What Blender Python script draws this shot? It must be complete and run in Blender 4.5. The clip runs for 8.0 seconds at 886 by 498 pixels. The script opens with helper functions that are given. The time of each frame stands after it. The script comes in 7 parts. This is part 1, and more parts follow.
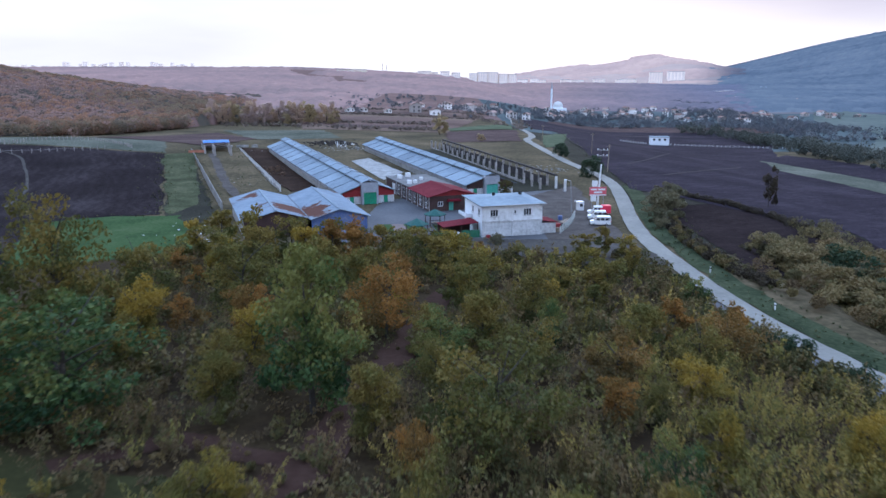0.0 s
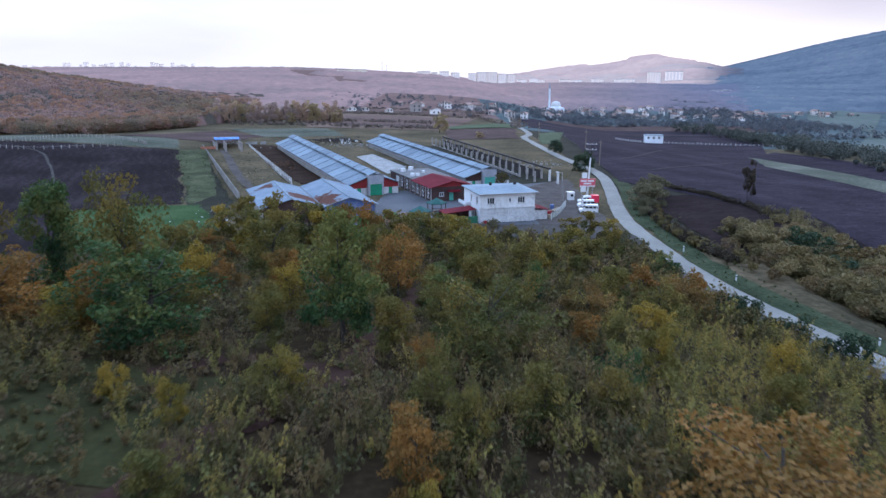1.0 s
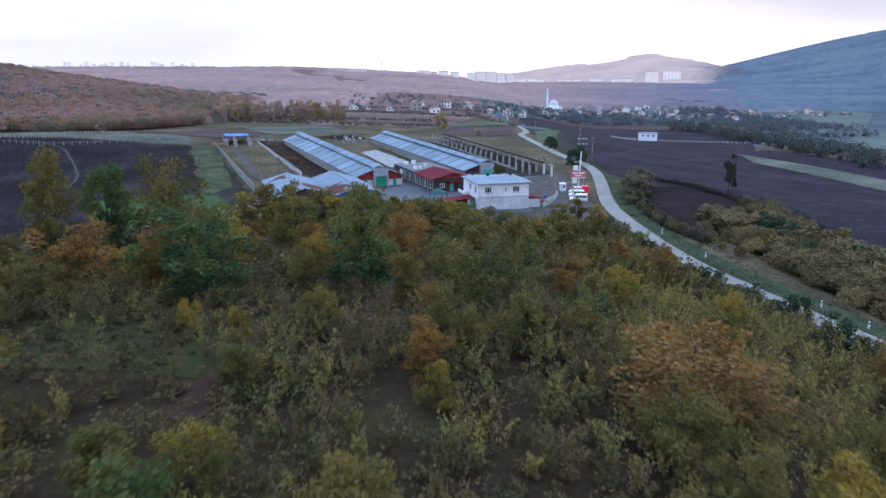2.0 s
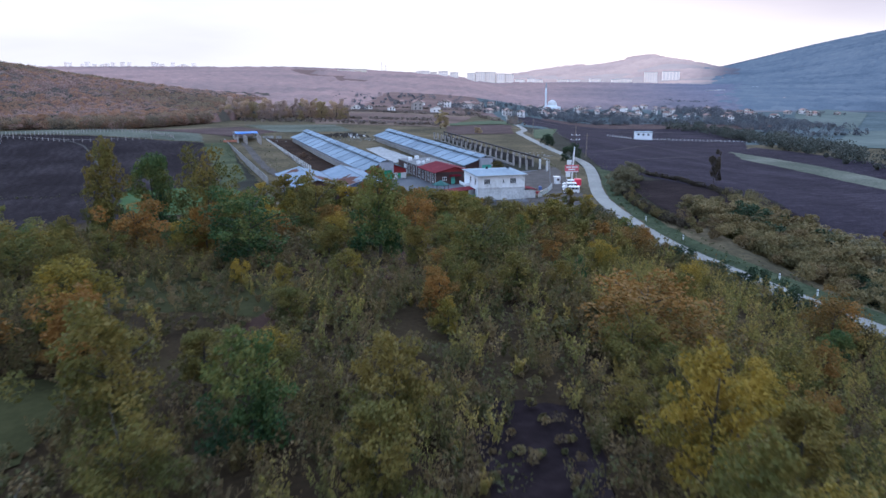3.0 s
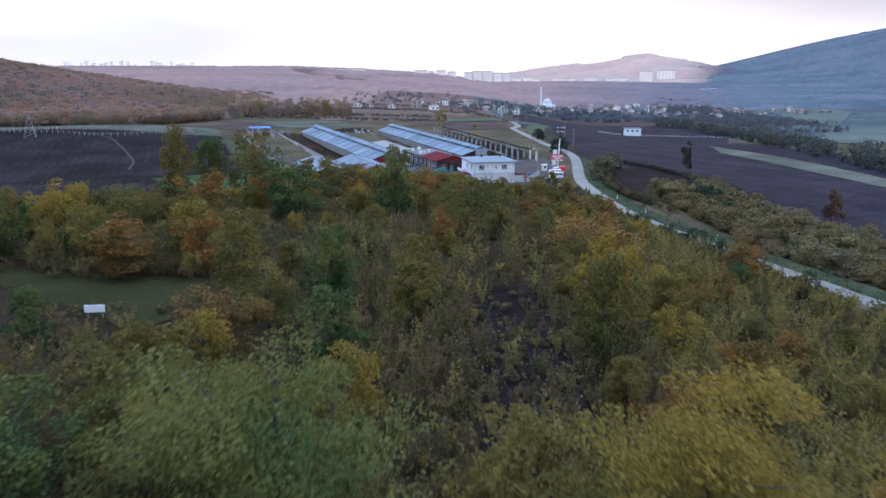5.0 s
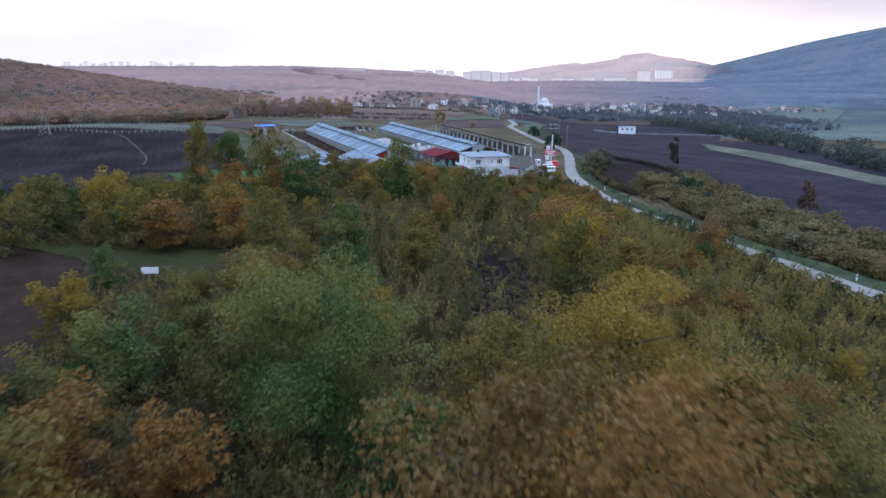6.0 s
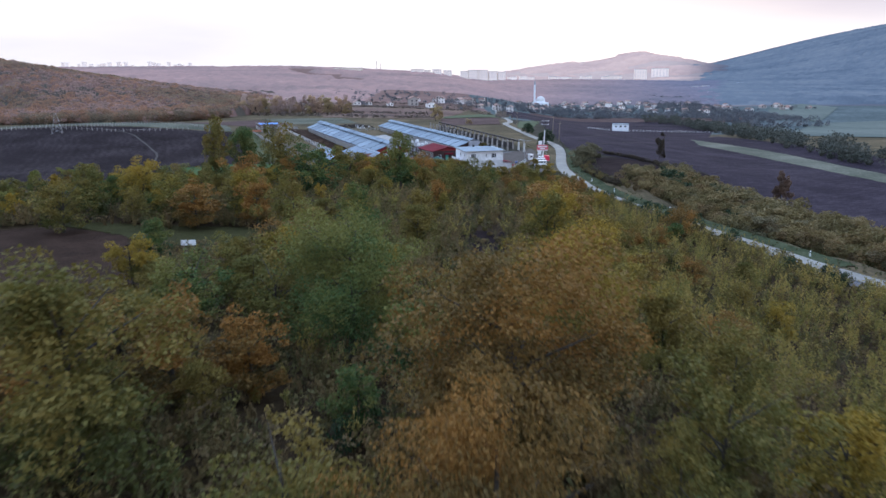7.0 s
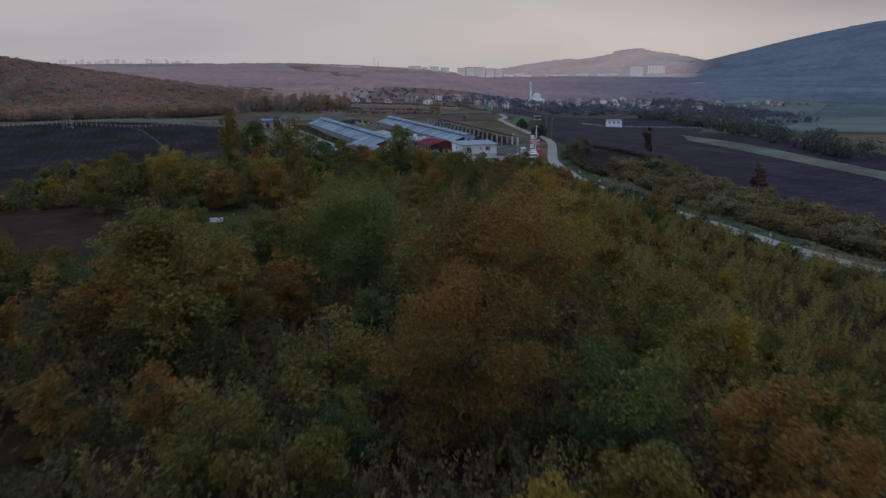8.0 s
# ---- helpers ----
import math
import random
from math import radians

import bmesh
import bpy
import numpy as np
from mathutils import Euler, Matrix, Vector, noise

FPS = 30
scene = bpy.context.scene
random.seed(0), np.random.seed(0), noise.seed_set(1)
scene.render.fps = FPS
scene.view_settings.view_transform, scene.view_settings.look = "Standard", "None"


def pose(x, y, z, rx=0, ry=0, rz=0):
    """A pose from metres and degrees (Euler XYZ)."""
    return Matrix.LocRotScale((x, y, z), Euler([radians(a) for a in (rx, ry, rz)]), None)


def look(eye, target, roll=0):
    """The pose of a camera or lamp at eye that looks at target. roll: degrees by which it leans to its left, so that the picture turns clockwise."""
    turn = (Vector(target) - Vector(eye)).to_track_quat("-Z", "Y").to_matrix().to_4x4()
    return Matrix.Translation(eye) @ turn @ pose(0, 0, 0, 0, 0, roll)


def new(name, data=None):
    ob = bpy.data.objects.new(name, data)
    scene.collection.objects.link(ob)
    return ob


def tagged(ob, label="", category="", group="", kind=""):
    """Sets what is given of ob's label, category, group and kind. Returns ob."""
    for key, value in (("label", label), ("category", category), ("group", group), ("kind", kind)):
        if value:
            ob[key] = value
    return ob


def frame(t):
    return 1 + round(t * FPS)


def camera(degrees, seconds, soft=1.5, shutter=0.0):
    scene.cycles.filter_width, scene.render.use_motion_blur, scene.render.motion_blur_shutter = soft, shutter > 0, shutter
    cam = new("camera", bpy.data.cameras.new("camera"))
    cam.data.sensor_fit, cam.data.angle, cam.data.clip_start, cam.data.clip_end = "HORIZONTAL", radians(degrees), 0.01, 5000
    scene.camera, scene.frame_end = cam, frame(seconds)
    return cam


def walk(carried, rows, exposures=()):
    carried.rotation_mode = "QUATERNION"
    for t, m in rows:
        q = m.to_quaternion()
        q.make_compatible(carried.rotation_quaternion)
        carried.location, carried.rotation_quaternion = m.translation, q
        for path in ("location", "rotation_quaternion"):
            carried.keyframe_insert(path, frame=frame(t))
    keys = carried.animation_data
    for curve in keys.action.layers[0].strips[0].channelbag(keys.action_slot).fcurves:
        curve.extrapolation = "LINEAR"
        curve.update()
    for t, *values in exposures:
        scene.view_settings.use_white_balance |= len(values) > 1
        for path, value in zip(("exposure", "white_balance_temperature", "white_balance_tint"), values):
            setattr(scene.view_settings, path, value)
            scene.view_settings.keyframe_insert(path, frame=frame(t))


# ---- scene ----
# ------------------------------------------------------------------ camera and its flight
cam = camera(62.1, 8.0, soft=1.5, shutter=0.5)
METRES, EYE, TILT, LEAN, TURN = 105.0, 30.0, -13.4, 0.0, 0.0
ROWS = [
    (0.0, 0.0, 0.0, 0.0, 0.0, 0.0, -0.0),
    (0.5, -0.0018, -0.0629, -0.0149, -0.03, 0.01, 0.02),
    (1.0, -0.0033, -0.125, -0.0297, -0.04, 0.0, 0.05),
    (1.5, -0.005, -0.1879, -0.0451, -0.08, -0.03, 0.07),
    (3.0, -0.0144, -0.3744, -0.0894, -0.15, -0.01, 0.04),
    (3.5, -0.0171, -0.4361, -0.1039, -0.18, 0.01, 0.04),
    (4.0, -0.0196, -0.4968, -0.1185, -0.23, -0.02, 0.05),
    (4.5, -0.0217, -0.5573, -0.1325, -0.32, -0.06, 0.06),
    (6.0, -0.0225, -0.732, -0.1736, -0.42, -0.1, 0.18),
    (6.5, -0.0221, -0.7915, -0.1879, -0.48, -0.12, 0.31),
    (7.0, -0.0219, -0.851, -0.2019, -0.56, -0.16, 0.45),
    (7.5, -0.0217, -0.9125, -0.2156, -0.68, -0.29, 0.51),
    (8.0, -0.021, -0.973, -0.2288, -0.74, -0.38, 0.54),
]
EXPOSURES = [(0.0, 0.0, 5880, 10), (4.5, 0.0, 6000, 10), (6.5, 0.0, 6230, 10), (7.0, 0.0, 6330, 10), (7.25, -0.2, 6380, 10), (7.5, -0.52, 6430, 10), (8.0, -1.25, 6500, 10)]
walk(cam, [(t, pose(0, 0, EYE, TILT, LEAN, TURN) @ pose(METRES * x, METRES * y, METRES * z, 90 + pitch, roll, yaw)) for t, x, y, z, yaw, pitch, roll in ROWS], EXPOSURES)

# ------------------------------------------------------------------ sky and sun
SUN_ELEVATION, SUN_AZIMUTH = 7.0, 16.0  # degrees; azimuth to the right of the y axis
world = bpy.data.worlds.new("dusk_sky")
scene.world = world
world.use_nodes = True
wn, wl = world.node_tree.nodes, world.node_tree.links
wn.clear()
sky = wn.new("ShaderNodeTexSky")
sky.sky_type, sky.sun_disc = "NISHITA", False
sky.sun_elevation, sky.sun_rotation = radians(SUN_ELEVATION), radians(SUN_AZIMUTH)
sky.air_density, sky.dust_density, sky.ozone_density = 1.0, 2.0, 1.5
coord, stretch = wn.new("ShaderNodeTexCoord"), wn.new("ShaderNodeMapping")
stretch.inputs["Scale"].default_value = (1.6, 1.6, 9.0)
cloud, bank = wn.new("ShaderNodeTexNoise"), wn.new("ShaderNodeValToRGB")
cloud.inputs["Scale"].default_value, cloud.inputs["Detail"].default_value = 1.7, 6.0
bank.color_ramp.elements[0].position, bank.color_ramp.elements[0].color = 0.45, (10.2, 9.85, 10.2, 1)
bank.color_ramp.elements[1].position, bank.color_ramp.elements[1].color = 0.75, (8.8, 8.5, 9.2, 1)
cover, veil, out = wn.new("ShaderNodeMix"), wn.new("ShaderNodeBackground"), wn.new("ShaderNodeOutputWorld")
cover.data_type = "RGBA"
cover.inputs["Factor"].default_value = 0.965
# an overcast sky is brighter and bluer overhead than at the horizon
split, lift = wn.new("ShaderNodeSeparateXYZ"), wn.new("ShaderNodeMapRange")
lift.inputs["From Min"].default_value, lift.inputs["From Max"].default_value = 0.08, 0.8
lift.inputs["To Min"].default_value, lift.inputs["To Max"].default_value = 1.0, 2.85
dome = wn.new("ShaderNodeVectorMath")
dome.operation = "MULTIPLY"
tint = wn.new("ShaderNodeCombineXYZ")
red, green = wn.new("ShaderNodeMath"), wn.new("ShaderNodeMath")
red.operation = green.operation = "POWER"
red.inputs[1].default_value, green.inputs[1].default_value = 0.32, 0.65
wl.new(coord.outputs["Generated"], stretch.inputs["Vector"])
wl.new(coord.outputs["Generated"], split.inputs["Vector"])
wl.new(split.outputs["Z"], lift.inputs["Value"])
wl.new(lift.outputs["Result"], red.inputs[0])
wl.new(lift.outputs["Result"], green.inputs[0])
wl.new(red.outputs[0], tint.inputs["X"])
wl.new(green.outputs[0], tint.inputs["Y"])
wl.new(lift.outputs["Result"], tint.inputs["Z"])
wl.new(stretch.outputs["Vector"], cloud.inputs["Vector"])
wl.new(cloud.outputs["Fac"], bank.inputs["Fac"])
# a lavender cloud bank hangs over the mountain
away, span, edge, bank_mix = wn.new("ShaderNodeVectorMath"), wn.new("ShaderNodeVectorMath"), wn.new("ShaderNodeMapRange"), wn.new("ShaderNodeMix")
away.operation, span.operation, bank_mix.data_type = "SUBTRACT", "LENGTH", "RGBA"
away.inputs[1].default_value = (0.49, 0.87, 0.118)
flat = wn.new("ShaderNodeVectorMath")
flat.operation = "MULTIPLY"
flat.inputs[1].default_value = (1.0, 1.0, 5.0)
ragged = wn.new("ShaderNodeMath")
ragged.operation = "MULTIPLY_ADD"
ragged.inputs[1].default_value = 0.35
wl.new(coord.outputs["Generated"], away.inputs[0])
wl.new(away.outputs["Vector"], flat.inputs[0])
wl.new(flat.outputs["Vector"], span.inputs[0])
wl.new(cloud.outputs["Fac"], ragged.inputs[0])
wl.new(span.outputs["Value"], ragged.inputs[2])
edge.inputs["From Min"].default_value, edge.inputs["From Max"].default_value = 0.60, 0.30
edge.inputs["To Max"].default_value = 0.85
wl.new(ragged.outputs[0], edge.inputs["Value"])
wl.new(edge.outputs["Result"], bank_mix.inputs["Factor"])
wl.new(bank.outputs["Color"], bank_mix.inputs["A"])
bank_mix.inputs["B"].default_value = (5.6, 5.3, 6.7, 1)
wl.new(bank_mix.outputs["Result"], dome.inputs[0])
wl.new(tint.outputs["Vector"], dome.inputs[1])
wl.new(sky.outputs["Color"], cover.inputs["A"])
wl.new(dome.outputs["Vector"], cover.inputs["B"])
wl.new(cover.outputs["Result"], veil.inputs["Color"])
veil.inputs["Strength"].default_value = 0.109
wl.new(veil.outputs["Background"], out.inputs["Surface"])

sun = new("sun", bpy.data.lights.new("sun", "SUN"))
sun.data.energy, sun.data.angle, sun.data.color = 0.5, radians(25), (1.0, 0.86, 0.76)
az, el = radians(SUN_AZIMUTH), radians(SUN_ELEVATION + 8)
sun.matrix_world = look((0, 0, 0), (-math.sin(az) * math.cos(el), -math.cos(az) * math.cos(el), -math.sin(el)))


# ------------------------------------------------------------------ materials
def rgb(c):
    return (c[0], c[1], c[2], 1.0)


def surface(name, colors, scale=0.6, fine=9.0, rough=0.85, metal=0.0, bump=0.3, grain=0.03, by_object=0.0, spec=0.3, stretch=None):
    """A weathered surface: a ramp of colours over broad patches, varied by a finer grain, with relief from the grain."""
    m = bpy.data.materials.new(name)
    m.use_nodes = True
    n, k = m.node_tree.nodes, m.node_tree.links
    b = n["Principled BSDF"]
    b.inputs["Roughness"].default_value, b.inputs["Metallic"].default_value = rough, metal
    b.inputs["Specular IOR Level"].default_value = spec
    tc, mp = n.new("ShaderNodeTexCoord"), n.new("ShaderNodeMapping")
    k.new(tc.outputs["Object"], mp.inputs["Vector"])
    mp.inputs["Scale"].default_value = stretch or (1, 1, 1)
    broad, small = n.new("ShaderNodeTexNoise"), n.new("ShaderNodeTexNoise")
    broad.inputs["Scale"].default_value, broad.inputs["Detail"].default_value = scale, 5.0
    small.inputs["Scale"].default_value, small.inputs["Detail"].default_value = fine, 4.0
    k.new(mp.outputs["Vector"], broad.inputs["Vector"])
    k.new(mp.outputs["Vector"], small.inputs["Vector"])
    mix = n.new("ShaderNodeMath")
    mix.operation = "MULTIPLY_ADD"
    mix.inputs[1].default_value = 0.45
    k.new(small.outputs["Fac"], mix.inputs[0])
    scaled = n.new("ShaderNodeMath")
    scaled.operation = "MULTIPLY"
    scaled.inputs[1].default_value = 0.55
    k.new(broad.outputs["Fac"], scaled.inputs[0])
    k.new(scaled.outputs[0], mix.inputs[2])
    fac = mix.outputs[0]
    if by_object:
        info, shift = n.new("ShaderNodeObjectInfo"), n.new("ShaderNodeMath")
        shift.operation = "MULTIPLY_ADD"
        shift.inputs[1].default_value = by_object
        k.new(info.outputs["Random"], shift.inputs[0])
        k.new(fac, shift.inputs[2])
        less = n.new("ShaderNodeMath")
        less.operation = "SUBTRACT"
        less.inputs[1].default_value = by_object / 2
        k.new(shift.outputs[0], less.inputs[0])
        fac = less.outputs[0]
    ramp = n.new("ShaderNodeValToRGB")
    e = ramp.color_ramp.elements
    e[0].position, e[0].color = 0.34, rgb(colors[0])
    e[1].position, e[1].color = 0.66, rgb(colors[-1])
    for i, c in enumerate(colors[1:-1]):
        e.new(0.34 + 0.32 * (i + 1) / (len(colors) - 1)).color = rgb(c)
    k.new(fac, ramp.inputs["Fac"])
    k.new(ramp.outputs["Color"], b.inputs["Base Color"])
    if bump:
        bp = n.new("ShaderNodeBump")
        bp.inputs["Strength"].default_value, bp.inputs["Distance"].default_value = bump, grain
        k.new(small.outputs["Fac"], bp.inputs["Height"])
        k.new(bp.outputs["Normal"], b.inputs["Normal"])
    return m


def foliage(name, colors, by_object=0.35, through_light=0.3, island=0.24):
    """Leaves: every leaf takes its own colour, every plant its own share of the range."""
    m = bpy.data.materials.new(name)
    m.use_nodes = True
    n, k = m.node_tree.nodes, m.node_tree.links
    b, o = n["Principled BSDF"], n["Material Output"]
    b.inputs["Roughness"].default_value, b.inputs["Specular IOR Level"].default_value = 0.7, 0.2
    geo, info = n.new("ShaderNodeNewGeometry"), n.new("ShaderNodeObjectInfo")
    tc, patch = n.new("ShaderNodeTexCoord"), n.new("ShaderNodeTexNoise")
    patch.inputs["Scale"].default_value = 0.45
    k.new(tc.outputs["Object"], patch.inputs["Vector"])
    a, c = n.new("ShaderNodeMath"), n.new("ShaderNodeMath")
    a.operation = c.operation = "MULTIPLY_ADD"
    a.inputs[1].default_value, c.inputs[1].default_value = island, by_object
    k.new(geo.outputs["Random Per Island"], a.inputs[0])
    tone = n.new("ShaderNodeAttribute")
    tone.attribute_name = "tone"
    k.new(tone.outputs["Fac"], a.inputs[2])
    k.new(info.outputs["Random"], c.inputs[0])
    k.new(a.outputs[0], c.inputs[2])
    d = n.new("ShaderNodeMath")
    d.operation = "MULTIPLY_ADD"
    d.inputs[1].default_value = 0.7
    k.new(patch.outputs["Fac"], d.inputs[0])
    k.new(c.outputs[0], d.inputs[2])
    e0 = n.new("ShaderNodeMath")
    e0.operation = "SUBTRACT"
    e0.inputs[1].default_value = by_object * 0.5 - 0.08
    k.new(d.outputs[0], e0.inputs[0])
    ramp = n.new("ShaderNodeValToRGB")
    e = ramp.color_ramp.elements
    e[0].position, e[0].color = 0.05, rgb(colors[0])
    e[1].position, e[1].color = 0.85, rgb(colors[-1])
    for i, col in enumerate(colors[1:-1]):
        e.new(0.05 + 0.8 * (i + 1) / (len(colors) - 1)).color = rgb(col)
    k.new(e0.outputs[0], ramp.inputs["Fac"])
    k.new(ramp.outputs["Color"], b.inputs["Base Color"])
    t, ms = n.new("ShaderNodeBsdfTranslucent"), n.new("ShaderNodeMixShader")
    ms.inputs["Fac"].default_value = through_light
    k.new(ramp.outputs["Color"], t.inputs["Color"])
    k.new(b.outputs["BSDF"], ms.inputs[1])
    k.new(t.outputs["BSDF"], ms.inputs[2])
    k.new(ms.outputs["Shader"], o.inputs["Surface"])
    return m


GRASS = surface("dry_grass", [(0.03062, 0.02615, 0.01505), (0.07188, 0.05603, 0.03163), (0.134, 0.09712, 0.0592)], 0.05, 0.9, bump=0.6, grain=0.2, rough=1.0, spec=0.05)


def ploughed(name, colors, heading, clods=1.3, streaks=0.34):
    """Heavy ploughed earth: furrows along a heading (degrees from the y axis), clods, and paler dry streaks."""
    m = surface(name, colors, 0.05, clods, bump=0.9, grain=0.3, rough=1.0, spec=0.02)
    n, k = m.node_tree.nodes, m.node_tree.links
    b = n["Principled BSDF"]
    tc, mp, wave = n.new("ShaderNodeTexCoord"), n.new("ShaderNodeMapping"), n.new("ShaderNodeTexWave")
    mp.inputs["Rotation"].default_value = (0, 0, radians(heading))
    k.new(tc.outputs["Object"], mp.inputs["Vector"])
    k.new(mp.outputs["Vector"], wave.inputs["Vector"])
    wave.inputs["Scale"].default_value, wave.inputs["Distortion"].default_value = 0.11, 9.0
    wave.inputs["Detail"].default_value, wave.inputs["Detail Scale"].default_value = 4.0, 1.6
    streak = n.new("ShaderNodeTexNoise")
    squeeze = n.new("ShaderNodeMapping")
    squeeze.inputs["Scale"].default_value = (0.5, 0.02, 1.0)
    k.new(mp.outputs["Vector"], squeeze.inputs["Vector"])
    k.new(squeeze.outputs["Vector"], streak.inputs["Vector"])
    streak.inputs["Scale"].default_value, streak.inputs["Detail"].default_value = 1.0, 6.0
    ramp = b.inputs["Base Color"].links[0].from_node
    source = ramp.inputs["Fac"].links[0].from_socket
    one, two = n.new("ShaderNodeMath"), n.new("ShaderNodeMath")
    one.operation = two.operation = "MULTIPLY_ADD"
    one.inputs[1].default_value, two.inputs[1].default_value = 0.07, streaks
    k.new(wave.outputs["Fac"], one.inputs[0])
    k.new(source, one.inputs[2])
    k.new(streak.outputs["Fac"], two.inputs[0])
    k.new(one.outputs[0], two.inputs[2])
    less = n.new("ShaderNodeMath")
    less.operation = "SUBTRACT"
    less.inputs[1].default_value = 0.035 + streaks / 2
    k.new(two.outputs[0], less.inputs[0])
    k.new(less.outputs[0], ramp.inputs["Fac"])
    return m


SOIL_TONES = [(0.01727, 0.01393, 0.01842), (0.0268, 0.02076, 0.02753), (0.04349, 0.03484, 0.04323)]
SOIL_DARK = ploughed("dark_ploughed_soil", [(0.0095, 0.0066, 0.007), (0.0155, 0.0103, 0.0108), (0.026, 0.0178, 0.018)], 58)
SOIL = ploughed("ploughed_soil", SOIL_TONES, 58)
SOIL_LEFT = ploughed("ploughed_clods", [(0.011, 0.0083, 0.0092), (0.0195, 0.0145, 0.0156), (0.041, 0.0325, 0.034)], -20, 2.2, 0.16)
LAWN = surface("green_meadow", [(0.0154, 0.0322, 0.0112), (0.032, 0.062, 0.021), (0.0624, 0.0858, 0.0364)], 0.09, 1.6, bump=0.5, grain=0.15, rough=1.0, spec=0.05)
CROP = surface("thin_green_crop", [(0.0425, 0.05412, 0.0306), (0.06375, 0.0779, 0.045), (0.08925, 0.1, 0.0612)], 0.05, 0.8, bump=0.4, grain=0.15, rough=1.0, spec=0.03)
PALE_GRASS = surface("pale_pasture", [(0.03591, 0.03988, 0.02901), (0.07917, 0.08262, 0.06143), (0.1449, 0.1367, 0.1075)], 0.04, 1.0, bump=0.4, grain=0.2, rough=1.0, spec=0.05)
# the far soil and the stubble colours are lifted with painted haze
SOIL_FAR = ploughed("hazed_ploughed_soil", [(0.05, 0.033, 0.031), (0.072, 0.047, 0.043), (0.1, 0.068, 0.06)], 30)
STUBBLE_DARK = surface("weathered_stubble", [(0.06, 0.0384, 0.03276), (0.08, 0.05088, 0.042), (0.105, 0.0672, 0.05376)], 0.03, 0.5, bump=0.5, grain=0.2, rough=1.0, spec=0.02)
STUBBLE_PALE = surface("pale_stubble", [(0.1104, 0.0748, 0.05775), (0.138, 0.09504, 0.07161), (0.1702, 0.1179, 0.08701)], 0.03, 0.5, bump=0.5, grain=0.2, rough=1.0, spec=0.02)
STUBBLE = surface("stubble", [(0.08504, 0.05376, 0.04536), (0.112, 0.07008, 0.05712), (0.145, 0.09216, 0.07392)], 0.03, 0.7, bump=0.5, grain=0.2, rough=1.0, spec=0.05)
FOREST_FLOOR = surface("leaf_litter", [(0.018, 0.012, 0.007), (0.030, 0.019, 0.010), (0.045, 0.033, 0.016)], 0.12, 2.2, bump=0.7, grain=0.12, rough=1.0, spec=0.05)
ASPHALT = surface("worn_asphalt_yard", [(0.0484, 0.0486, 0.0545), (0.066, 0.0666, 0.0733), (0.088, 0.0873, 0.094)], 0.12, 1.4, bump=0.2)
ROADWAY = surface("pale_road_surface", [(0.1195, 0.1134, 0.1026), (0.1625, 0.1546, 0.1368), (0.2116, 0.1999, 0.1748)], 0.12, 1.5, bump=0.25)
CONCRETE = surface("weathered_concrete", [(0.15, 0.145, 0.14), (0.23, 0.22, 0.21), (0.32, 0.31, 0.30)], 0.5, 3.0, bump=0.3)
RENDER = surface("white_render", [(0.32, 0.31, 0.31), (0.46, 0.45, 0.45), (0.56, 0.55, 0.55)], 0.5, 2.0, bump=0.15)
METAL_ROOF = surface("galvanised_sheet", [(0.129, 0.158, 0.19), (0.168, 0.206, 0.24), (0.202, 0.245, 0.285)], 0.15, 1.1, rough=0.75, metal=0.0, spec=0.12, bump=0.05, by_object=0.25)
PALE_ROOF = surface("pale_sheet_roof", [(0.133, 0.163, 0.19), (0.172, 0.206, 0.235), (0.211, 0.25, 0.28)], 0.15, 1.1, rough=0.8, metal=0.0, spec=0.1, bump=0.05, by_object=0.2)
RED_ROOF = surface("red_sheet_roof", [(0.085, 0.010, 0.016), (0.115, 0.014, 0.021), (0.145, 0.022, 0.03)], 0.25, 2.0, rough=0.85, spec=0.06, bump=0.05)
RED_BOARD = surface("dark_red_boards", [(0.17, 0.014, 0.018), (0.22, 0.02, 0.024), (0.26, 0.03, 0.03)], 0.4, 3.0, rough=0.7)
GREEN_PAINT = surface("green_painted_steel", [(0.015, 0.15, 0.085), (0.02, 0.2, 0.11), (0.03, 0.24, 0.14)], 0.5, 3.0, rough=0.5)
TEAL_PAINT = surface("teal_painted_steel", [(0.06, 0.28, 0.22), (0.08, 0.34, 0.27), (0.11, 0.38, 0.31)], 0.5, 3.0, rough=0.5)
GREY_SHEET = surface("grey_cladding", [(0.22, 0.23, 0.26), (0.28, 0.29, 0.32), (0.33, 0.34, 0.37)], 0.3, 2.0, rough=0.6, bump=0.05)
BLUE_SHEET = surface("faded_blue_sheet", [(0.05, 0.081, 0.21), (0.08, 0.117, 0.252), (0.22, 0.216, 0.252)], 0.5, 3.0, rough=0.6)
TARP = surface("blue_tarpaulin", [(0.05, 0.22, 0.62), (0.09, 0.32, 0.75), (0.35, 0.5, 0.8)], 0.4, 2.0, rough=0.45, bump=0.3)
DARK_WOOD = surface("dark_stained_wood", [(0.03, 0.016, 0.016), (0.05, 0.026, 0.024), (0.07, 0.04, 0.034)], 0.6, 4.0, rough=0.75)
BRICK_RED = surface("red_hollow_brick", [(0.28, 0.10, 0.06), (0.36, 0.14, 0.09), (0.42, 0.18, 0.11)], 0.6, 4.0)
TIMBER = surface("grey_timber", [(0.16, 0.12, 0.09), (0.24, 0.19, 0.14), (0.32, 0.26, 0.20)], 0.7, 5.0)
BARK = surface("oak_bark", [(0.025, 0.02, 0.016), (0.0425, 0.035, 0.029), (0.065, 0.055, 0.045)], 1.0, 6.0, bump=0.6)
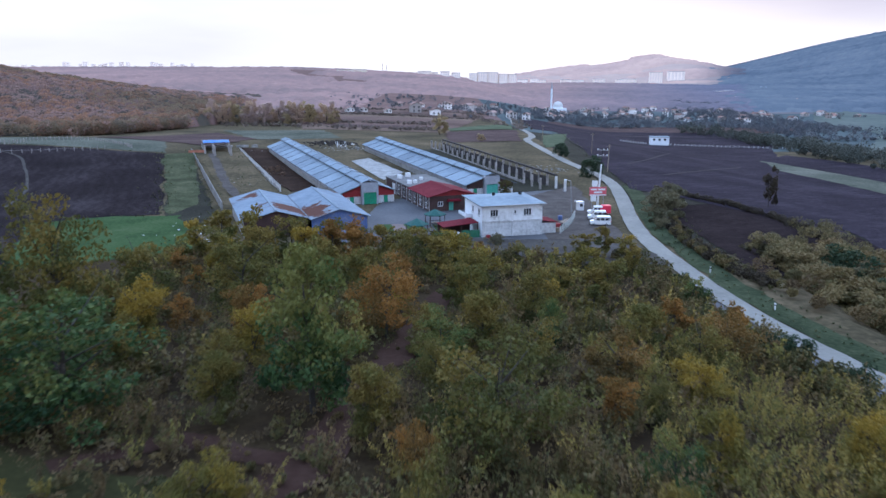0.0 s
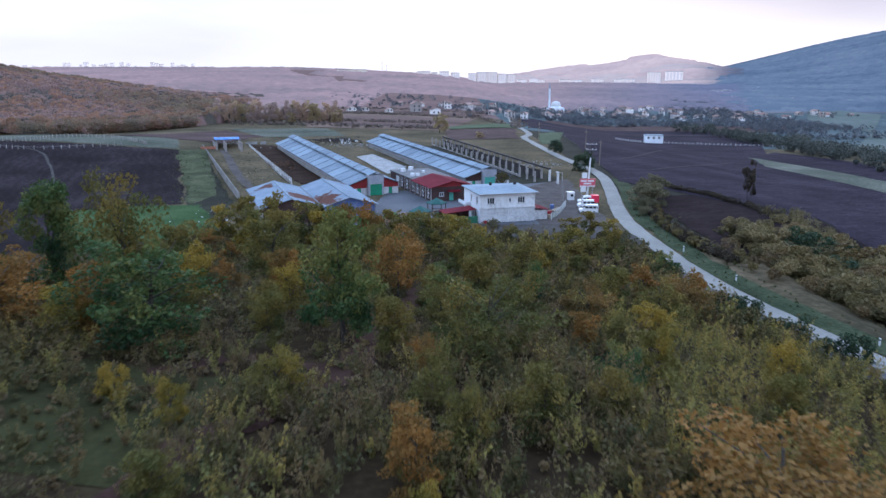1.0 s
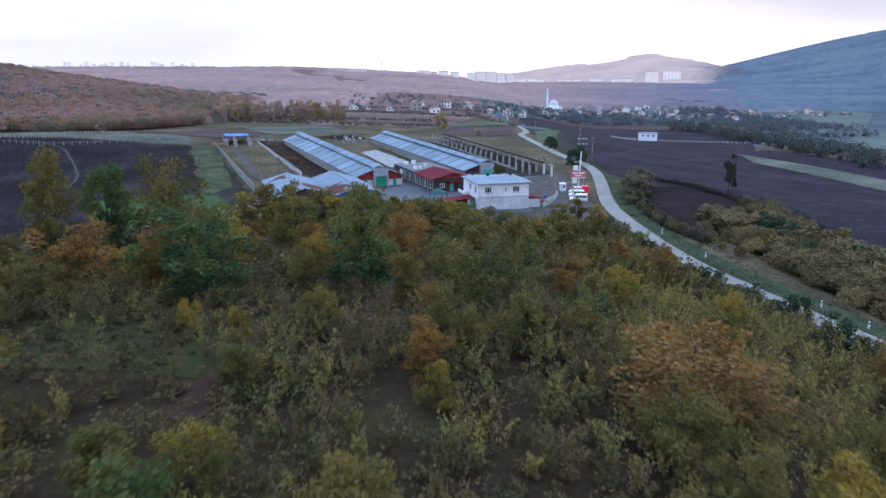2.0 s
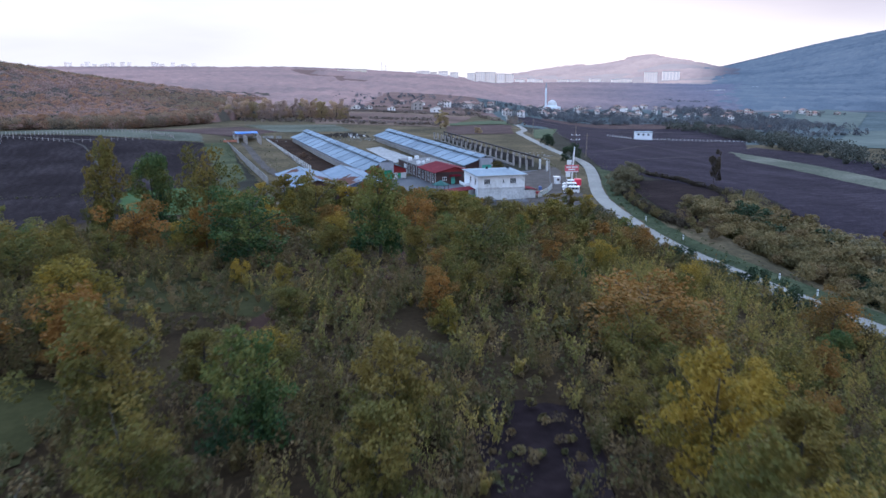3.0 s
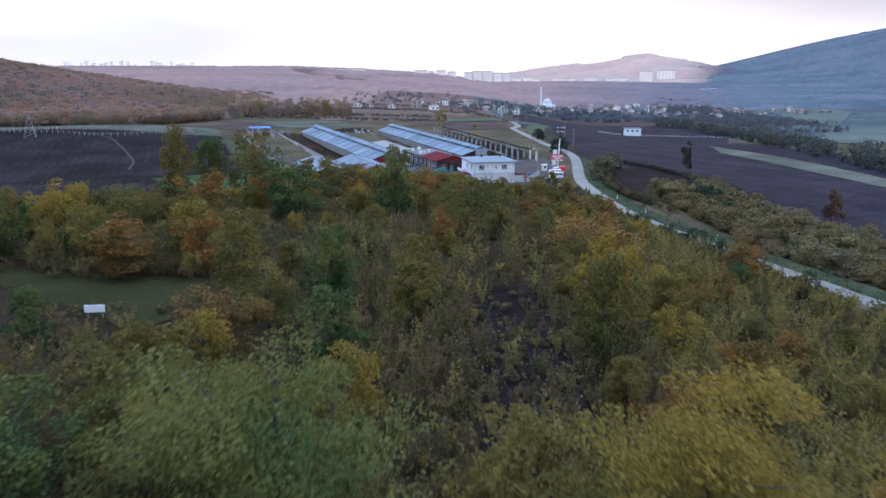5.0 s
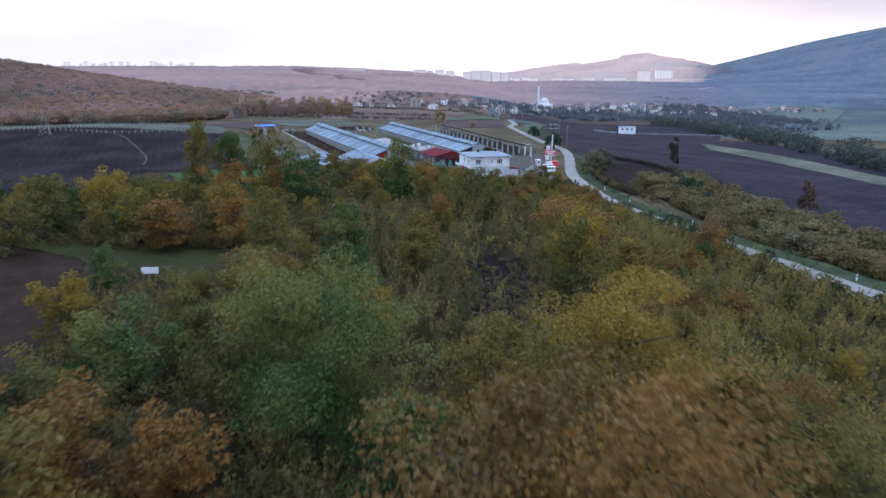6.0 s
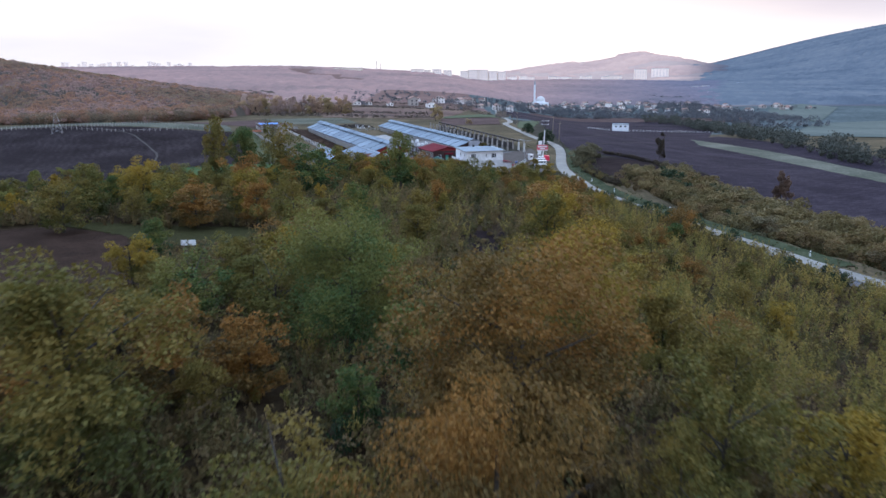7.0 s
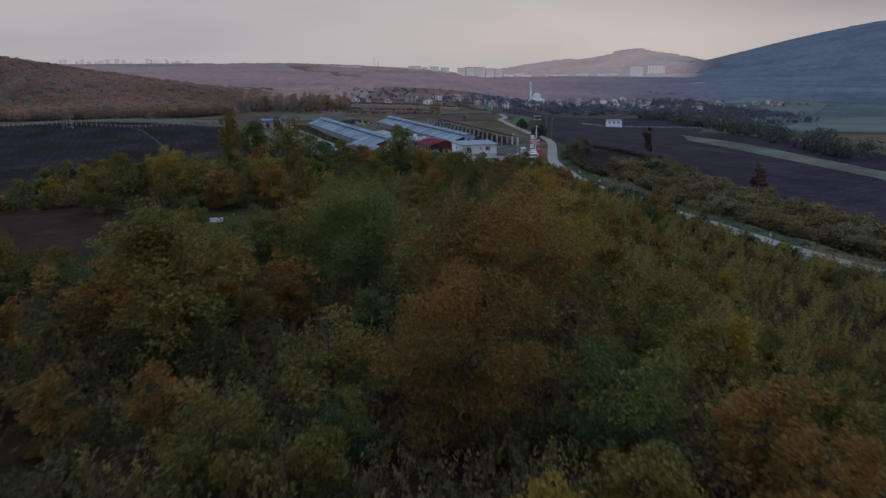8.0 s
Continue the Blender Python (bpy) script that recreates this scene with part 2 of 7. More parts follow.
DARK_GLASS = surface("window_glass", [(0.015, 0.017, 0.022), (0.02, 0.022, 0.028), (0.028, 0.03, 0.036)], 0.5, 1.0, rough=0.08, bump=0, spec=0.6)
WHITE_PAINT = surface("white_paint", [(0.55, 0.55, 0.56), (0.62, 0.62, 0.63), (0.66, 0.66, 0.66)], 0.5, 3.0, rough=0.4, bump=0)
RED_PAINT = surface("red_paint", [(0.55, 0.02, 0.05), (0.62, 0.03, 0.07), (0.66, 0.05, 0.09)], 0.5, 3.0, rough=0.4, bump=0)
RUBBER = surface("black_rubber", [(0.012, 0.012, 0.012), (0.018, 0.018, 0.018), (0.025, 0.025, 0.025)], 1.0, 6.0)
STEEL = surface("dull_steel", [(0.28, 0.28, 0.29), (0.36, 0.36, 0.37), (0.42, 0.42, 0.43)], 0.6, 4.0, rough=0.5, metal=0.6, bump=0.05)

OAK_GREEN = foliage("green_oak_leaves", [(0.01456, 0.03621, 0.01431), (0.0308, 0.06207, 0.01971), (0.06159, 0.09306, 0.02632), (0.1362, 0.1293, 0.03281)])
OAK_OLIVE = foliage("olive_oak_leaves", [(0.04559, 0.05128, 0.01374), (0.07387, 0.07467, 0.01858), (0.1085, 0.09517, 0.02254), (0.1583, 0.1137, 0.02629)])
OAK_YELLOW = foliage("yellowing_oak_leaves", [(0.07473, 0.07218, 0.01733), (0.1175, 0.09994, 0.02109), (0.1822, 0.1337, 0.02234), (0.2557, 0.1665, 0.02497)])
OAK_RUST = foliage("rust_oak_leaves", [(0.05574, 0.04518, 0.01562), (0.1062, 0.06868, 0.01973), (0.162, 0.09036, 0.0226), (0.2283, 0.1105, 0.02548)])
SHRUB_LEAF = foliage("undergrowth_leaves", [(0.03853, 0.04198, 0.01794), (0.06896, 0.06547, 0.02453), (0.1015, 0.08395, 0.03021), (0.1423, 0.09856, 0.04032)], 0.1)
SHRUB_GOLD = foliage("yellow_undergrowth_leaves", [(0.08612, 0.08909, 0.03333), (0.1385, 0.1302, 0.04008), (0.2068, 0.1689, 0.04675), (0.2779, 0.198, 0.05664)], 0.1)
SHRUB_BARE = foliage("half_bare_twigs", [(0.06655, 0.0475, 0.0269), (0.1029, 0.0713, 0.0364), (0.1397, 0.0972, 0.0436), (0.1694, 0.114, 0.0515)], 0.1)
# haze before the hillside is put into these three leaf colours as paler tones
HILL_LEAF = foliage("hillside_leaves", [(0.1595, 0.1069, 0.07716), (0.232, 0.1425, 0.09185), (0.29, 0.1639, 0.101), (0.3624, 0.1967, 0.1175)], 0.1, 0.45, 0.2)
HILL_GREEN = foliage("hillside_green_leaves", [(0.124, 0.1049, 0.08083), (0.1705, 0.1399, 0.09921), (0.2247, 0.1694, 0.1103), (0.279, 0.1989, 0.1248)], 0.1, 0.45, 0.2)
HILL_TAN = foliage("hillside_tan_leaves", [(0.2092, 0.1412, 0.1248), (0.2765, 0.1856, 0.158), (0.3363, 0.2219, 0.1837), (0.3961, 0.2554, 0.2115)], 0.1, 0.45, 0.2)
TUFT = foliage("grass_tufts", [(0.045, 0.06, 0.026), (0.065, 0.078, 0.034), (0.09, 0.09, 0.044), (0.12, 0.105, 0.055)], 0.1)
HEDGE_LEAF = foliage("hedge_leaves", [(0.06, 0.056, 0.026), (0.098, 0.084, 0.036), (0.142, 0.113, 0.048), (0.19, 0.14, 0.064)], 0.2)


# ------------------------------------------------------------------ mesh helpers
def ramp01(a, b, v):
    t = np.clip((v - a) / (b - a), 0, 1)
    return t * t * (3 - 2 * t)


def ground_z(x, y):
    """The lie of the land: a wooded rise under the flight, a flat yard, a valley to the right and hills round it."""
    x, y = np.asarray(x, float), np.asarray(y, float)
    rise = 9.0 * ramp01(125, 15, y) + 3.0 * ramp01(10, -90, y)
    z = 0.5 + rise * ramp01(42, 4, x) * (1 - 0.45 * ramp01(-55, -110, x))
    z = z - 0.5 * ramp01(120, 150, y) + 1.3 * ramp01(190, 290, y) * ramp01(60, 30, x)
    past = x - 0.34 * np.clip(60 - y, 0, 140)
    z = z - 9.0 * ramp01(46, 150, past) - 3.0 * ramp01(50, 60, past) * ramp01(160, 100, y)
    z = z - 10.0 * ramp01(250, 600, y) * ramp01(-80, 160, x)
    z = z + 5.0 * np.exp(-((x + 165) / 70) ** 2 - ((y - 265) / 60) ** 2)
    z = z + 40.0 * np.clip((-160 - x) / 260, 0, 1.15) ** 1.1 * ramp01(380, 540, y) * ramp01(860, 580, y)
    z = z + (41 - 23 * ramp01(-480, 150, x) - 8 * ramp01(300, 900, x)) * np.clip((y - 680) / 1350, 0, 1) ** 1.2
    z = z + 62.0 * np.exp(-((x - 640) / 300) ** 2 - ((y - 3600) / 500) ** 2)
    z = z + 104.0 * np.exp(-((x - 1015) / 235) ** 2 - ((y - 3500) / 500) ** 2)
    z = z + 330.0 * ramp01(850, 2900, x - 0.12 * (y - 2800)) * ramp01(1300, 3100, y)
    z = z - 4.0 * ramp01(3600, 4800, y)
    return z


def gz(x, y):
    return float(ground_z(x, y))


def mesh_ob(name, verts, faces, material, parent=None, label="", smooth=False):
    me = bpy.data.meshes.new(name)
    me.from_pydata([tuple(v) for v in verts], [], faces)
    if material:
        me.materials.append(material)
    if smooth:
        me.shade_smooth()
    ob = new(name, me)
    ob.parent = parent
    return tagged(ob, label)


def part(name, bm, material, parent=None, label=""):
    me = bpy.data.meshes.new(name)
    bm.to_mesh(me)
    bm.free()
    me.materials.append(material)
    ob = new(name, me)
    ob.parent = parent
    return tagged(ob, label)


def thing(name, m, label, category, group="", kind=""):
    ob = new(name)
    ob.matrix_world = m
    return tagged(ob, label, category, group, kind)


def box(bm, x0, x1, y0, y1, z0, z1, bevel=0.0):
    vs = [bm.verts.new(p) for p in ((x0, y0, z0), (x1, y0, z0), (x1, y1, z0), (x0, y1, z0), (x0, y0, z1), (x1, y0, z1), (x1, y1, z1), (x0, y1, z1))]
    fs = [bm.faces.new([vs[i] for i in f]) for f in ((3, 2, 1, 0), (4, 5, 6, 7), (0, 1, 5, 4), (1, 2, 6, 5), (2, 3, 7, 6), (3, 0, 4, 7))]
    if bevel:
        edges = list({e for f in fs for e in f.edges})
        bmesh.ops.bevel(bm, geom=edges, offset=bevel, segments=1, affect="EDGES")
    return bm


def boxes(*dims, bevel=0.0):
    bm = bmesh.new()
    for d in dims:
        box(bm, *d, bevel=bevel)
    return bm


def prism(points, y0, y1):
    """A solid from an outline in x and z, drawn out along y."""
    bm = bmesh.new()
    a = [bm.verts.new((x, y0, z)) for x, z in points]
    b = [bm.verts.new((x, y1, z)) for x, z in points]
    n = len(points)
    bm.faces.new(a)
    bm.faces.new(b[::-1])
    for i in range(n):
        bm.faces.new((a[i], b[i], b[(i + 1) % n], a[(i + 1) % n]))
    bmesh.ops.recalc_face_normals(bm, faces=bm.faces)
    return bm


def tube(bm, p, q, r0, r1, sides=8):
    p, q = Vector(p), Vector(q)
    turn = (q - p).to_track_quat("Z", "Y")
    rings = []
    for c, r in ((p, r0), (q, r1)):
        rings.append([bm.verts.new(c + turn @ Vector((r * math.cos(2 * math.pi * i / sides), r * math.sin(2 * math.pi * i / sides), 0))) for i in range(sides)])
    for i in range(sides):
        j = (i + 1) % sides
        bm.faces.new((rings[0][i], rings[0][j], rings[1][j], rings[1][i]))
    bm.faces.new(rings[0][::-1])
    bm.faces.new(rings[1])
    return bm


def leaf_mesh(name, tris, material, tone=None):
    """A mesh of loose three-cornered leaves from an array (n, 3, 3)."""
    n = len(tris)
    me = bpy.data.meshes.new(name)
    me.vertices.add(3 * n)
    me.vertices.foreach_set("co", tris.reshape(-1).astype(np.float32))
    me.loops.add(3 * n)
    me.loops.foreach_set("vertex_index", np.arange(3 * n, dtype=np.int32))
    me.polygons.add(n)
    me.polygons.foreach_set("loop_start", np.arange(0, 3 * n, 3, dtype=np.int32))
    me.update(calc_edges=True)
    if tone is not None:
        me.attributes.new("tone", "FLOAT", "POINT").data.foreach_set("value", np.repeat(tone, 3).astype(np.float32))
    me.materials.append(material)
    return me


def leaves(rng, centres, size, upright=0.0):
    """Pointed leaves of about that size, turned every way, at the centres."""
    n = len(centres)
    u = rng.normal(size=(n, 3))
    u[:, 2] += upright * np.sign(rng.normal(size=n) + 1)
    u /= np.linalg.norm(u, axis=1, keepdims=True)
    v = np.cross(u, rng.normal(size=(n, 3)))
    v /= np.linalg.norm(v, axis=1, keepdims=True) + 1e-9
    s = size * rng.uniform(0.6, 1.35, size=(n, 1))
    a, b = u * s, v * s * (0.8 if upright < 1 else 0.6)
    c = np.asarray(centres)
    return np.stack([c + a, c - 0.6 * a + b, c - 0.6 * a - b], axis=1)


# ------------------------------------------------------------------ land, fields and roads
def axis_lines(lo, hi, fine_lo, fine_hi, step, grow):
    v = list(np.arange(fine_lo, fine_hi + 0.1, step))
    s = step
    while v[-1] < hi:
        s *= grow
        v.append(v[-1] + s)
    s = step
    while v[0] > lo:
        s *= grow
        v.insert(0, v[0] - s)
    return np.array(v)


def build_ground():
    xs = axis_lines(-4200, 4200, -230, 330, 5.0, 1.09)
    ys = axis_lines(-700, 4700, -170, 720, 5.0, 1.07)
    X, Y = np.meshgrid(xs, ys, indexing="ij")
    Z = ground_z(X, Y)
    nx, ny = len(xs), len(ys)
    faces = [(i * ny + j, (i + 1) * ny + j, (i + 1) * ny + j + 1, i * ny + j + 1) for i in range(nx - 1) for j in range(ny - 1)]
    ob = mesh_ob("ground", np.stack([X, Y, Z], -1).reshape(-1, 3), faces, GRASS, smooth=True)
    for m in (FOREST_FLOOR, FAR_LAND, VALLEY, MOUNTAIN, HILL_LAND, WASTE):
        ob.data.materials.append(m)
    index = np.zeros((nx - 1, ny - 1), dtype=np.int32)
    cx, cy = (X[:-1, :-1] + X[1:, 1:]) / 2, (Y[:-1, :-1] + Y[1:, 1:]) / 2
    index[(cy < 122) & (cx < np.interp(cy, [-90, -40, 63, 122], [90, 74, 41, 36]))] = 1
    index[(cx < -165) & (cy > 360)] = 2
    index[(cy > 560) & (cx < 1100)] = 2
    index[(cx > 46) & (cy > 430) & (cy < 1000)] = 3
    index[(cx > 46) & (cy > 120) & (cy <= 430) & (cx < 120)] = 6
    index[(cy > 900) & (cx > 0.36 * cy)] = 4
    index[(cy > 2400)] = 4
    index[(cx < -150) & (cy > 360) & (cy < 900)] = 5
    ob.data.polygons.foreach_set("material_index", index.reshape(-1))
    return tagged(ob, "rolling autumn countryside with dry grass and leaf litter", "ground", kind="structure")


def field(name, corners, material, label, lift=0.12, steps=44, ragged=1.0):
    """A patch draped over the land between four corners, with a slightly ragged rim."""
    a, b, c, d = [np.array(p, float) for p in corners]
    vs, fs = [], []
    for i in range(steps + 1):
        for j in range(steps + 1):
            u, v = i / steps, j / steps
            p = a * (1 - u) * (1 - v) + b * u * (1 - v) + c * u * v + d * (1 - u) * v
            rim = 1.0 if i in (0, steps) or j in (0, steps) else 0.0
            q = Vector((p[0] * 0.11, p[1] * 0.11, 3.7))
            wild = Vector((p[0] * 0.9, p[1] * 0.9, 1.3))
            p = p + ragged * rim * (1.6 * np.array([noise.noise(q), noise.noise(q + Vector((9, 4, 2)))]) + 0.7 * np.array([noise.noise(wild), noise.noise(wild + Vector((5, 8, 3)))]))
            vs.append((p[0], p[1], gz(p[0], p[1]) + lift))
    for i in range(steps):
        for j in range(steps):
            k = i * (steps + 1) + j
            fs.append((k, k + steps + 1, k + steps + 2, k + 1))
    ob = mesh_ob(name, vs, fs, material, smooth=True)
    return tagged(ob, label, "field", kind="structure")


def smooth_line(points, step=3.0):
    """Points along a soft curve through the given ones."""
    p = [np.array(q, float) for q in points]
    p = [2 * p[0] - p[1]] + p + [2 * p[-1] - p[-2]]
    out = []
    for i in range(1, len(p) - 2):
        n = max(2, int(np.linalg.norm(p[i + 1] - p[i]) / step))
        for k in range(n):
            t = k / n
            out.append(0.5 * (2 * p[i] + (p[i + 1] - p[i - 1]) * t + (2 * p[i - 1] - 5 * p[i] + 4 * p[i + 1] - p[i + 2]) * t ** 2 + (3 * p[i] - p[i - 1] - 3 * p[i + 1] + p[i + 2]) * t ** 3))
    out.append(p[-2])
    return out


def strip(name, points, width, material, label, lift=0.16, step=3.0, kind="structure", category="road", wobble=0.15):
    line = smooth_line(points, step)
    vs, fs = [], []
    for i, p in enumerate(line):
        t = line[min(i + 1, len(line) - 1)] - line[max(i - 1, 0)]
        n = np.array([t[1], -t[0]]) / (np.linalg.norm(t) + 1e-9)
        for s in (-1, -0.5, 0, 0.5, 1):
            w = width / 2 * (1 + wobble * noise.noise(Vector((p[0] * 0.3, p[1] * 0.3, 5 * s)))) if abs(s) == 1 else width / 2
            q = p + n * w * s
            vs.append((q[0], q[1], gz(q[0], q[1]) + lift))
        if i:
            for s in range(4):
                k = (i - 1) * 5 + s
                fs.append((k, k + 5, k + 6, k + 1))
    return tagged(mesh_ob(name, vs, fs, material, smooth=True), label, category, kind=kind)


DIRT = surface("pale_dirt", [(0.0504, 0.0412, 0.0361), (0.0714, 0.0596, 0.0533), (0.0966, 0.0832, 0.0757)], 0.3, 2.0, rough=1.0, spec=0.05)
ROUGH = surface("rough_weedy_grass", [(0.0216, 0.0255, 0.0127), (0.0476, 0.0533, 0.026), (0.0946, 0.0913, 0.0507)], 0.15, 1.6, bump=0.6, grain=0.2, rough=1.0, spec=0.05)
WASTE = surface("weedy_dark_earth", [(0.016, 0.014, 0.0115), (0.025, 0.023, 0.0165), (0.038, 0.037, 0.025)], 0.1, 1.5, bump=0.7, grain=0.2, rough=1.0, spec=0.05)
# Haze is put into the next four colours, which lifts and tints them.
FAR_PASTURE = surface("hazed_far_pasture", [(0.07801, 0.09009, 0.08), (0.104, 0.1151, 0.1), (0.13, 0.1376, 0.12)], 0.01, 0.1, bump=0.3, grain=0.3, rough=1.0, spec=0.0)
FAR_LAND = surface("hazed_woodland_floor", [(0.1224, 0.07819, 0.0655), (0.1531, 0.09716, 0.08188), (0.1896, 0.1185, 0.1004)], 0.02, 0.15, bump=0.5, grain=0.8, rough=1.0, spec=0.0)
VALLEY = surface("hazed_valley_pasture", [(0.0504, 0.06054, 0.06188), (0.07762, 0.09152, 0.091), (0.1129, 0.1309, 0.1274)], 0.012, 0.2, bump=0.4, grain=0.4, rough=1.0, spec=0.0)
MOUNTAIN = surface("hazed_mountain_land", [(0.345, 0.2509, 0.2137), (0.3864, 0.2784, 0.231), (0.4278, 0.3086, 0.2518)], 0.004, 0.03, bump=0.12, grain=2.0, rough=1.0, spec=0.0)
HILL_LAND = surface("hillside_litter", [(0.07, 0.045, 0.028), (0.1, 0.062, 0.038), (0.135, 0.085, 0.052)], 0.03, 0.3, bump=0.6, grain=0.5, rough=1.0, spec=0.0)


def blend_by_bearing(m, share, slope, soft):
    """The haze tint put into the colour of the land changes across a line through the valley head: share is taken of
    its colour on the far side.
    """
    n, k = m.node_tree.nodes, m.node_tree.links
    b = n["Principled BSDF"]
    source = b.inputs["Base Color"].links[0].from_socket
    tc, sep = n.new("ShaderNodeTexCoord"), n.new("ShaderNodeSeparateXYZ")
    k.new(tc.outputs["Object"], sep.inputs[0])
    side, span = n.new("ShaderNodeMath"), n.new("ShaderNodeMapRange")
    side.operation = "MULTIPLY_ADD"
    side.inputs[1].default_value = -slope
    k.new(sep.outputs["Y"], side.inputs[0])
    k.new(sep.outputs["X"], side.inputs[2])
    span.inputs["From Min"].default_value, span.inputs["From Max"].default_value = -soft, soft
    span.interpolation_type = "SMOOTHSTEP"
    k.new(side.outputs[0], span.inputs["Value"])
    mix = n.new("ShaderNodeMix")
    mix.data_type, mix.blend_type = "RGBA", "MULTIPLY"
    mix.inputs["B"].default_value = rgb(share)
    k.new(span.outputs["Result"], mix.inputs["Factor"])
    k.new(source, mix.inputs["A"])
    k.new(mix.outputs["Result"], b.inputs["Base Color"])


# painted haze turns bluer to the right, over the mountain
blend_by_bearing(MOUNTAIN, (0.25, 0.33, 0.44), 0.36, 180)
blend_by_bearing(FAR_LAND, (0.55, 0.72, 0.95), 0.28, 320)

DIRT_DARK = surface("dark_trodden_dirt", [(0.035, 0.030, 0.027), (0.055, 0.048, 0.043), (0.08, 0.072, 0.064)], 0.25, 1.6, rough=1.0, spec=0.05)
VERGE = surface("verge_grass", [(0.01596, 0.02234, 0.0112), (0.03192, 0.0418, 0.0208), (0.05928, 0.06521, 0.0364)], 0.2, 1.6, bump=0.5, grain=0.15, rough=1.0, spec=0.05)
build_ground()
ROAD = [(76, -40), (65.5, -6), (60, 8), (56.8, 17), (53.6, 29), (49.5, 43), (44, 63), (40, 80), (37.8, 95), (37.2, 110), (37.0, 125), (38.0, 140), (40.5, 158), (44.2, 180), (46.8, 200), (47.1, 218), (44.8, 235),
        (42, 255), (39.8, 285), (38.8, 312), (38.6, 340), (43, 362), (46, 385), (47.5, 430), (48, 480), (51, 540), (60, 640), (80, 760)]
strip("road", ROAD, 3.5, ROADWAY, "pale worn country road winding past the farm", lift=0.2)
strip("road_verge", [(p[0] + 4.2, p[1]) for p in ROAD[3:15]], 4.0, VERGE, "green grass verge beside the road", lift=0.12, category="verge", wobble=0.5)
strip("road_verge", [(p[0] - 3.2, p[1]) for p in ROAD[:9]], 3.0, ASPHALT, "dark gravel shoulder beside the road", lift=0.1, category="verge", wobble=0.5)

# the fields to the left of the farm
field("field", [(-62, 159), (-97, 257), (-230, 262), (-190, 95)], SOIL_LEFT, "dark freshly ploughed field of heavy soil", 0.105, 60)
field("field", [(-41.5, 121), (-57, 157), (-88, 154), (-66, 108)], LAWN, "small bright green meadow beside the ploughed field", 0.0924)
field("field", [(-47, 124), (-51, 162), (-92, 268), (-66, 172)], WASTE, "dark trodden weedy ground along the farm wall", 0.0672)
field("field", [(-60, 158), (-57, 170), (-88, 262), (-97, 256)], ROUGH, "narrow grassy strip beside the ploughed field", 0.0756)
field("field", [(-97, 259), (-112, 300), (-230, 320), (-230, 264)], PALE_GRASS, "pale sparse pasture behind a picket fence", 0.126)
field("field", [(-90, 286), (-84, 330), (-112, 366), (-150, 316)], SOIL_FAR, "dark ploughed strip below the wooded hill", 0.2)
field("field", [(-82, 326), (-46, 338), (-62, 386), (-114, 384)], PALE_GRASS, "pale meadow behind the sheds", 0.147)
field("field", [(2, 320), (35, 330), (42, 428), (2, 386)], SOIL_FAR, "dark ploughed field beyond the sheds", 0.168)
field("field", [(2, 392), (43, 432), (45, 500), (2, 412)], CROP, "green strip of winter crop", 0.3)
STRIPS = ((0.0, 0.13, STUBBLE_PALE, "pale dry stubble strip"), (0.13, 0.26, STUBBLE, "brown stubble strip"), (0.26, 0.36, STUBBLE_DARK, "weathered brown stubble strip"), (0.36, 0.52, STUBBLE, "brown stubble strip"),
          (0.52, 0.62, STUBBLE_PALE, "pale dry stubble strip"), (0.62, 0.8, STUBBLE_DARK, "weathered brown stubble strip"), (0.8, 1.0, STUBBLE, "brown stubble strip"))
for a, b, material, words in STRIPS:
    corners = [(-75 - 55 * a, 396 + 244 * a), (2 + 38 * a, 378 + 262 * a), (2 + 38 * b, 378 + 262 * b), (-75 - 55 * b, 396 + 244 * b)]
    field("field", corners, material, words + " below the village", 0.22, 24)
field("field", [(-58, 410), (-6, 405), (-6, 428), (-66, 434)], SOIL_FAR, "dark ploughed strip beyond the meadow", 0.3)
strip("field_path", [(-152, 249), (-136, 236.5), (-125.4, 220.3), (-115.5, 203.2), (-106.3, 185), (-100, 166)], 0.8, DIRT_DARK, "narrow pale path across the ploughed field", 0.16, category="path", wobble=0.8)
field("field", [(-86, 156), (-65, 106), (-118, 62), (-212, 98)], SOIL_LEFT, "dark ploughed soil sloping down to the wood", 0.07)
# the fields to the right of the road
field("field", [(47, 106), (50, 165), (82, 190), (88, 106)], SOIL_DARK, "dark ploughed field between road and thicket", 0.126, 30)
field("field", [(50, 196), (72, 480), (205, 462), (84, 150)], SOIL, "large dark ploughed field sloping into the valley", 0.143, 40)
field("field", [(80, 62), (90, 200), (152, 352), (230, 50)], SOIL, "dark ploughed field in the valley", 0.16, 30)
field("field", [(153.6, 356.4), (180, 62), (168, 62), (139.3, 302)], PALE_GRASS, "pale green pasture strip between ploughed fields", 0.252)
field("field", [(154, 360), (184, 394), (218, 64), (181.5, 64)], SOIL, "dark ploughed strip beside the stream trees", 0.21)
field("field", [(41.5, 300), (52, 390), (78, 466), (54, 330)], CROP, "green meadow in the bend of the road", 0.168)
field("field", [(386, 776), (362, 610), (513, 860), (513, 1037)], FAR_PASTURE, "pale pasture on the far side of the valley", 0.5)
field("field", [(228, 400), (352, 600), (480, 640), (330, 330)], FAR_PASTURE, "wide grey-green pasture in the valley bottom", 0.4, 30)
field("field", [(90, 640), (100, 700), (330, 690), (300, 620)], SOIL_FAR, "dark ploughed strip below the village", 0.3)
field("field", [(58, 474), (66, 660), (262, 668), (212, 458)], SOIL, "dark ploughed fields beyond the lone white house", 0.2)
strip("farm_track", [(64, 560), (120, 590), (200, 585), (300, 560)], 3.0, DIRT, "pale dirt track across the valley fields", 0.35, category="track")
